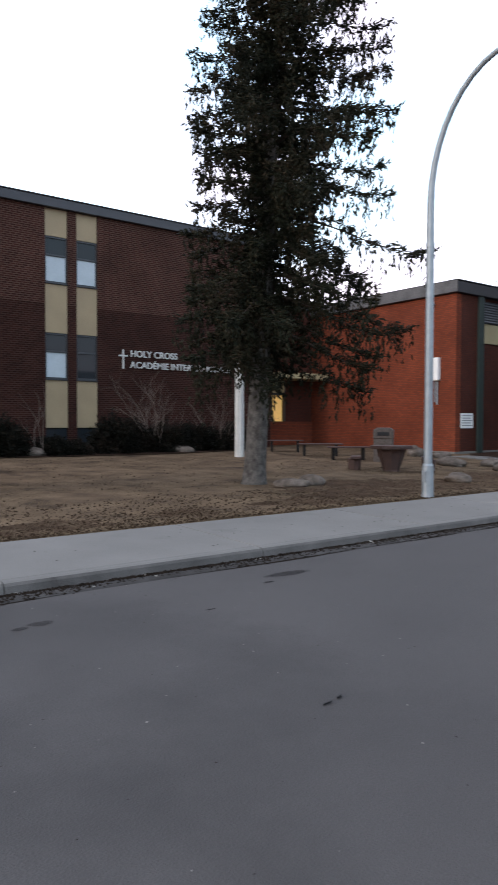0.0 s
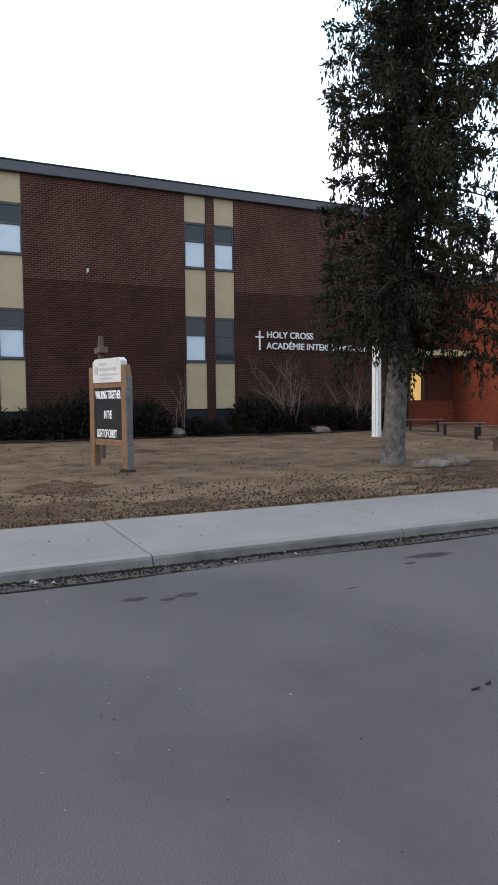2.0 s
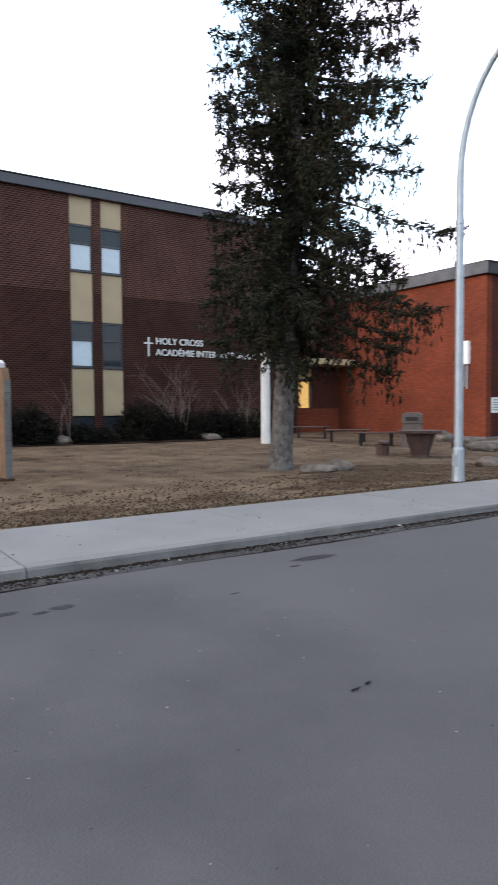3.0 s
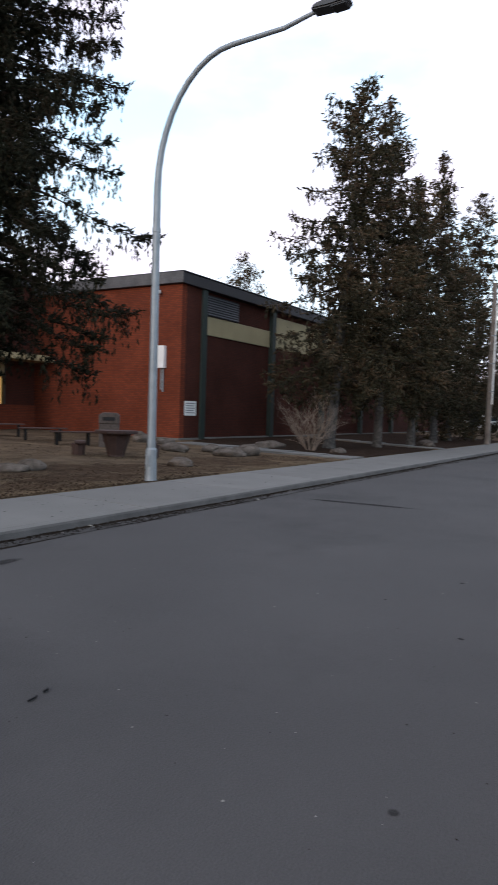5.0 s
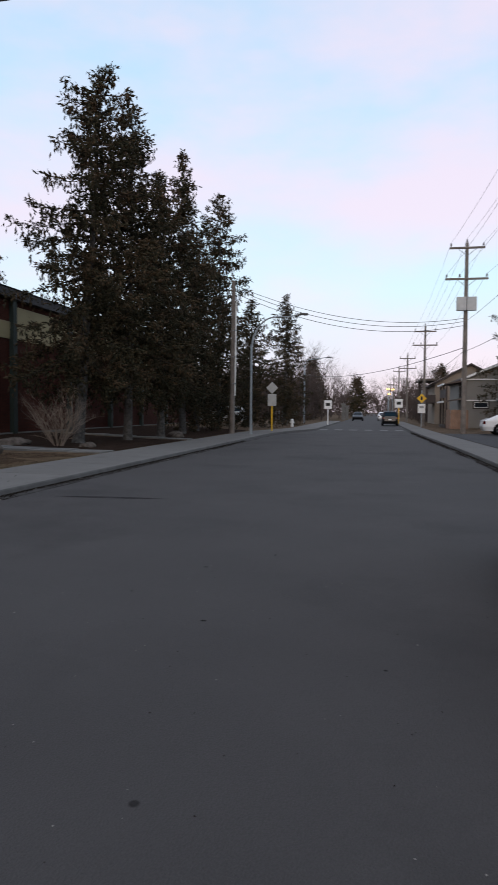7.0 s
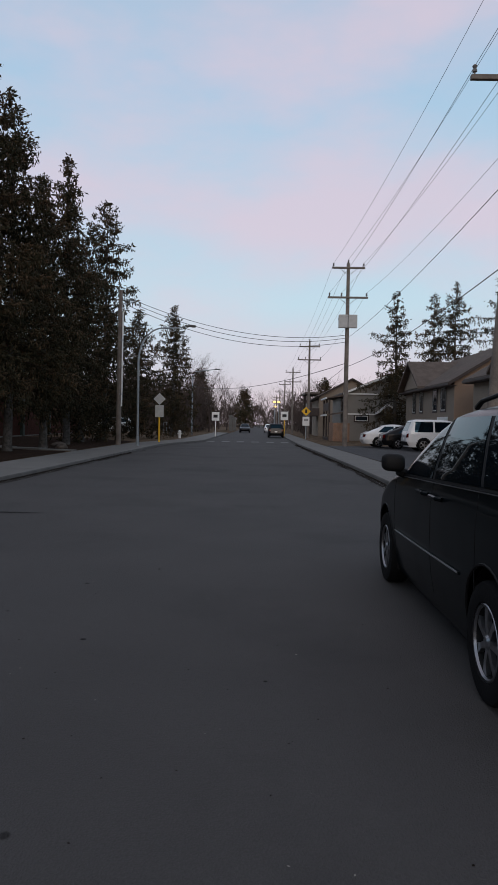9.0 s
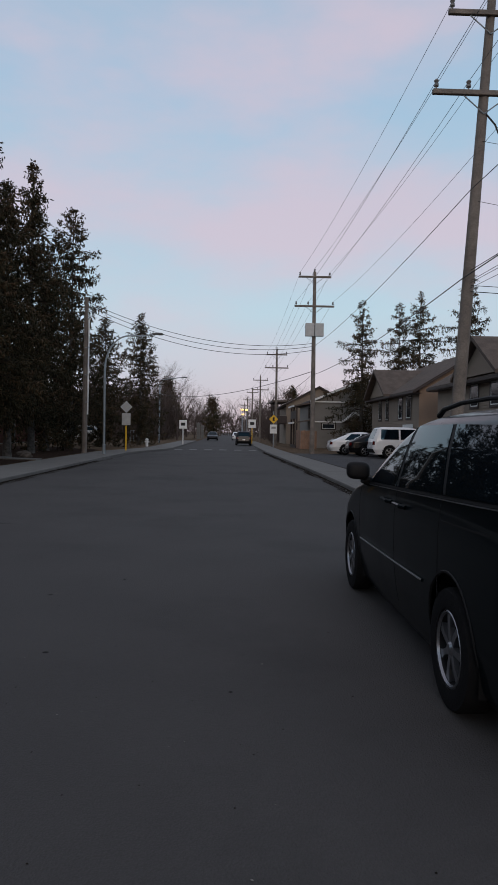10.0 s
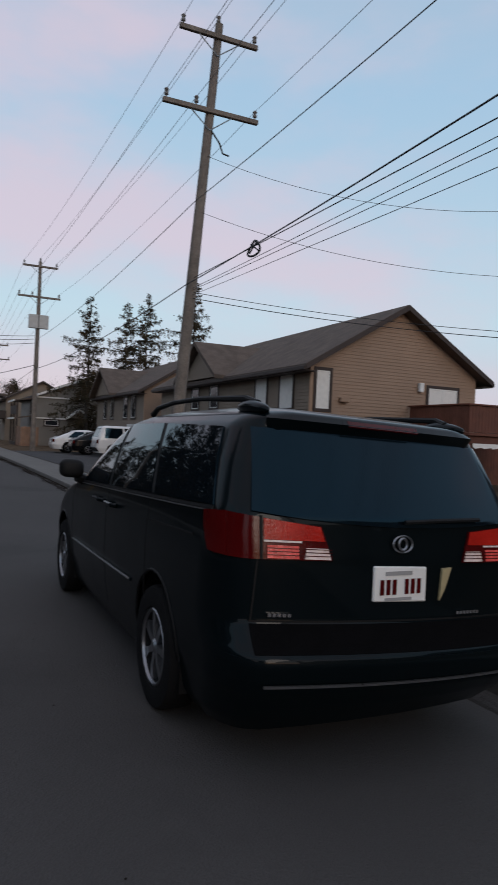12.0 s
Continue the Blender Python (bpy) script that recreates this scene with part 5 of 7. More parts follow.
def wheel(car, x, y, r, sgn, spokes=7, rim=0.62, wide=0.2):
    w = new("wheel")
    w.parent = car
    w.matrix_basis = pose(x, y, r, 0, 0, 0 if sgn > 0 else 180)
    ri = r * rim
    part("tyre", ring_profile([(ri, -wide), (r * 0.94, -wide), (r, -wide + 0.03), (r, -0.03), (r * 0.96, -0.006), (r * 0.82, 0.004), (ri + 0.012, -0.004), (ri, -0.02), (ri, -wide)]), "tyre", w, smooth=True)
    part("rim", ring_profile([(ri, -0.004), (ri + 0.006, -0.012), (ri - 0.010, -0.006), (ri - 0.016, -0.022)]), "alloy", w, smooth=True)
    part("rim_barrel", ring_profile([(ri - 0.016, -0.0225), (ri - 0.025, -0.05), (ri - 0.03, -wide + 0.02)]), "plastic", w, smooth=True)
    part("brake_disc", ring_profile([(0.001, -0.11), (ri - 0.035, -0.11), (ri - 0.035, -0.13)]), "plastic", w)
    for k in range(spokes):
        a0 = 2 * math.pi * k / spokes
        bm = bmesh.new()
        pts = []
        for rr, hw, px in ((0.035, 0.021, -0.022), (ri * 0.55, 0.017, -0.018), (ri - 0.012, 0.031, -0.026)):
            for s in (-1, 1):
                pts.append((px, rr, s * hw))
        vs = [bm.verts.new((p[0], p[1] * math.cos(a0) - p[2] * math.sin(a0), p[1] * math.sin(a0) + p[2] * math.cos(a0))) for p in pts]
        bk = [bm.verts.new((v.co.x - 0.03, v.co.y, v.co.z)) for v in vs]
        for q in (0, 2):
            bm.faces.new((vs[q], vs[q + 1], vs[q + 3], vs[q + 2]))
            bm.faces.new((vs[q], vs[q + 2], bk[q + 2], bk[q]))
            bm.faces.new((vs[q + 1], bk[q + 1], bk[q + 3], vs[q + 3]))
        bmesh.ops.recalc_face_normals(bm, faces=bm.faces)
        part("spoke", bm, "alloy", w)
    part("hub_cap", ring_profile([(0.001, -0.006), (0.03, -0.008), (0.045, -0.022), (0.045, -0.06)], 16), "alloy", w, smooth=True)
    return w


def arch_trim(shape, y, r, zc, sgn, lo):
    """The rolled lip of a wheel arch on the flank."""
    pts = []
    for k in range(19):
        a = math.pi * k / 18
        yy, zz = y + r * math.cos(a), zc + r * math.sin(a) * 1.0
        pts.append((sgn * (shape.half(yy, max(zz, lo)) - 0.002), yy, max(zz, lo)))
    return tube(pts, 0.010, 6)


def wheel_well(x_out, y, r, zc, sgn):
    pts = [(y + r * math.cos(math.pi * k / 16), zc + r * math.sin(math.pi * k / 16)) for k in range(17)]
    pts = [(y + r, 0.2)] + pts + [(y - r, 0.2)]
    bm = bmesh.new()
    a = [bm.verts.new((sgn * (x_out - 0.03), p[0], p[1])) for p in pts]
    b = [bm.verts.new((sgn * (x_out - 0.36), p[0], p[1])) for p in pts]
    for i in range(len(pts) - 1):
        bm.faces.new((a[i], a[i + 1], b[i + 1], b[i]))
    bm.faces.new(b)
    return bm


# the minivan; its own origin lies under the middle of the rear axle
V = CarShape(
    front=[(0.16, 3.86), (0.35, 3.98), (0.62, 3.99), (0.80, 3.93), (0.92, 3.72), (1.02, 3.35), (1.10, 2.90), (1.16, 2.62), (1.30, 2.35), (1.50, 1.90), (1.64, 1.50), (1.70, 1.10), (1.745, 0.6), (1.76, 0.3)],
    rear=[(0.16, -0.885), (0.30, -1.025), (0.40, -1.105), (0.53, -1.140), (0.565, -1.130), (0.60, -1.095), (0.66, -1.055), (0.70, -1.032), (1.0, -1.025), (1.2, -1.000), (1.34, -0.926), (1.48, -0.850), (1.62, -0.775), (1.66, -0.795), (1.70, -0.745), (1.735, -0.495), (1.76, -0.145)],
    width=[(0.16, 0.86), (0.24, 0.915), (0.42, 0.955), (0.62, 0.975), (0.95, 0.975), (1.12, 0.955), (1.22, 0.935), (1.45, 0.865), (1.62, 0.795), (1.68, 0.72), (1.72, 0.60), (1.745, 0.46), (1.76, 0.3)],
    corner_f=[(0.16, 0.55), (0.9, 0.75), (1.1, 0.55), (1.6, 0.4), (1.74, 0.25)],
    corner_r=[(0.16, 0.28), (0.6, 0.30), (1.0, 0.26), (1.2, 0.2), (1.6, 0.2), (1.745, 0.2)])
van = thing("minivan", (2.305, 3.97, 0.012), 0, "dark green minivan with roof rails parked at the kerb", "minivan")
AX, ZC, AR = (0.0, 3.06), 0.35, 0.40
zs = [0.17 + 0.019 * i for i in range(0, 33)] + [0.80 + 0.034 * i for i in range(0, 24)] + [1.605, 1.625, 1.645, 1.66, 1.675, 1.69, 1.705, 1.72, 1.733, 1.745, 1.753, 1.76]
part("body", V.shell(zs, AX, AR, ZC, 96), "van_paint", van, smooth=True)
for s in (-1, 1):
    for ay in AX:
        part("arch_lip", arch_trim(V, ay, AR, ZC, s, 0.2), "plastic", van, smooth=True)
        part("wheel_well", wheel_well(0.95, ay, AR, ZC, s), "plastic", van)
        wheel(van, s * 0.965, ay, 0.35, s)
    # flank glass: quarter pane, sliding-door pane, front door pane
    part("quarter_window", V.side_patch([(-0.83, 1.215), (0.13, 1.188), (0.37, 1.62), (-0.55, 1.605)], s, 0.009, 20, 18), "car_glass", van, smooth=True)
    part("sliding_door_window", V.side_patch([(0.20, 1.186), (1.20, 1.150), (1.25, 1.618), (0.44, 1.62)], s, 0.009, 20, 18), "car_glass", van, smooth=True)
    part("front_door_window", V.side_patch([(1.28, 1.147), (2.45, 1.112), (1.86, 1.50), (1.33, 1.612)], s, 0.009, 20, 18), "car_glass", van, smooth=True)
    part("pillar_trim", V.side_patch([(1.215, 1.15), (1.268, 1.148), (1.318, 1.612), (1.262, 1.616)], s, 0.006, 2, 16), "plastic", van)
    part("pillar_trim", V.side_patch([(0.142, 1.188), (0.188, 1.187), (0.43, 1.62), (0.382, 1.62)], s, 0.006, 2, 16), "plastic", van)
    part("belt_trim", V.side_patch([(-0.83, 1.192), (2.48, 1.087), (2.48, 1.109), (-0.83, 1.210)], s, 0.006, 40, 1), "plastic", van)
    part("belt_chrome", V.side_patch([(-0.83, 1.183), (2.48, 1.078), (2.48, 1.085), (-0.83, 1.190)], s, 0.007, 40, 1, 0.01), "alloy", van)
    part("body_moulding", V.side_patch([(0.49, 0.588), (2.50, 0.548), (2.50, 0.566), (0.49, 0.606)], s, 0.011, 30, 2), "van_paint", van)
    part("chrome_strip", V.side_patch([(0.49, 0.600), (2.50, 0.560), (2.50, 0.570), (0.49, 0.610)], s, 0.019, 30, 1, 0.006), "strip_bright", van, "thin bright strip along the flank")
    for yv in (0.20, 1.24, 2.60):
        part("door_seam", V.side_patch([(yv, 0.30), (yv + 0.009, 0.30), (yv + 0.009, 1.15), (yv, 1.15)], s, 0.0015, 1, 14, 0.004), "plastic", van)
    part("slide_rail", V.side_patch([(-0.62, 1.04), (0.20, 1.02), (0.20, 1.032), (-0.62, 1.052)], s, 0.002, 20, 1, 0.006), "plastic", van)
    for yv in (1.06, 1.46):
        bm = tube([(s * (V.half(yv, 1.02) + 0.004), yv - 0.11, 1.02), (s * (V.half(yv, 1.02) + 0.038), yv - 0.08, 1.025), (s * (V.half(yv, 1.02) + 0.04), yv + 0.08, 1.025), (s * (V.half(yv, 1.02) + 0.004), yv + 0.11, 1.02)], 0.017, 8)
        part("door_handle", bm, "van_paint", van)
    # mirror
    m_bm = bmesh.new()
    bmesh.ops.create_icosphere(m_bm, subdivisions=3, radius=1)
    for v in m_bm.verts:
        x, y, z = v.co
        v.co = (s * (1.05 + 0.105 * math.copysign(abs(x) ** 0.6, x)), 2.30 + 0.07 * math.copysign(abs(y) ** 0.7, y), 1.205 + 0.082 * math.copysign(abs(z) ** 0.6, z))
    mir = part("mirror", m_bm, "plastic", van, "black door mirror", smooth=True)
    part("mirror_arm", tube([(s * 0.90, 2.36, 1.14), (s * 1.0, 2.32, 1.17)], [0.05, 0.04], 8), "plastic", mir)
    # roof rails
    rail = [(s * 0.62, -0.60, 1.735), (s * 0.64, -0.48, 1.765), (s * 0.655, 0.2, 1.785), (s * 0.66, 0.7, 1.775), (s * 0.65, 1.10, 1.745), (s * 0.64, 1.25, 1.70)]
    part("roof_rail", tube(rail, [0.022, 0.019, 0.016, 0.016, 0.018, 0.022], 8), "plastic", van, "black roof rail", smooth=True)
    foot = bmesh.new()
    bmesh.ops.create_icosphere(foot, subdivisions=3, radius=1)
    for v in foot.verts:
        x, y, z = v.co
        v.co = (s * 0.635 + 0.042 * x, -0.56 + 0.20 * y, 1.722 + 0.034 * math.copysign(abs(z) ** 0.8, z) - 0.02 * max(0, -y))
    part("rail_foot", foot, "van_paint", van, "rounded body-coloured rail foot", smooth=True)
    # tail lamps wrap round the corner
    part("tail_lamp", V.end_patch([(s * 0.40, 0.995), (s * 0.925, 0.992), (s * 0.905, 1.20), (s * 0.455, 1.155)], 0.012, False, 24, 8, 0.03), "tail_red", van, "red tail lamp", smooth=True)
    part("upper_lens", V.end_patch([(s * 0.44, 1.085), (s * 0.745, 1.085), (s * 0.745, 1.182), (s * 0.462, 1.152)], 0.016, False, 12, 4, 0.01), "tail_mid", van, smooth=True)
    part("lens_line", V.end_patch([(s * 0.56, 1.074), (s * 0.745, 1.074), (s * 0.745, 1.083), (s * 0.56, 1.083)], 0.0165, False, 8, 1, 0.006), "tail_clear", van)
    part("reverse_lens", V.end_patch([(s * 0.41, 1.000), (s * 0.545, 1.000), (s * 0.535, 1.052), (s * 0.425, 1.052)], 0.018, False, 8, 3, 0.01), "tail_clear", van)
    part("lower_lens", V.end_patch([(s * 0.575, 1.000), (s * 0.73, 1.000), (s * 0.73, 1.06), (s * 0.575, 1.06)], 0.018, False, 8, 3, 0.01), "tail_bright", van)
    part("tail_lamp_side", V.side_patch([(-0.965, 0.994), (-0.86, 1.000), (-0.735, 1.185), (-0.935, 1.199)], s, 0.012, 10, 6, 0.03), "tail_red", van, smooth=True)
    part("lens_seam", V.end_patch([(s * 0.752, 0.995), (s * 0.764, 0.995), (s * 0.764, 1.195), (s * 0.752, 1.194)], 0.0185, False, 1, 8, 0.008), "plastic", van)
    for z in (1.014, 1.030, 1.045):
        part("lens_rib", V.end_patch([(s * 0.405, z), (s * 0.73, z), (s * 0.73, z + 0.004), (s * 0.405, z + 0.004)], 0.0205, False, 16, 1, 0.004), "tail_dark", van)
part("rear_window", V.end_patch([(-0.80, 1.213), (0.80, 1.213), (0.72, 1.61), (-0.72, 1.61)], 0.014, False, 40, 30, dip=0.048), "rear_glass", van, "dark tinted rear window", smooth=True)
part("spoiler", V.end_patch([(-0.66, 1.66), (0.66, 1.66), (0.62, 1.712), (-0.62, 1.712)], 0.04, False, 30, 6, 0.09), "van_paint", van, smooth=True)
part("brake_light", V.end_patch([(-0.22, 1.655), (0.22, 1.655), (0.22, 1.682), (-0.22, 1.682)], 0.046, False, 10, 1, 0.01), "tail_dark", van)
part("bumper", V.end_patch([(-0.92, 0.445), (0.92, 0.445), (0.92, 0.555), (-0.92, 0.555)], 0.016, False, 44, 6, 0.05), "van_paint", van, smooth=True)
part("bumper_step", V.end_patch([(-0.80, 0.574), (0.80, 0.574), (0.80, 0.694), (-0.80, 0.694)], 0.004, False, 40, 4, 0.03), "step_black", van, "ribbed black bumper step")
part("bumper_strip", V.end_patch([(-0.76, 0.422), (0.76, 0.422), (0.76, 0.433), (-0.76, 0.433)], 0.02, False, 40, 1, 0.01), "alloy", van)
part("tailgate_seam", V.end_patch([(-0.80, 0.700), (0.80, 0.700), (0.80, 0.709), (-0.80, 0.709)], 0.003, False, 30, 1, 0.004), "plastic", van)
for s in (-1, 1):
    part("tailgate_seam", V.end_patch([(s * 0.79, 0.71), (s * 0.798, 0.71), (s * 0.775, 0.99), (s * 0.767, 0.99)], 0.003, False, 1, 8, 0.004), "plastic", van)
plate = part("number_plate", box(-0.175, 0.145, -1.05, -1.03, 0.80, 0.975, 0.006), "white", van, "white plate with red characters as plain bars")
for k in range(7):
    if k != 3:
        part("plate_bar", box(-0.14 + 0.037 * k, -0.117 + 0.037 * k, -1.053, -1.0505, 0.84, 0.915), "tail_red", plate)
part("plate_strip", box(-0.11, 0.05, -1.053, -1.0505, 0.935, 0.955), "grey_text", plate)
part("plate_strip", box(-0.11, 0.05, -1.053, -1.0505, 0.81, 0.825), "grey_text", plate)
bm = ring_profile([(0.052, 0.0), (0.058, 0.006), (0.064, 0.0)], 24)
for v in bm.verts:
    v.co = (v.co.y * 1.0, -1.032 - v.co.x, 1.085 + v.co.z * 0.72)
part("badge", bm, "alloy", van, "chrome oval badge")
bm = ring_profile([(0.018, 0.0), (0.024, 0.006), (0.030, 0.0)], 20)
for v in bm.verts:
    v.co = (v.co.y * 1.0, -1.032 - v.co.x, 1.085 + v.co.z * 1.2)
part("badge_ring", bm, "alloy", van)
for x0, n in ((-0.72, 5), (0.36, 7)):
    for k in range(n):
        part("badge_bar", box(x0 + 0.024 * k, x0 + 0.017 + 0.024 * k, -1.05, -1.03, 0.728, 0.744), "chrome", van)
# Pale reflection in the tailgate, built as a thin cream shape.
stick = prism([(0.24, 0.80), (0.275, 0.86), (0.315, 0.97), (0.255, 0.965)], -1.045, -1.03, "y")
part("sticker", stick, "cream", van, "pale reflection shape on the tailgate")
part("windscreen", V.end_patch([(-0.80, 1.18), (0.80, 1.18), (0.68, 1.64), (-0.68, 1.64)], 0.012, True, 30, 20), "car_glass", van, smooth=True)
for s in (-1, 1):
    part("headlamp", V.end_patch([(s * 0.45, 0.66), (s * 0.86, 0.68), (s * 0.80, 0.84), (s * 0.45, 0.80)], 0.006, True, 12, 5), "tail_clear", van)
part("wiper", tube([(0.0, -1.04, 1.195), (0.25, -1.03, 1.21), (0.52, -1.025, 1.22)], 0.012, 6), "plastic", van)

# the tail bows in plan, and the body leans towards the kerb on its springs
for ob in van.children:
    if ob.type == "MESH":
        for v in ob.data.vertices:
            v.co.y += 0.10 * (v.co.x / 0.95) ** 2 * smoothstep(-0.2, -0.95, v.co.y)
            v.co.z -= 0.042 * v.co.x * smoothstep(0.15, 0.45, v.co.z)


def small_car(name, loc, rz, paint_key, label, L=4.5, W=0.9, H=1.45, suv=False, group=""):
    """A parked car a long way off: body, glass, wheels, lamps."""
    c = thing(name, loc, rz, label, "car", group)
    a = L / 2
    if suv:
        S = CarShape([(0.25, a - 0.1), (0.6, a), (0.95, a - 0.1), (1.05, a - 0.9), (1.15, a - 1.15), (H - 0.08, a - 1.9), (H, a - 2.3)],
                     [(0.25, -a + 0.12), (0.5, -a), (0.9, -a + 0.03), (1.1, -a + 0.08), (H - 0.08, -a + 0.32), (H, -a + 0.5)],
                     [(0.25, W - 0.08), (0.5, W), (0.95, W - 0.01), (1.1, W - 0.04), (H - 0.1, W - 0.16), (H, W - 0.3)], [(0.2, 0.4), (H, 0.3)], [(0.2, 0.22), (H, 0.2)])
    else:
        S = CarShape([(0.22, a - 0.1), (0.5, a), (0.72, a - 0.12), (0.88, a - 0.9), (0.95, a - 1.2), (H - 0.06, a - 2.0), (H, a - 2.3)],
                     [(0.22, -a + 0.12), (0.5, -a), (0.85, -a + 0.06), (0.98, -a + 0.35), (1.1, -a + 0.6), (H - 0.06, -a + 1.35), (H, -a + 1.7)],
                     [(0.22, W - 0.08), (0.5, W), (0.85, W - 0.01), (0.95, W - 0.04), (H - 0.08, W - 0.26), (H, W - 0.42)], [(0.2, 0.5), (H, 0.3)], [(0.2, 0.4), (H, 0.3)])
    bz = 1.0 if suv else 0.9
    ax = (-L * 0.29, L * 0.31)
    r = 0.36 if suv else 0.32
    zz = [0.23 + (H - 0.23) * (i / 46) for i in range(47)]
    part("body", S.shell(zz, ax, r + 0.05, r, 60, 8), paint_key, c, smooth=True)
    for s in (-1, 1):
        for ay in ax:
            wheel(c, s * (W - 0.01), ay, r, s, 5)
            part("wheel_well", wheel_well(W - 0.02, ay, r + 0.05, r, s), "plastic", c)
        f = interp(H - 0.12, S.front) - 0.12
        b = interp(H - 0.12, S.rear) + 0.18
        m = (f + b) / 2
        zt = H - 0.13
        part("side_window", S.side_patch([(b - (0.05 if suv else 0.45), bz + 0.06), (m - 0.05, bz + 0.06), (m - 0.05, zt), (b, zt)], s, 0.005, 10, 6), "car_glass", c)
        part("side_window", S.side_patch([(m + 0.05, bz + 0.06), (f + 0.55, bz + 0.06), (f - 0.05, zt), (m + 0.05, zt)], s, 0.005, 10, 6), "car_glass", c)
        part("tail_lamp", S.end_patch([(s * (W - 0.30), bz - 0.26), (s * (W - 0.06), bz - 0.24), (s * (W - 0.07), bz - 0.02), (s * (W - 0.28), bz - 0.06)], 0.008, False, 6, 4), "tail_red", c)
        part("mirror", box(s * (W + 0.02) - 0.08, s * (W + 0.02) + 0.08, f + 0.45, f + 0.55, bz + 0.02, bz + 0.16, 0.02), "plastic", c)
    part("rear_window", S.end_patch([(-W + 0.28, bz + 0.10), (W - 0.28, bz + 0.10), (W - 0.38, H - 0.12), (-W + 0.38, H - 0.12)], 0.005, False, 12, 6), "car_glass", c)
    part("windscreen", S.end_patch([(-W + 0.22, bz + 0.12), (W - 0.22, bz + 0.12), (W - 0.36, H - 0.1), (-W + 0.36, H - 0.1)], 0.005, True, 12, 6), "car_glass", c)
    part("bumper", S.end_patch([(-W + 0.12, 0.32), (W - 0.12, 0.32), (W - 0.12, 0.52), (-W + 0.12, 0.52)], 0.02, False, 14, 3, 0.05), "plastic" if suv else paint_key, c)
    part("number_plate", S.end_patch([(-0.15, 0.62), (0.15, 0.62), (0.15, 0.74), (-0.15, 0.74)], 0.01, False, 4, 2, 0.01), "white", c)
    return c


NOSE_IN = -90
small_car("suv", (10.35, 38.3, 0.215), NOSE_IN, "white_paint_car", "white boxy four-wheel-drive parked nose-in", 4.45, 0.9, 1.75, True, "cars on the parking pad")
small_car("car", (9.6, 41.3, 0.215), NOSE_IN, "black_paint_car", "black sedan parked between two white cars", 4.5, 0.88, 1.45, False, "cars on the parking pad")
small_car("car", (8.9, 43.9, 0.215), NOSE_IN, "white_paint_car", "white sedan parked nose-in on the pad", 4.6, 0.9, 1.46, False, "cars on the parking pad")
small_car("car", (2.0, 79.0, 0.01), 0, "grey_paint_car", "dark estate car parked at the kerb up the street", 4.6, 0.9, 1.6, True, "cars up the street")
small_car("car", (-2.3, 116, 0.01), 180, "black_paint_car", "dark car coming to rest up the street", 4.5, 0.9, 1.5, False, "cars up the street")
small_car("car", (1.9, 122, 0.01), 0, "white_paint_car", "white car parked far up the street", 4.5, 0.9, 1.5, False, "cars up the street")

# ---- lawn things ----
sign = thing("message_sign", (-13.62, 3.50, 0.235), 14, "timber-framed message board sign with a wooden cross", "sign")
W = -1.42
for x in (0.0, W):
    bm = prism([(x - 0.10, -0.1), (x + 0.10, -0.1), (x + 0.10, 1.95), (x + 0.04, 2.18), (x - 0.10, 2.18)], -0.075, 0.075, "y")
    bmesh.ops.bevel(bm, geom=bm.edges[:], offset=0.012, segments=1, affect="EDGES")
    post = part("post", bm, "timber", sign, "cedar timber post")
    for z in (0.55, 0.78, 1.70):
        for dz in (-0.03, 0.03):
            part("bolt", tube([(x + 0.099, dz, z), (x + 0.118 if x == 0 else x + 0.105, dz, z)], 0.012, 6), "plastic", post)
part("post_face", box(0.101, 0.113, -0.070, 0.070, 0.0, 1.94, 0.004), "timber_grey", sign, "weathered grey timber face")
part("post_foot", tube([(0, 0, -0.05), (0, 0, 0.03), (0, 0, 0.06)], [0.19, 0.16, 0.11], 10), "plug", sign, "dark earth heaped at the post")
part("rail", box(W + 0.102, -0.102, -0.055, 0.055, 1.72, 1.83, 0.01), "timber", sign)
part("rail", box(W + 0.102, -0.102, -0.055, 0.055, 0.50, 0.64, 0.01), "timber", sign)
part("message_panel", box(W + 0.104, -0.104, -0.035, 0.035, 0.642, 1.718), "black", sign, "black panel with white letters")
head = prism([(W + 0.09, 1.835), (-0.09, 1.835), (-0.09, 2.27), (-0.2, 2.34), (W + 0.2, 2.34), (W + 0.09, 2.27)], -0.072, 0.072, "y")
part("header", head, "header_white", sign, "white header board")
for a, b, z, hgt in ((0.40, 0.72, 2.20, 0.05), (0.40, 1.15, 2.09, 0.055), (0.40, 1.22, 1.99, 0.025), (0.40, 0.95, 1.91, 0.025)):
    part("print_line", box(W + a, W + b, -0.078, -0.0735, z, z + hgt), "grey_text", sign)
part("emblem", tube([(W + 0.25, -0.0735, 2.10), (W + 0.25, -0.08, 2.10)], 0.09, 8), "grey_text", sign)
FACE_S = Matrix.Rotation(radians(90), 4, "X")
for text, x, z in (("WALKING TOGETHER", 0.13, 1.50), ("IN THE", 0.50, 1.08), ("LIGHT OF CHRIST", 0.16, 0.68)):
    t = writing(text, 0.24, "white", sign, Matrix.Translation((W + x, -0.038, z)) @ FACE_S, extrude=0.002, spread=1.0)
    t.scale = (0.46, 1.0, 1.0)
cp = thing("post_cross", (-16.60, 3.70, 0.3), 0, "dark wooden cross standing behind the sign", "cross")
part("upright", box(-0.055, 0.055, -0.055, 0.055, -0.05, 2.95, 0.012), "timber_brown", cp)
part("crosspiece", box(-0.30, 0.30, -0.10, 0.10, 2.54, 2.69, 0.012), "timber_brown", cp)

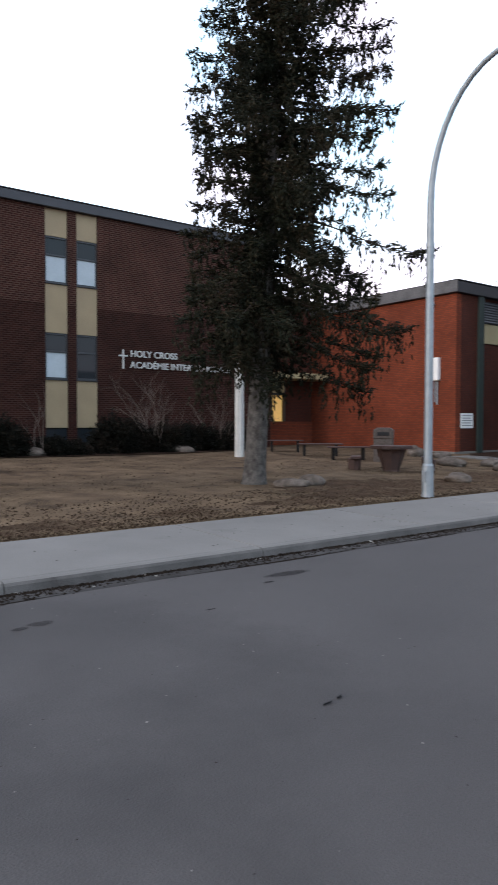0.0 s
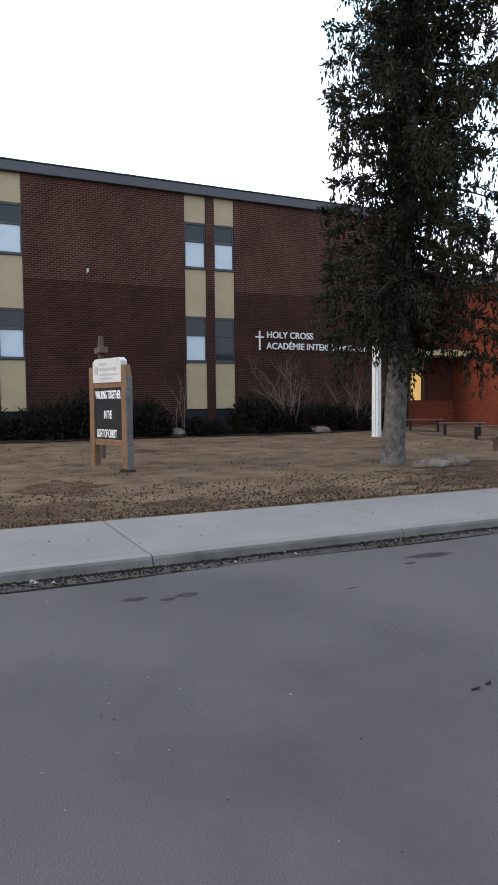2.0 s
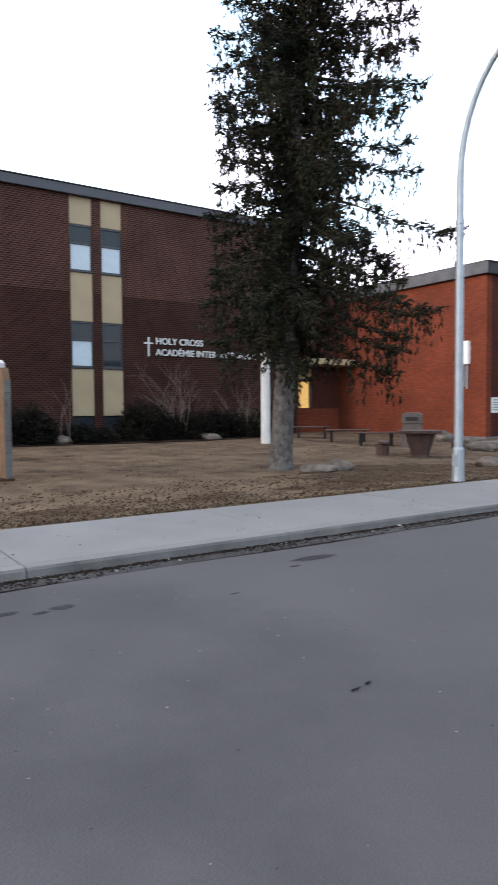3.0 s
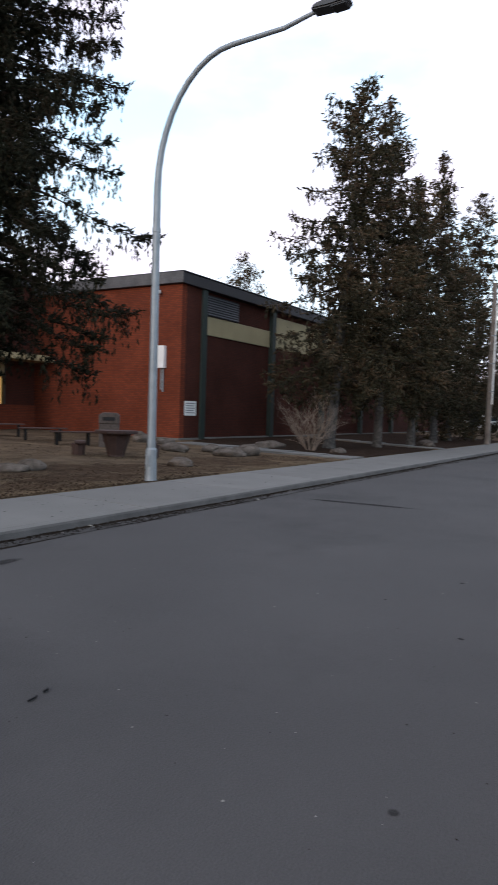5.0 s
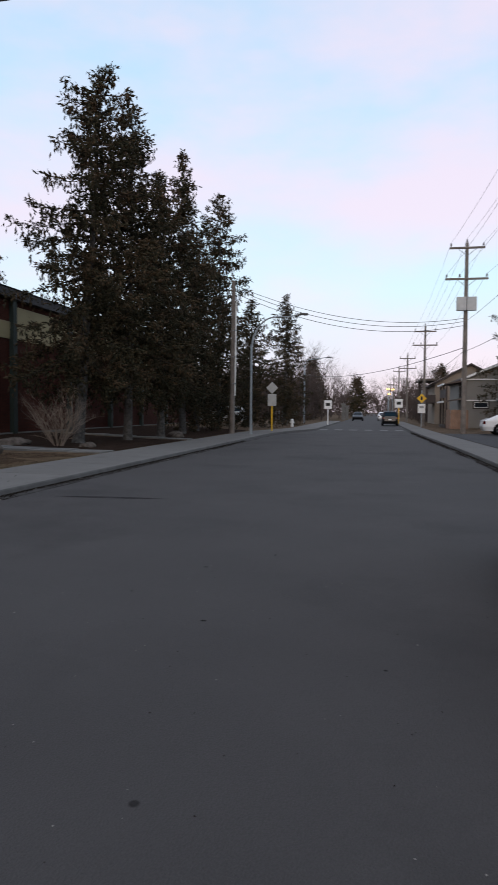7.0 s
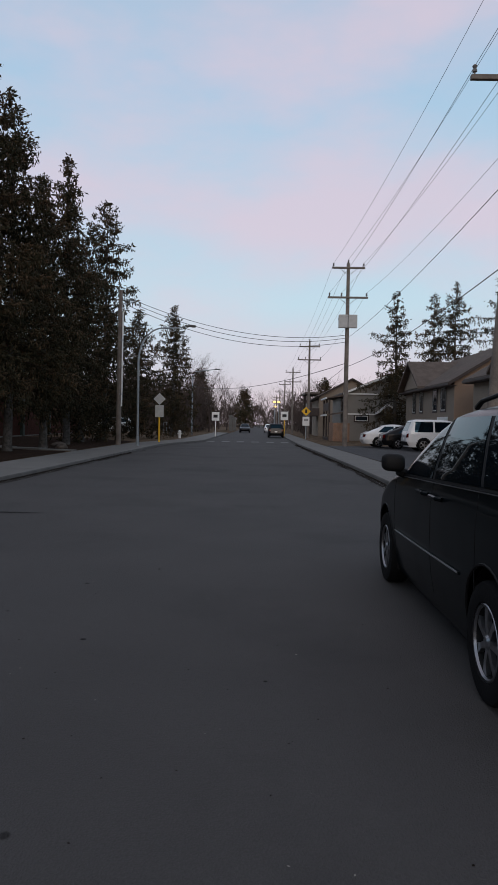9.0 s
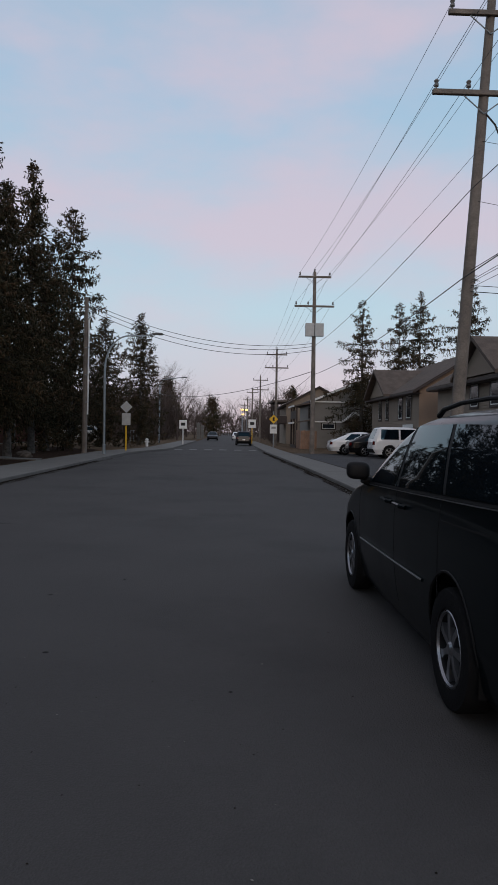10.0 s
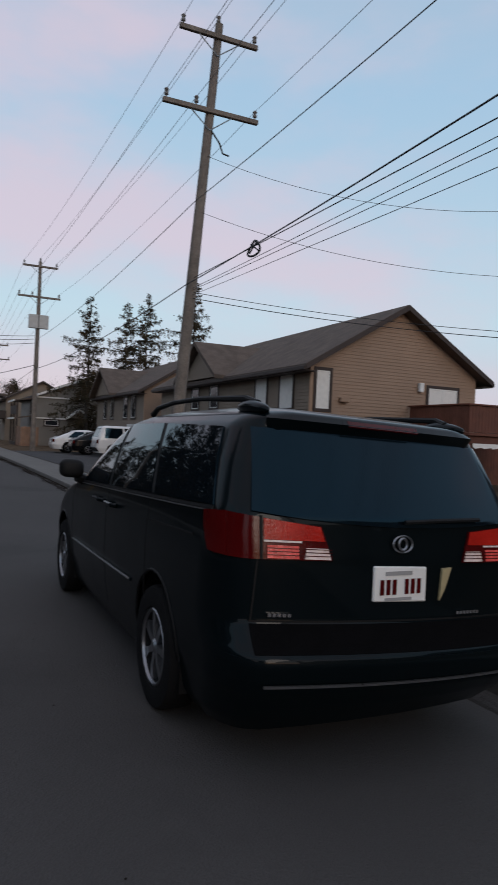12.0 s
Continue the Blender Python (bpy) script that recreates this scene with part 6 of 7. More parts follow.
col = thing("white_column", (-19.6, 14.0, 0.32), 0, "white fluted column standing on the lawn", "column")
bm = bmesh.new()
ring0 = []
for z, r in ((0, 0.165), (4.1, 0.15)):
    ring0.append([bm.verts.new(((r - (0.035 if k % 4 == 0 else 0)) * math.cos(2 * math.pi * k / 32), (r - (0.035 if k % 4 == 0 else 0)) * math.sin(2 * math.pi * k / 32), z)) for k in range(32)])
for k in range(32):
    bm.faces.new((ring0[0][k], ring0[0][(k + 1) % 32], ring0[1][(k + 1) % 32], ring0[1][k]))
bm.faces.new(ring0[1])
part("shaft", bm, "offwhite", col)
part("capital", box(-0.24, 0.24, -0.24, 0.24, 4.1, 4.25, 0.03), "offwhite", col)
part("plinth", box(-0.26, 0.26, -0.26, 0.26, -0.08, 0.06, 0.02), "concrete", col)


def bench(loc, rz, L):
    b = thing("bench", loc, rz, "long low brown wooden bench on metal legs", "bench", "benches by the school entrance")
    for k in range(3):
        part("plank", box(-L / 2, L / 2, -0.21 + k * 0.145, -0.075 + k * 0.145, 0.42, 0.465, 0.008), "brownpaint", b)
    for x in (-L * 0.36, L * 0.36):
        part("leg", box(x - 0.035, x + 0.035, -0.17, 0.17, -0.05, 0.418, 0.006), "plastic", b)
    return b


for x, y, L in ((-21.05, 17.3, 1.45), (-18.75, 17.1, 1.65), (-16.95, 16.75, 1.45)):
    bench((x, y, lawn(x, y)), 55, L)

table = thing("picnic_table", (-13.35, 14.9, lawn(-13.35, 14.9) - 0.05), 42, "brown concrete picnic table with a pedestal and seats", "table")
top = bmesh.new()
prism([(0.66 * math.cos(radians(22.5 + 45 * k)), 0.66 * math.sin(radians(22.5 + 45 * k))) for k in range(8)], 0.70, 0.79, "z", top)
bmesh.ops.bevel(top, geom=top.edges[:], offset=0.02, segments=2, affect="EDGES")
part("tabletop", top, "brownpaint", table)
part("pedestal", tube([(0, 0, -0.05), (0, 0, 0.1), (0, 0, 0.69)], [0.26, 0.24, 0.42], 8), "brownpaint", table)
for k in range(3):
    a = radians(90 * k)
    c, s_ = math.cos(a), math.sin(a)
    bm = bmesh.new()
    out = []
    for rr, ang in ((0.92, -0.36), (1.22, -0.34), (1.22, 0.34), (0.92, 0.36)):
        out.append((rr * math.cos(a + ang), rr * math.sin(a + ang)))
    prism(out, 0.40, 0.48, "z", bm)
    bmesh.ops.bevel(bm, geom=bm.edges[:], offset=0.015, segments=1, affect="EDGES")
    part("seat", bm, "brownpaint", table)
    part("seat_leg", tube([(1.05 * c, 1.05 * s_, -0.05), (1.05 * c, 1.05 * s_, 0.4)], [0.16, 0.2], 8), "brownpaint", table)

bin_ = thing("litter_bin", (-15.95, 17.45, lawn(-15.95, 17.45) - 0.05), 40, "square exposed-aggregate litter bin with a hooded slot", "litter bin")
part("body", box(-0.33, 0.33, -0.33, 0.33, -0.16, 0.82, 0.03), "aggregate", bin_)
hood = prism([(-0.34, 0.823), (0.34, 0.823), (0.34, 1.12), (0.22, 1.20), (-0.22, 1.20), (-0.34, 1.12)], -0.34, 0.34, "y")
bmesh.ops.bevel(hood, geom=hood.edges[:], offset=0.02, segments=1, affect="EDGES")
hd = part("hood", hood, "aggregate", bin_)
part("slot", box(-0.2, 0.2, -0.352, -0.343, 0.93, 1.05, 0.004), "black", hd)
part("slot", box(-0.352, -0.343, -0.2, 0.2, 0.93, 1.05, 0.004), "black", hd)


def rock(loc, sx, sy, sz, seed, label="rounded grey field stone lying on the ground"):
    bm = bmesh.new()
    bmesh.ops.create_icosphere(bm, subdivisions=3, radius=1)
    for v in bm.verts:
        d = 1 + 0.28 * noise.noise(v.co * 1.1 + Vector((seed, 0, 0))) + 0.1 * noise.noise(v.co * 3.1 + Vector((0, seed, 0)))
        v.co = Vector((v.co.x * sx, v.co.y * sy, v.co.z * sz)) * d
    ob = part("boulder", bm, "rock", smooth=True)
    ob.matrix_basis = pose(loc[0], loc[1], lawn(loc[0], loc[1]) + sz * 0.45, 0, 0, seed * 40)
    return tagged(ob, label, "stone", "stones on the lawn")


for i, (x, y, a, b, c) in enumerate(((-11.75, 9.75, 0.42, 0.3, 0.18), (-11.8, 10.4, 0.34, 0.28, 0.24), (-10.45, 14.1, 0.46, 0.32, 0.22), (-13.9, 18.4, 0.6, 0.4, 0.28), (-11.5, 18.1, 0.5, 0.35, 0.26), (-11.4, 19.0, 0.4, 0.35, 0.34), (-17.2, 20.6, 0.4, 0.3, 0.4),
                                     (-13.2, 19.6, 0.5, 0.36, 0.24), (-12.4, 20.0, 0.3, 0.25, 0.2), (-12.9, 23.2, 0.6, 0.4, 0.3), (-10.2, 23.6, 0.35, 0.3, 0.2), (-9.6, 33.4, 0.4, 0.3, 0.25), (-10.4, 35.6, 0.4, 0.35, 0.25),
                                     (-22.6, 7.75, 0.35, 0.32, 0.3), (-22.4, 13.3, 0.5, 0.4, 0.26), (-16.2, 20.9, 0.5, 0.35, 0.22))):
    rock((x, y), a, b, c * 0.72, i + 1)

# foot path from pavement to the wing, mulch beds
path = thing("footpath", label="narrow concrete footpath to the school wing", category="path", kind="structure")
ax, ay, bx_, by = -8.47, 20.5, -16.6, 21.9
for k in range(6):
    u, v = k / 6 + 0.001, (k + 1) / 6 - 0.001
    p = [(ax + (bx_ - ax) * t, ay + (by - ay) * t + o) for t, o in ((u, 0), (v, 0), (v, 1.25), (u, 1.25))]
    part("slab", prism(p, 0.0, 0.21 + 0.02 * k, "z"), "concrete", path)
for k in range(5):
    u, v = k / 5 + 0.001, (k + 1) / 5 - 0.001
    p = [(-8.47 - 8.4 * t, 31.0 + 3.6 * t + o) for t, o in ((u, 0), (v, 0), (v, 1.0), (u, 1.0))]
    part("slab", prism(p, 0.0, 0.21 + 0.03 * k, "z"), "concrete", path)


def sheet(name, outline, lift, mat, label, category, sub=0.8):
    """A thin layer that follows the lawn."""
    xs = [p[0] for p in outline]
    ys = [p[1] for p in outline]
    bm = bmesh.new()
    bm.faces.new([bm.verts.new((x, y, 0)) for x, y in outline])
    n = int(max(max(xs) - min(xs), max(ys) - min(ys)) / sub)
    for i in range(1, n):
        for no, lo, hi in (((1, 0, 0), min(xs), max(xs)), ((0, 1, 0), min(ys), max(ys))):
            q = lo + (hi - lo) * i / n
            bmesh.ops.bisect_plane(bm, geom=bm.verts[:] + bm.edges[:] + bm.faces[:], plane_co=(q, q, 0), plane_no=no)
    for v in bm.verts:
        v.co.z = lawn(v.co.x, v.co.y) + lift
    bmesh.ops.recalc_face_normals(bm, faces=bm.faces)
    if bm.faces[:][0].normal.z < 0:
        bmesh.ops.reverse_faces(bm, faces=bm.faces)
    return tagged(part(name, bm, mat, smooth=True), label, category, kind="structure")


M["soil"] = material("bare_soil", (0.052, 0.034, 0.022), 0.95, spec=0.03, var=0.35, scale=3, fine=40, bump=0.6, stain=(0.085, 0.062, 0.040), stain_at=0.5, stain_scale=2.5)
sheet("mulch_bed", [(-8.5, 21.9), (-16.5, 23.0), (-17.2, 25.0), (-17.2, 33.6), (-8.5, 30.6)], 0.03, "mulch", "dark bark mulch bed under the spruces", "ground")
sheet("mulch_bed", [(-8.5, 32.3), (-17.2, 35.6), (-17.2, 60), (-8.6, 47.0)], 0.03, "mulch", "dark bark mulch bed under the spruces", "ground")
sheet("bare_soil", outline_blob(-10.6, 11.2, 1.5, 2.4, 3, 70, 0.6, 3.0), 0.008, "soil", "patch of bare dark soil under the spruce", "ground", 0.6)
sheet("shrub_bed", [(-24.4, -8), (-24.4, 17.5), (-22.3, 17.0), (-21.7, 13), (-22.0, 8), (-21.8, 3), (-22.2, -8)], 0.03, "mulch", "dark mulch bed along the school wall", "ground")


def foliage(name, blobs, count, seed, mat, size, label, category):
    """Low evergreen mass: many small upward sprays over mounded shapes."""
    rg = np.random.default_rng(seed)
    b = thing(name, blobs[0][0], 0, label, category, "evergreen shrubs by the school wall")
    V_ = []
    o = np.array(blobs[0][0])
    for c, r in blobs:
        c = np.array(c) - o
        r = np.array(r)
        n = int(count * r[0] * r[1])
        d = rg.normal(0, 1, (n, 3))
        d[:, 2] = np.abs(d[:, 2])
        d /= np.linalg.norm(d, axis=1)[:, None]
        lump = 1 + 0.25 * np.sin(d[:, 0] * 7 + seed) * np.cos(d[:, 1] * 6) + rg.normal(0, 0.08, n)
        p = c + d * r * (0.35 + 0.65 * rg.random(n) ** 0.6)[:, None] * lump[:, None]
        a = d * 0.7 + rg.normal(0, 0.5, (n, 3)) + np.array([0, 0, 0.1])
        a /= np.linalg.norm(a, axis=1)[:, None]
        s = np.cross(a, rg.normal(0, 1, (n, 3)))
        s /= np.linalg.norm(s, axis=1)[:, None]
        L = size * (0.6 + 0.9 * rg.random(n))[:, None]
        V_.append(np.stack([p - a * L * 0.5, p + s * L * 0.14, p + a * L * 0.5, p - s * L * 0.14], 1).reshape(-1, 3))
    V_ = np.concatenate(V_)
    me = bpy.data.meshes.new("foliage")
    me.from_pydata(V_.tolist(), [], [tuple(range(i, i + 4)) for i in range(0, len(V_), 4)])
    me.materials.append(M[mat])
    f = new("foliage", me)
    f.parent = b
    part("stem", tube([(0, 0, -0.05), (0.05, 0.02, 0.35)], [0.05, 0.03], 6), "twig", b)
    return b


G = 0.45
for spots, seed, label in (
        (((3.5, 1.4, 1.05), (4.6, 1.1, 1.45), (5.6, 1.1, 1.30), (6.8, 0.9, 1.15)), 1, "dark spreading juniper against the brick wall"),
        (((1.4, 1.2, 0.95), (0.2, 0.9, 1.25), (-1.2, 1.2, 1.0)), 2, "low dark juniper under the windows"),
        (((10.9, 1.1, 1.30), (12.0, 1.0, 0.95), (13.0, 1.1, 1.05)), 3, "dark mounded juniper below the lettering"),
        (((14.4, 0.9, 1.0), (15.4, 0.8, 0.85), (16.4, 0.8, 1.05)), 4, "dark juniper near the entrance"),
        (((8.5, 0.7, 0.6), (9.3, 0.5, 0.5)), 6, "small dark juniper beside a boulder")):
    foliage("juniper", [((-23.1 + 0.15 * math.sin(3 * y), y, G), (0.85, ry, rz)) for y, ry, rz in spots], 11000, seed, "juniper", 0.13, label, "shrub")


def bare_plant(name, loc, h, stems, spread, seed, label, r0=0.02, depth=3, mat="twig", trunk_h=0.0, kids=3, group="", cat="shrub", sides=4):
    """A leafless shrub or tree: forking twigs that taper."""
    rg = random.Random(seed)
    b = thing(name, loc, 0, label, cat, group)
    stem_bm, twig_bm = bmesh.new(), bmesh.new()

    def grow(p, d, L, r, lev):
        n = 3 if lev < 3 else 2
        pts = [p]
        q, dd = Vector(p), Vector(d)
        for i in range(n):
            dd = (dd + Vector((rg.gauss(0, 0.13), rg.gauss(0, 0.13), rg.gauss(0.03, 0.09)))).normalized()
            q = q + dd * L / n
            pts.append(q.copy())
        tube(pts, [r * (1 - 0.5 * i / n) for i in range(n + 1)], sides if lev < 2 else 3, stem_bm if lev == 0 else twig_bm, caps=False)
        if lev < depth:
            for k in range(kids):
                t = rg.choice(pts[1:])
                side = Vector((rg.gauss(0, 1), rg.gauss(0, 1), rg.gauss(0.2, 0.6))).normalized()
                grow(t, (dd + side * (0.55 + 0.25 * rg.random())).normalized(), L * (0.5 + 0.25 * rg.random()), r * 0.5, lev + 1)
    if trunk_h:
        tube([(0, 0, -0.1), (0.05, 0, trunk_h * 0.5), (0.0, 0.05, trunk_h + 0.1)], [r0 * 1.4, r0 * 1.1, r0], 8, stem_bm)
    for k in range(stems):
        a = 2 * math.pi * k / stems + rg.random()
        d = Vector((math.cos(a) * spread * (0.4 + rg.random()), math.sin(a) * spread * (0.4 + rg.random()), 1)).normalized()
        base = Vector((0.15 * math.cos(a) * (0 if trunk_h else 1), 0.15 * math.sin(a) * (0 if trunk_h else 1), trunk_h))
        grow(base, d, (h - trunk_h) * (0.45 + 0.2 * rg.random()), r0 * (0.7 if trunk_h else 1), 0)
    part("stem", stem_bm, mat, b)
    tagged(part("twig", twig_bm, mat, b), kind="stuff")
    return b


M["twig_pale"] = material("pale_dry_twig", (0.22, 0.165, 0.125), 0.9, var=0.2, scale=6, fine=40, bump=0.2)
M["twig_far"] = material("far_bare_twig", (0.075, 0.055, 0.047), 0.95, var=0.2, scale=2, fine=20, bump=0.0)
bare_plant("bare_shrub", (-22.9, 12.4, G), 3.0, 9, 0.45, 1, "leafless upright shrub before the brick wall", 0.016, 3, kids=3)
bare_plant("bare_shrub", (-22.9, 15.4, G), 2.4, 10, 0.7, 2, "leafless arching shrub near the entrance", 0.015, 3, kids=3)
bare_plant("bare_shrub", (-22.6, 7.9, G), 2.3, 3, 0.12, 3, "thin leafless sapling beside a boulder", 0.014, 2, kids=2)
bare_plant("bare_shrub", (-11.3, 23.5, 0.22), 2.1, 22, 0.6, 4, "pale leafless shrub under the spruce", 0.016, 3, "twig_pale", kids=3)

# ---- street details ----
pn, pl = M["patch"].node_tree.nodes, M["patch"].node_tree.links
p_co, p_sep, p_cmb, p_sub, p_len, p_ns, p_add, p_tr, p_mix = (pn.new(k) for k in ("ShaderNodeTexCoord", "ShaderNodeSeparateXYZ", "ShaderNodeCombineXYZ", "ShaderNodeVectorMath", "ShaderNodeVectorMath", "ShaderNodeTexNoise", "ShaderNodeMath", "ShaderNodeBsdfTransparent", "ShaderNodeMixShader"))
pl.new(p_co.outputs["Generated"], p_sep.inputs[0])
pl.new(p_sep.outputs["X"], p_cmb.inputs["X"])
pl.new(p_sep.outputs["Y"], p_cmb.inputs["Y"])
p_sub.operation, p_len.operation, p_add.operation = "SUBTRACT", "LENGTH", "MULTIPLY_ADD"
p_sub.inputs[1].default_value = (0.5, 0.5, 0)
pl.new(p_cmb.outputs[0], p_sub.inputs[0])
pl.new(p_sub.outputs[0], p_len.inputs[0])
p_ns.inputs["Scale"].default_value, p_ns.inputs["Detail"].default_value = 14, 6
pl.new(p_co.outputs["Object"], p_ns.inputs["Vector"])
p_add.inputs[1].default_value = 0.28
pl.new(p_ns.outputs[0], p_add.inputs[0])
pl.new(p_len.outputs["Value"], p_add.inputs[2])
p_ramp = ramp_node(pn, [(0.34, (0.85, 0.85, 0.85)), (0.58, (0, 0, 0))], "EASE")
pl.new(p_add.outputs[0], p_ramp.inputs[0])
pl.new(p_ramp.outputs[0], p_mix.inputs[0])
pl.new(p_tr.outputs[0], p_mix.inputs[1])
pl.new(pn["Principled BSDF"].outputs[0], p_mix.inputs[2])
pl.new(p_mix.outputs[0], pn["Material Output"].inputs["Surface"])
oil = thing("oil_stain", label="dark oil stains on the asphalt", category="stain", kind="structure")
for i, (x, y, rx, ry) in enumerate(((-5.62, 4.55, 0.14, 0.36), (-5.45, 4.15, 0.04, 0.08), (-5.5, 1.35, 0.07, 0.16), (-5.42, 1.75, 0.09, 0.14), (-5.38, 1.55, 0.05, 0.1), (-4.95, 3.1, 0.02, 0.07), (-0.9, 2.6, 0.035, 0.038), (-1.2, 4.92, 0.03, 0.025),
                                    (-4.65, 11.5, 1.6, 0.15), (-1.6, 6.6, 0.03, 0.025), (-1.0, 7.3, 0.02, 0.03), (-2.0, 5.6, 0.02, 0.02), (0.1, 4.2, 0.02, 0.02))):
    bm = bmesh.new()
    pts = outline_blob(x, y, rx, ry, i, 18, 0.5)
    bm.faces.new([bm.verts.new((a, b, road_z(a) + 0.002)) for a, b in pts])
    part("stain", bm, "patch", oil)


def chips(name, count, place, size, mat, seed, label, category, thick=0.3):
    """Thousands of small flakes lying about, as one mesh."""
    rg = random.Random(seed)
    vs, fs = [], []
    for _ in range(count):
        x, y, z = place(rg)
        s = size * (0.4 + 1.1 * rg.random())
        a = rg.random() * math.pi
        c, d = math.cos(a) * s, math.sin(a) * s
        k = len(vs)
        h = s * thick * (0.5 + rg.random())
        w = 0.45 + 0.5 * rg.random()
        vs += [(x - c, y - d, z), (x + d * w, y - c * w, z), (x + c, y + d, z), (x - d * w, y + c * w, z), (x + rg.gauss(0, 0.2) * s, y + rg.gauss(0, 0.2) * s, z + h)]
        fs += [(k, k + 1, k + 4), (k + 1, k + 2, k + 4), (k + 2, k + 3, k + 4), (k + 3, k, k + 4)]
    return tagged(pyd(name, vs, fs, mat), label, category, kind="stuff")


def gutter_l(rg):
    y = rg.uniform(-6, 34)
    w = 0.05 + 0.10 * max(0, noise.noise((y * 0.45, 3, 0)) + 0.45)
    o = 0.005 + abs(rg.gauss(0, 0.5 * w))
    return kl(y) + o, y, max(0.006, 0.050 - 0.33 * o)


def dirt_strip(line, side, y0, y1, seed):
    """The smear of grit on which the leaves lie."""
    vs, fs = [], []
    n = int((y1 - y0) / 0.25)
    for i in range(n + 1):
        y = y0 + (y1 - y0) * i / n
        w = 0.06 + 0.09 * (noise.noise((y * 0.5, seed, 0)) + 0.6) + 0.03 * noise.noise((y * 3, seed, 1))
        vs += [(line(y) + side * 0.028, y, 0.0045), (line(y) + side * (0.03 + max(0.03, w)), y, 0.004)]
        if i:
            k = 2 * i
            fs.append((k - 2, k - 1, k + 1, k))
    return tagged(pyd("gutter_dirt", vs, fs, "litter"), "dark smear of dirt along the gutter", "debris", kind="stuff")


def gutter_r(rg):
    y = rg.uniform(9, 52)
    w = 0.08 + 0.16 * max(0, noise.noise((y * 0.4, 9, 0)) + 0.35)
    o = 0.005 + abs(rg.gauss(0, 0.5 * w))
    return kr(y) - o, y, max(0.006, 0.050 - 0.33 * o)


dirt_strip(kl, 1, -6, 60, 1)
dirt_strip(kr, -1, 8, 60, 2)
chips("leaf_litter", 24000, gutter_l, 0.017, "litter", 1, "dark rotted leaves and grit along the gutter", "debris", 0.5)
chips("leaf_litter", 11000, gutter_r, 0.020, "litter", 2, "dark rotted leaves and grit along the kerb", "debris", 0.5)
M["pale_chip"] = material("pale_scraps", (0.20, 0.19, 0.17), 0.8, var=0.2, bump=0.0)
chips("paper_scrap", 160, lambda rg: gutter_l(rg) if rg.random() < 0.6 else gutter_r(rg), 0.03, "pale_chip", 3, "pale paper scraps and pebbles in the gutter", "debris", 0.3)
chips("road_grit", 420, lambda rg: (lambda x: (x, rg.uniform(-1, 22), road_z(x) + 0.003))(rg.uniform(-6.2, 1.0)), 0.0065, "litter", 4, "scattered specks of grit on the asphalt", "debris", 0.4)
chips("road_grit", 330, lambda rg: (lambda x: (x, rg.uniform(-1, 14), road_z(x) + 0.003))(rg.uniform(-6.2, 0.5)), 0.0065, "pale_chip", 5, "scattered pale pebbles on the asphalt", "debris", 0.4)
chips("pavement_grit", 160, lambda rg: (rg.uniform(-8.3, -6.7), rg.uniform(-3, 14), 0.168), 0.014, "litter", 6, "bits of leaf on the pavement", "debris", 0.3)


def lawn_at(x0, x1, y0, y1, lift=0.0, front=0.0):
    def f(rg):
        for _ in range(30):
            x = x1 - (x1 - x0) * rg.random() ** (1.0 + front)
            y = rg.uniform(y0, y1)
            if noise.noise((x * 0.8, y * 0.5, 2)) > -0.25 + 0.35 * rg.random() - 0.3 * front:
                break
        return x, y, lawn(x, y) + lift
    return f


chips("soil_plug", 9000, lawn_at(-11.5, -8.5, -5, 13, 0.0, 1.6), 0.018, "plug", 7, "dark soil plugs scattered over the lawn", "soil", 0.9)
chips("soil_plug", 2600, lawn_at(-21, -8.5, -5, 20, 0.0, 0.3), 0.018, "plug", 8, "dark soil plugs scattered over the lawn", "soil", 0.9)
M["grass_blade"] = needle_material("dead_grass_blades", (0.065, 0.047, 0.028), (0.115, 0.084, 0.050), (0.17, 0.128, 0.080))


def tufts(name, count, place, seed, label):
    rg = random.Random(seed)
    vs, fs = [], []
    for _ in range(count):
        x, y, z = place(rg)
        for _k in range(3):
            a = rg.random() * 2 * math.pi
            L = 0.022 + 0.04 * rg.random()
            lx, ly = math.cos(a) * L * 0.9, math.sin(a) * L * 0.9
            k = len(vs)
            vs += [(x - ly * 0.09, y + lx * 0.09, z - 0.004), (x + ly * 0.09, y - lx * 0.09, z - 0.004), (x + lx, y + ly, z + L * (0.15 + 0.35 * rg.random()))]
            fs.append((k, k + 1, k + 2))
    return tagged(pyd(name, vs, fs, "grass_blade"), label, "grass", kind="stuff")


tufts("dead_grass", 46000, lawn_at(-15, -8.45, -5, 20, 0.0, 0.9), 11, "flattened dead grass blades of the dry lawn")
tufts("dead_grass", 26000, lawn_at(-22, -12, -5, 21, 0.0, 0.0), 12, "flattened dead grass blades further up the lawn")

stick = thing("twig_on_road", (-2.87, 2.55, 0.02), 10, "two dark bent twigs lying on the asphalt", "twig")
part("piece", tube([(0, -0.06, 0.006), (0.012, -0.02, 0.01), (0, 0.01, 0.006)], 0.006, 5), "plastic", stick)
part("piece", tube([(0.0, 0.07, 0.006), (0.01, 0.09, 0.012), (-0.01, 0.12, 0.006)], 0.007, 5), "plastic", stick)

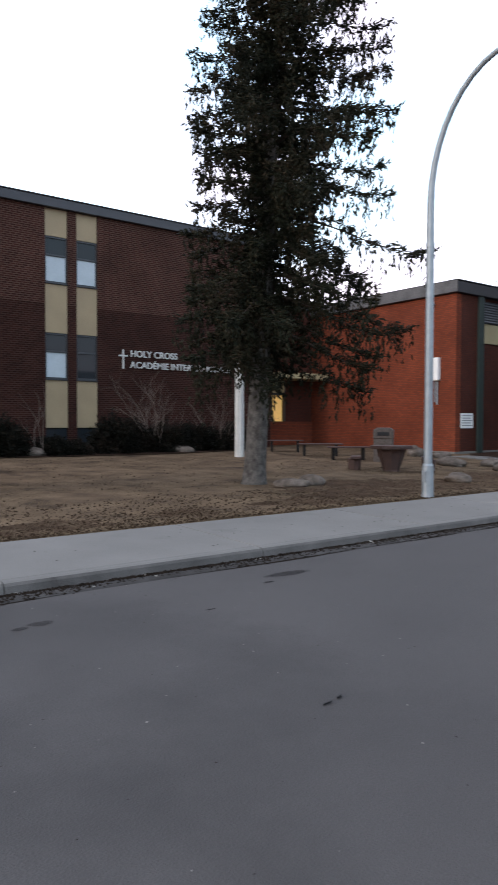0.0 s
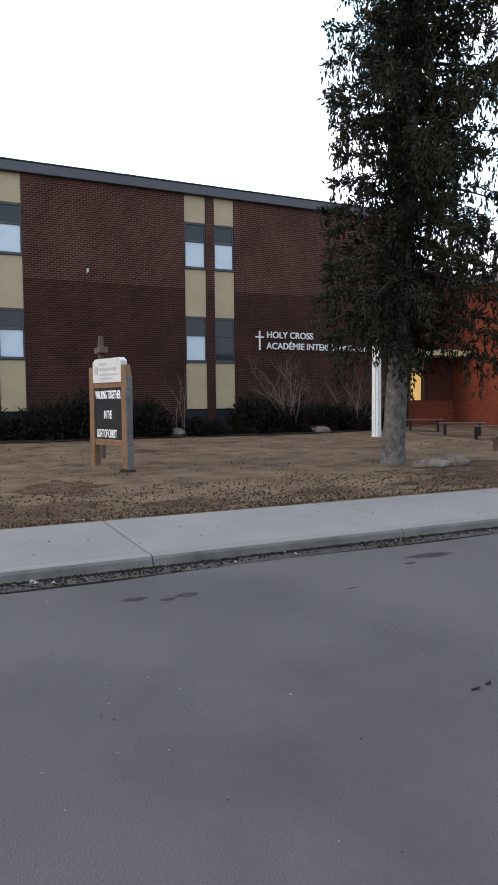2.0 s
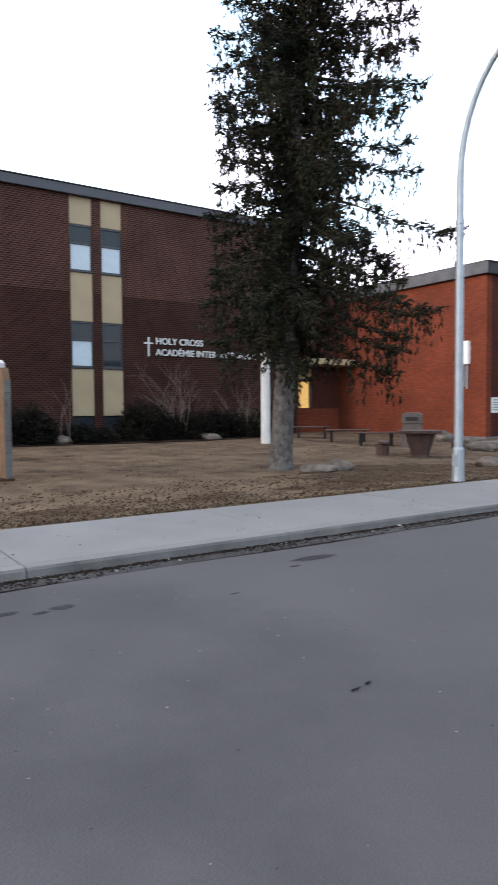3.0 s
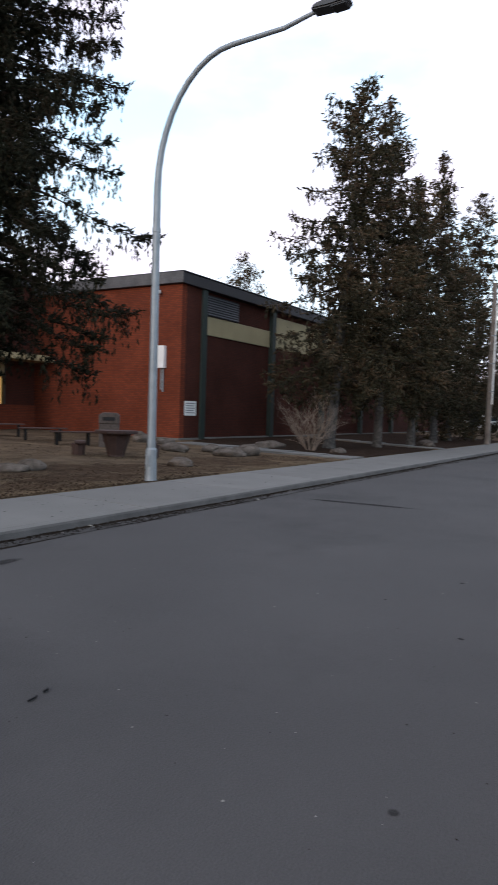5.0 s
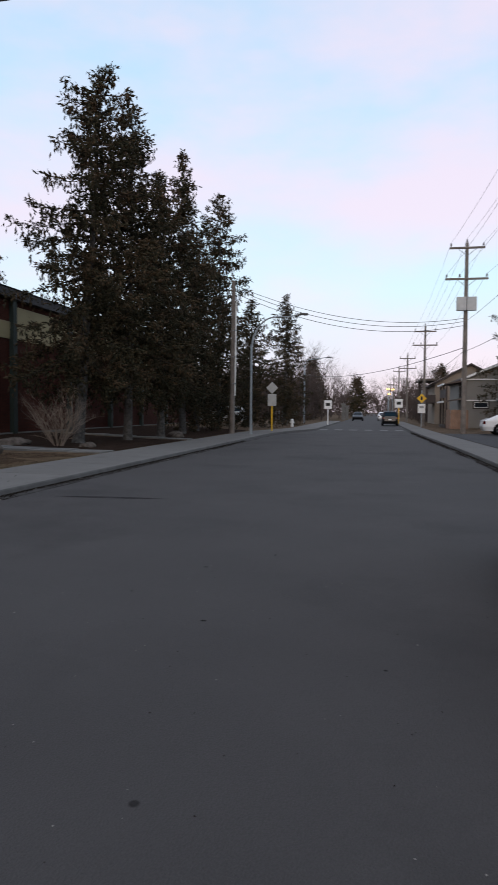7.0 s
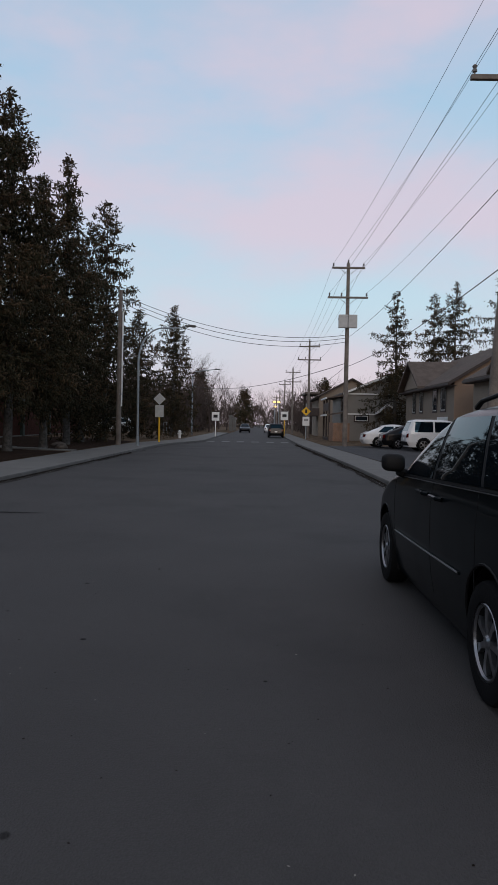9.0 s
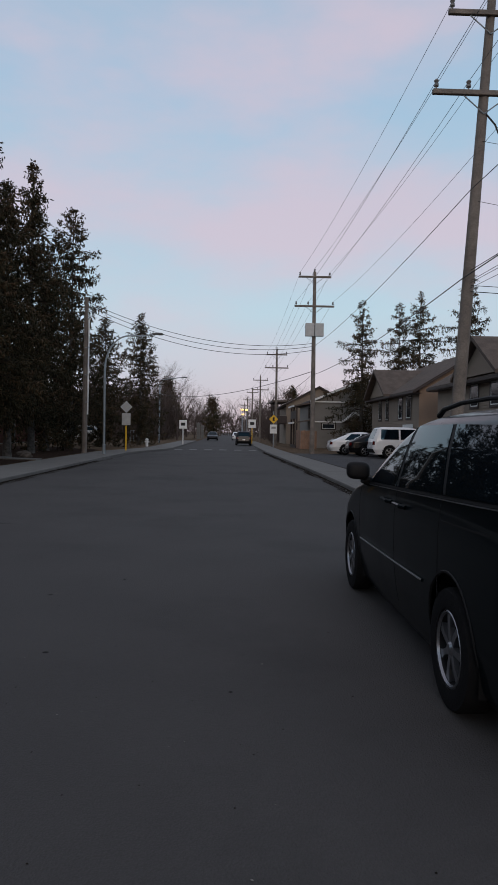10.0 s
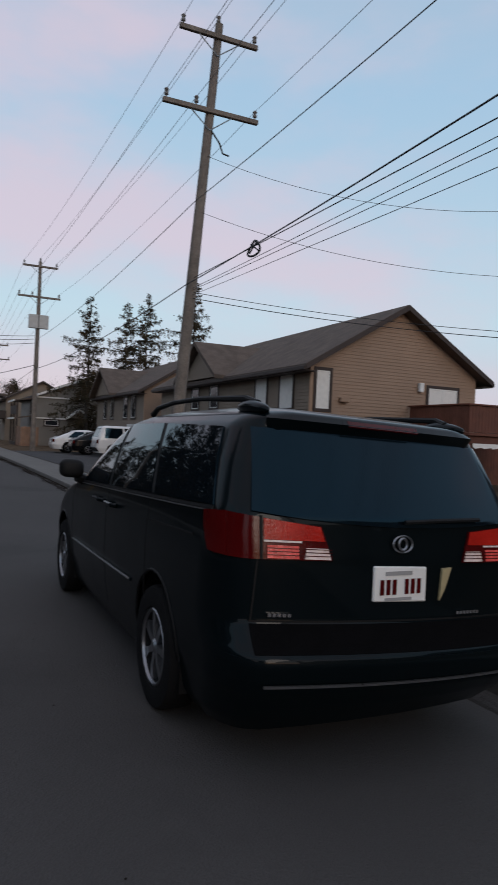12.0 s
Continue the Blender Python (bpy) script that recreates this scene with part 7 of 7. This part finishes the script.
# ---- far side of the street: poles, signs ----
wp = thing("wooden_pole", (-8.35, 40.75, 0.17), 0, "old wooden pole with a white conduit guard", "utility pole")
part("post", tube([(0, 0, -0.1), (0.02, 0, 4.5), (0.05, 0, 9.2)], [0.16, 0.14, 0.11], 12), "pole", wp, smooth=True)
part("conduit", tube([(0.18, -0.08, 2.3), (0.2, -0.08, 5), (0.22, -0.08, 7.85), (0.30, -0.1, 7.95)], 0.045, 8), "white", wp, "white conduit guard")
for z in (3.0, 4.6, 6.2):
    part("strap", box(0.0, 0.26, -0.14, -0.125, z, z + 0.05), "steel", wp)
for dz, sag in ((8.95, 1.0), (8.75, 1.08), (8.5, 1.15)):
    wire("span_wire", [(-8.3, 40.75, dz + 0.17), (5.55, 44.9, dz - 1.5)], "overhead wire crossing the street", 0.016, sag, 20)
wire("span_wire", [(5.55, 44.9, 5.6), (-8.5, 82, 6.0)], "overhead cable crossing the street", 0.02, 0.9, 20)

ys = thing("crossing_sign", (-6.95, 47.9, 0.17), 0, "back of a diamond road sign on a yellow post", "road sign")
part("post", box(-0.05, 0.05, -0.05, 0.05, -0.1, 1.72, 0.01), "yellow", ys, "yellow post sleeve")
part("post", box(-0.03, 0.03, 0.03, 0.06, 1.725, 3.4, 0.005), "steel", ys)
part("plate", box(-0.30, 0.30, 0.0, 0.012, 1.75, 2.58, 0.004), "signback", ys)
dm = prism([(0, 2.60), (0.42, 3.02), (0, 3.44), (-0.42, 3.02)], 0.0, 0.012, "y")
part("diamond", dm, "signback", ys)

ps = thing("warning_sign", (4.5, 64.8, 0.16), 0, "yellow diamond warning sign over a white plate", "road sign")
part("post", box(-0.04, 0.04, 0.02, 0.08, -0.1, 3.4, 0.006), "steel", ps)
part("diamond", prism([(0, 2.22), (0.44, 2.66), (0, 3.10), (-0.44, 2.66)], 0.0, 0.014, "y"), "yellow", ps)
part("symbol", box(-0.09, 0.09, -0.012, -0.002, 2.5, 2.84, 0.004), "black", ps)
part("plate", box(-0.33, 0.33, 0.0, 0.014, 1.3, 2.15, 0.004), "white", ps)
part("symbol", box(-0.2, 0.2, -0.012, -0.002, 1.75, 1.95), "grey_text", ps)


def small_sign(loc, z0, z1, w, label, post="steel"):
    s = thing("traffic_sign", loc, 0, label, "road sign")
    part("post", box(-0.05, 0.05, 0.02, 0.1, -0.1, z1 - 0.1, 0.006), post, s)
    part("plate", box(-w / 2, w / 2, 0.0, 0.014, z0, z1, 0.004), "white", s)
    part("symbol", box(-w * 0.28, w * 0.28, -0.012, -0.002, z0 + (z1 - z0) * 0.35, z0 + (z1 - z0) * 0.7, 0.004), "black", s)
    return s


small_sign((-4.55, 72.3, 0.16), 1.65, 2.55, 0.8, "white sign with a dark symbol on a steel post", "white")
small_sign((3.1, 82.0, 0.16), 1.9, 2.9, 0.9, "white sign with a dark symbol beside the crossing", "yellow")
for x, y, h in ((-5.1, 125.0, 2.6), (-4.9, 138.0, 2.3)):
    g = thing("gate_post", (x, y, 0.16), 0, "pale stone gate post with a cap", "gate post", "gate posts")
    part("shaft", box(-0.3, 0.3, -0.3, 0.3, -0.1, h, 0.03), "concrete", g)
    part("cap", prism([(-0.45, h + 0.004), (0.45, h + 0.004), (0.2, h + 0.3), (-0.2, h + 0.3)], -0.45, 0.45, "y"), "concrete", g)
M["marking"] = material("worn_road_paint", (0.17, 0.17, 0.165), 0.8, var=0.25, scale=3, fine=40, bump=0.1)
xw = thing("crosswalk", label="worn white crosswalk bars across the street", category="road marking", kind="structure")
for k in range(6):
    x = -4.3 + k * 1.25
    part("bar", box(x, x + 0.62, 56.6, 58.6, 0.0, 0.026), "marking", xw)

fl = thing("far_street_lamp", (-7.6, 78, 0.17), 0, "distant street lamp with a straight arm", "street lamp", "street lamps")
part("pole", tube([(0, 0, -0.1), (0, 0, 6.6), (0.4, 0, 7.2), (2.6, 0, 7.5)], [0.09, 0.07, 0.06, 0.04], 8), "steel", fl)
part("head", box(2.5, 3.1, -0.12, 0.12, 7.44, 7.56, 0.03), "lamp_grey", fl)
for x, y, z in ((3.4, 150, 6.2), (4.4, 152, 6.2), (3.8, 160, 5.4)):
    ll = thing("lit_lamp", (x, y, 0.15), 0, "distant street lamp glowing yellow", "street lamp", "lit lamps")
    part("pole", tube([(0, 0, -0.1), (0, 0, z - 0.1)], [0.09, 0.06], 8), "steel", ll)
    part("head", box(-0.3, 0.3, -0.15, 0.15, z - 0.1, z + 0.22, 0.05), "lit_lamp", ll)

hy = thing("hydrant", (-6.9, 60.0, 0.16), 0, "small pale fire hydrant beside the pavement", "hydrant")
part("barrel", tube([(0, 0, -0.05), (0, 0, 0.5), (0, 0, 0.62), (0, 0, 0.72)], [0.12, 0.12, 0.15, 0.05], 10), "white", hy)
part("outlet", tube([(-0.2, 0, 0.42), (0.2, 0, 0.42)], 0.055, 8), "white", hy)

# vehicles glimpsed under the spruces
small_car("car", (-13.6, 62.0, 0.45), 95, "white_paint_car", "white car glimpsed beneath the spruces", 4.4, 0.88, 1.5, True, "cars behind the spruces")

# ---- service drops ----
C1 = [pole_pt(P1, L1, 12.05, 0.0, z) for z in (8.6, 7.15, 5.75, 5.45, 5.1, 4.95)]
wire("service_drop", [C1[0], (12.6, 12.25, 7.28)], "thin service wire to the houses", 0.006, 0.45)
wire("service_drop", [C1[1], (12.6, 12.15, 5.68)], "thin service wire to the houses", 0.006, 0.35)
wire("service_drop", [C1[4], (12.6, 12.12, 4.37)], "black service cable to the houses", 0.008, 0.12)
wire("service_drop", [C1[5], (12.6, 12.12, 4.22)], "black service cable to the houses", 0.010, 0.12)
for z_a, z_b, rad in ((5.47, 5.25, 0.010), (5.20, 5.10, 0.0065), (5.15, 4.81, 0.0065), (5.02, 4.41, 0.006)):
    wire("telephone_cable", [pole_pt(P1, L1, 12.05, 0.0, z_a), (5.85, -12.0, z_b)], "black telephone cable along the street", rad, 0.06)
part("jumper", tube([pole_pt(Vector((0, 0, 0)), L1, 12.05, 0.06, 9.25), pole_pt(Vector((0, 0, 0)), L1, 12.05, 0.3, 9.0), pole_pt(Vector((0, 0, 0)), L1, 12.05, 0.42, 8.75), pole_pt(Vector((0, 0, 0)), L1, 12.05, 0.6, 8.72)], 0.022, 6), "cable", pole_1, "looped jumper wire")
coil = thing("cable_coil", (5.84, 12.75, 5.52), 0, "bowed hoop of spare cable hung on the line", "cable")
hoop = [(0.02 * math.sin(2 * a), 0.26 * math.cos(a) * (1 - 0.25 * math.sin(a)), 0.15 * math.sin(a) - 0.08) for a in (2 * math.pi * k / 20 for k in range(21))]
part("hoop", tube(hoop, 0.022, 6), "cable", coil)
part("bar", tube([(0, -0.2, -0.16), (0, 0.16, 0.04)], 0.016, 5), "cable", coil)
part("bar", tube([(0, 0.2, -0.14), (0, -0.14, 0.05)], 0.016, 5), "cable", coil)

# ---- more trees ----
HR = "spruces behind the houses"
TIER = ((0, 0.08, 0.3, 0.6, 0.8, 0.93, 1.0), (0.7, 1.0, 0.96, 0.62, 0.34, 0.13, 0.02))
spruce((11.3, 57.0, 0.2), 12.4, 3.4, 1.5, 31, "tall dark spruce beside the corner house", 54, 11, 0.13, 0.2, 0.12, group=HR, prof=TIER)
spruce((14.8, 58.5, 0.2), 12.7, 3.3, 2.0, 32, "tall open spruce behind the houses", 50, 11, 0.13, 0.2, 0.2, group=HR, prof=TIER)
spruce((16.6, 58.5, 0.2), 13.6, 3.6, 2.0, 33, "tall spruce with tiered boughs behind the houses", 54, 11, 0.13, 0.2, 0.12, group=HR, prof=TIER)
spruce((20.4, 57.0, 0.2), 14.8, 4.2, 2.0, 34, "broad spruce rising over the house roof", 58, 11, 0.13, 0.22, 0.12, group=HR, prof=TIER)
spruce((-36.9, 60.0, 0.3), 17.6, 5.0, 3.0, 35, "spruce top rising behind the school wing", 70, 9, 0.27, 0.22, 0.1)
spruce((-3.4, 165.0, 0.2), 9.5, 3.0, 1.5, 36, "distant dark spruce at the street's end", 60, 8, 0.5, 0.2, 0.0)
spruce((-10.0, 118.0, 0.2), 10.5, 2.6, 1.5, 37, "distant pair of spruces among bare trees", 60, 8, 0.42, 0.2, 0.0)
spruce((12.0, 125.0, 0.2), 9.5, 2.6, 1.5, 38, "distant spruce behind bare trees", 60, 8, 0.42, 0.2, 0.0)
BT = "bare trees up the street"
bare = [bare_plant("bare_tree", (-8.9 - i, 90 + 6 * i, 0.2), 9.5, 5, 0.5, 50 + i, "leafless brown street tree far up the road", 0.12, 4, "twig_far", 2.0, 3, BT, "tree", 4) for i in range(3)]
for i, (x, y, s) in enumerate(((-7.5, 104, 1.0), (-12, 112, 1.1), (-8, 126, 1.0), (-6.5, 140, 1.0), (-9, 155, 1.1), (-5, 180, 1.1), (7.6, 100, 0.62), (10.5, 97, 0.75), (9.5, 112, 0.75), (8.0, 130, 0.85), (12, 140, 1.0), (8, 152, 1.0), (7, 172, 1.1),
                               (2, 215, 1.1), (-2, 225, 1.0), (6, 220, 1.1), (-8, 210, 1.2), (12, 205, 1.2), (-14, 190, 1.2), (17, 180, 1.2), (24, 150, 1.1), (28, 120, 1.0), (-17, 150, 1.1), (-16, 128, 1.0), (9.0, 118, 0.8), (6.9, 108, 0.6))):
    copy_thing(bare[i % 3], pose(x, y, 0.2, 0, 0, 67 * i) @ Matrix.Scale(s, 4))

# low hedge and fence beyond the row of spruces, board fence by the deck
fence_2 = thing("fence", label="dark red-brown board fence beside the deck", category="fence")
for i in range(46):
    x_b = 18.7 + i * 0.15
    part("board", box(x_b, x_b + 0.14, 20.6, 20.63, 0.15, 1.62 + 0.02 * (i % 3), 0.004), "deck", fence_2)
shed = thing("white_shed", (23.0, 24.0, 0.15), 0, "small white shed beyond the fence", "shed", kind="structure")
part("wall", box(-3.0, 3.0, 0, 3.0, 0, 2.2), "white", shed)
part("roof", prism([(-3.2, 2.2), (3.2, 2.2), (0, 3.0)], -0.2, 3.2, "y"), "shingle", shed)
chain = thing("fence", label="grey chain-link fence beyond the spruces", category="fence")
for i in range(9):
    part("post", tube([(-9.2, 66 + i * 2.4, 0.1), (-9.2, 66 + i * 2.4, 1.6)], 0.03, 6), "steel", chain)
part("rail", tube([(-9.2, 66, 1.55), (-9.2, 85.2, 1.55)], 0.02, 6), "steel", chain)

# unseen house copies and a block behind the camera, added to darken reflections
copy_thing(house_1, pose(0, -33.0, 0))
copy_thing(house_1, pose(0, -53.0, 0))
back_wall = thing("school_annex", label="plain unseen brick block added to darken reflections", category="school", kind="structure")
part("wall", box(-22, -9.5, -46, -34, 0.1, 7.5), "brick_dark", back_wall)


def tree_line(name, x0, x1, y0, y1, h, count, seed, label, size=0.5):
    """A far belt of leafless trees: fine upright twigs in uneven heaps."""
    rg = np.random.default_rng(seed)
    x, y = rg.uniform(x0, x1, count), rg.uniform(y0, y1, count)
    top = np.array([h * (0.62 + 0.55 * noise.noise((a * 0.13, b * 0.05, seed)) + 0.25 * noise.noise((a * 0.5, b * 0.1, seed + 3))) for a, b in zip(x, y)])
    z = 0.2 + np.maximum(0.8, top) * rg.random(count) ** 0.75
    p = np.stack([x, y, z], 1)
    a = rg.normal(0, 0.55, (count, 3)) + np.array([0, 0, 0.8])
    a /= np.linalg.norm(a, axis=1)[:, None]
    s = np.cross(a, np.array([0, 1.0, 0]))
    L = size * (0.5 + rg.random(count))[:, None]
    v = np.stack([p - a * L, p + s * L * 0.07, p + a * L, p - s * L * 0.07], 1).reshape(-1, 3)
    ob = pyd(name, v.tolist(), [tuple(range(i, i + 4)) for i in range(0, len(v), 4)], "twig_far")
    return tagged(ob, label, "woods", kind="stuff")


tree_line("far_woods", -32, -8.8, 94, 114, 9.5, 13000, 5, "brown leafless thicket beside the far street", 0.6)
tree_line("far_woods", 6.8, 30, 98, 116, 8.0, 9000, 6, "brown leafless thicket behind the corner house", 0.6)
tree_line("far_woods", -75, 70, 225, 245, 12.5, 24000, 1, "brown leafless woods closing the end of the street", 0.9)
tree_line("far_woods", -26, -8.5, 92, 150, 9.0, 14000, 2, "brown leafless trees beside the far street", 0.6)
tree_line("far_woods", 6.5, 24, 96, 160, 6.5, 9000, 3, "brown leafless thicket beside the far street", 0.6)
tree_line("far_woods", 24, 90, 75, 120, 9.0, 9000, 4, "brown leafless trees behind the houses", 0.7)

# a stub pole takes the house wires
drop_pole = thing("service_pole", (12.68, 12.15, 0.2), 0, "slim wooden pole that takes the house wires", "utility pole")
part("post", tube([(0, 0, -0.1), (0, 0, 7.3)], [0.1, 0.07], 10), "pole", drop_pole)

# thin, trodden patches of the lawn along the pavement
for k, (x, y, a, b) in enumerate(((-9.5, 1.0, 0.85, 1.5), (-9.25, 3.2, 0.55, 1.0), (-11.9, 1.9, 0.9, 0.6), (-9.5, 8.4, 0.6, 1.1), (-10.1, 10.6, 0.9, 1.0), (-9.4, 5.6, 0.4, 0.6), (-10.0, 13.9, 1.1, 1.3), (-10.6, 16.6, 1.5, 1.2), (-10.0, 19.0, 1.1, 1.1))):
    sheet("bare_patch", [(min(-8.47 - 0.002 * i, u), v) for i, (u, v) in enumerate(outline_blob(x, y, a, b, 40 + k, 44, 0.75, 2.6))], 0.004, "soil", "bare dark soil showing through the dry lawn", "soil")
    chips("soil_plug", 170, (lambda x, y, a, b: lambda rg: (lambda u, v: (u, v, lawn(u, v) + 0.004))(min(-8.5, x + a * rg.gauss(0, 0.6)), y + b * rg.gauss(0, 0.6)))(x, y, a, b), 0.013, "plug", 60 + k, "dark clods scattered over a bare patch", "soil", 0.9)
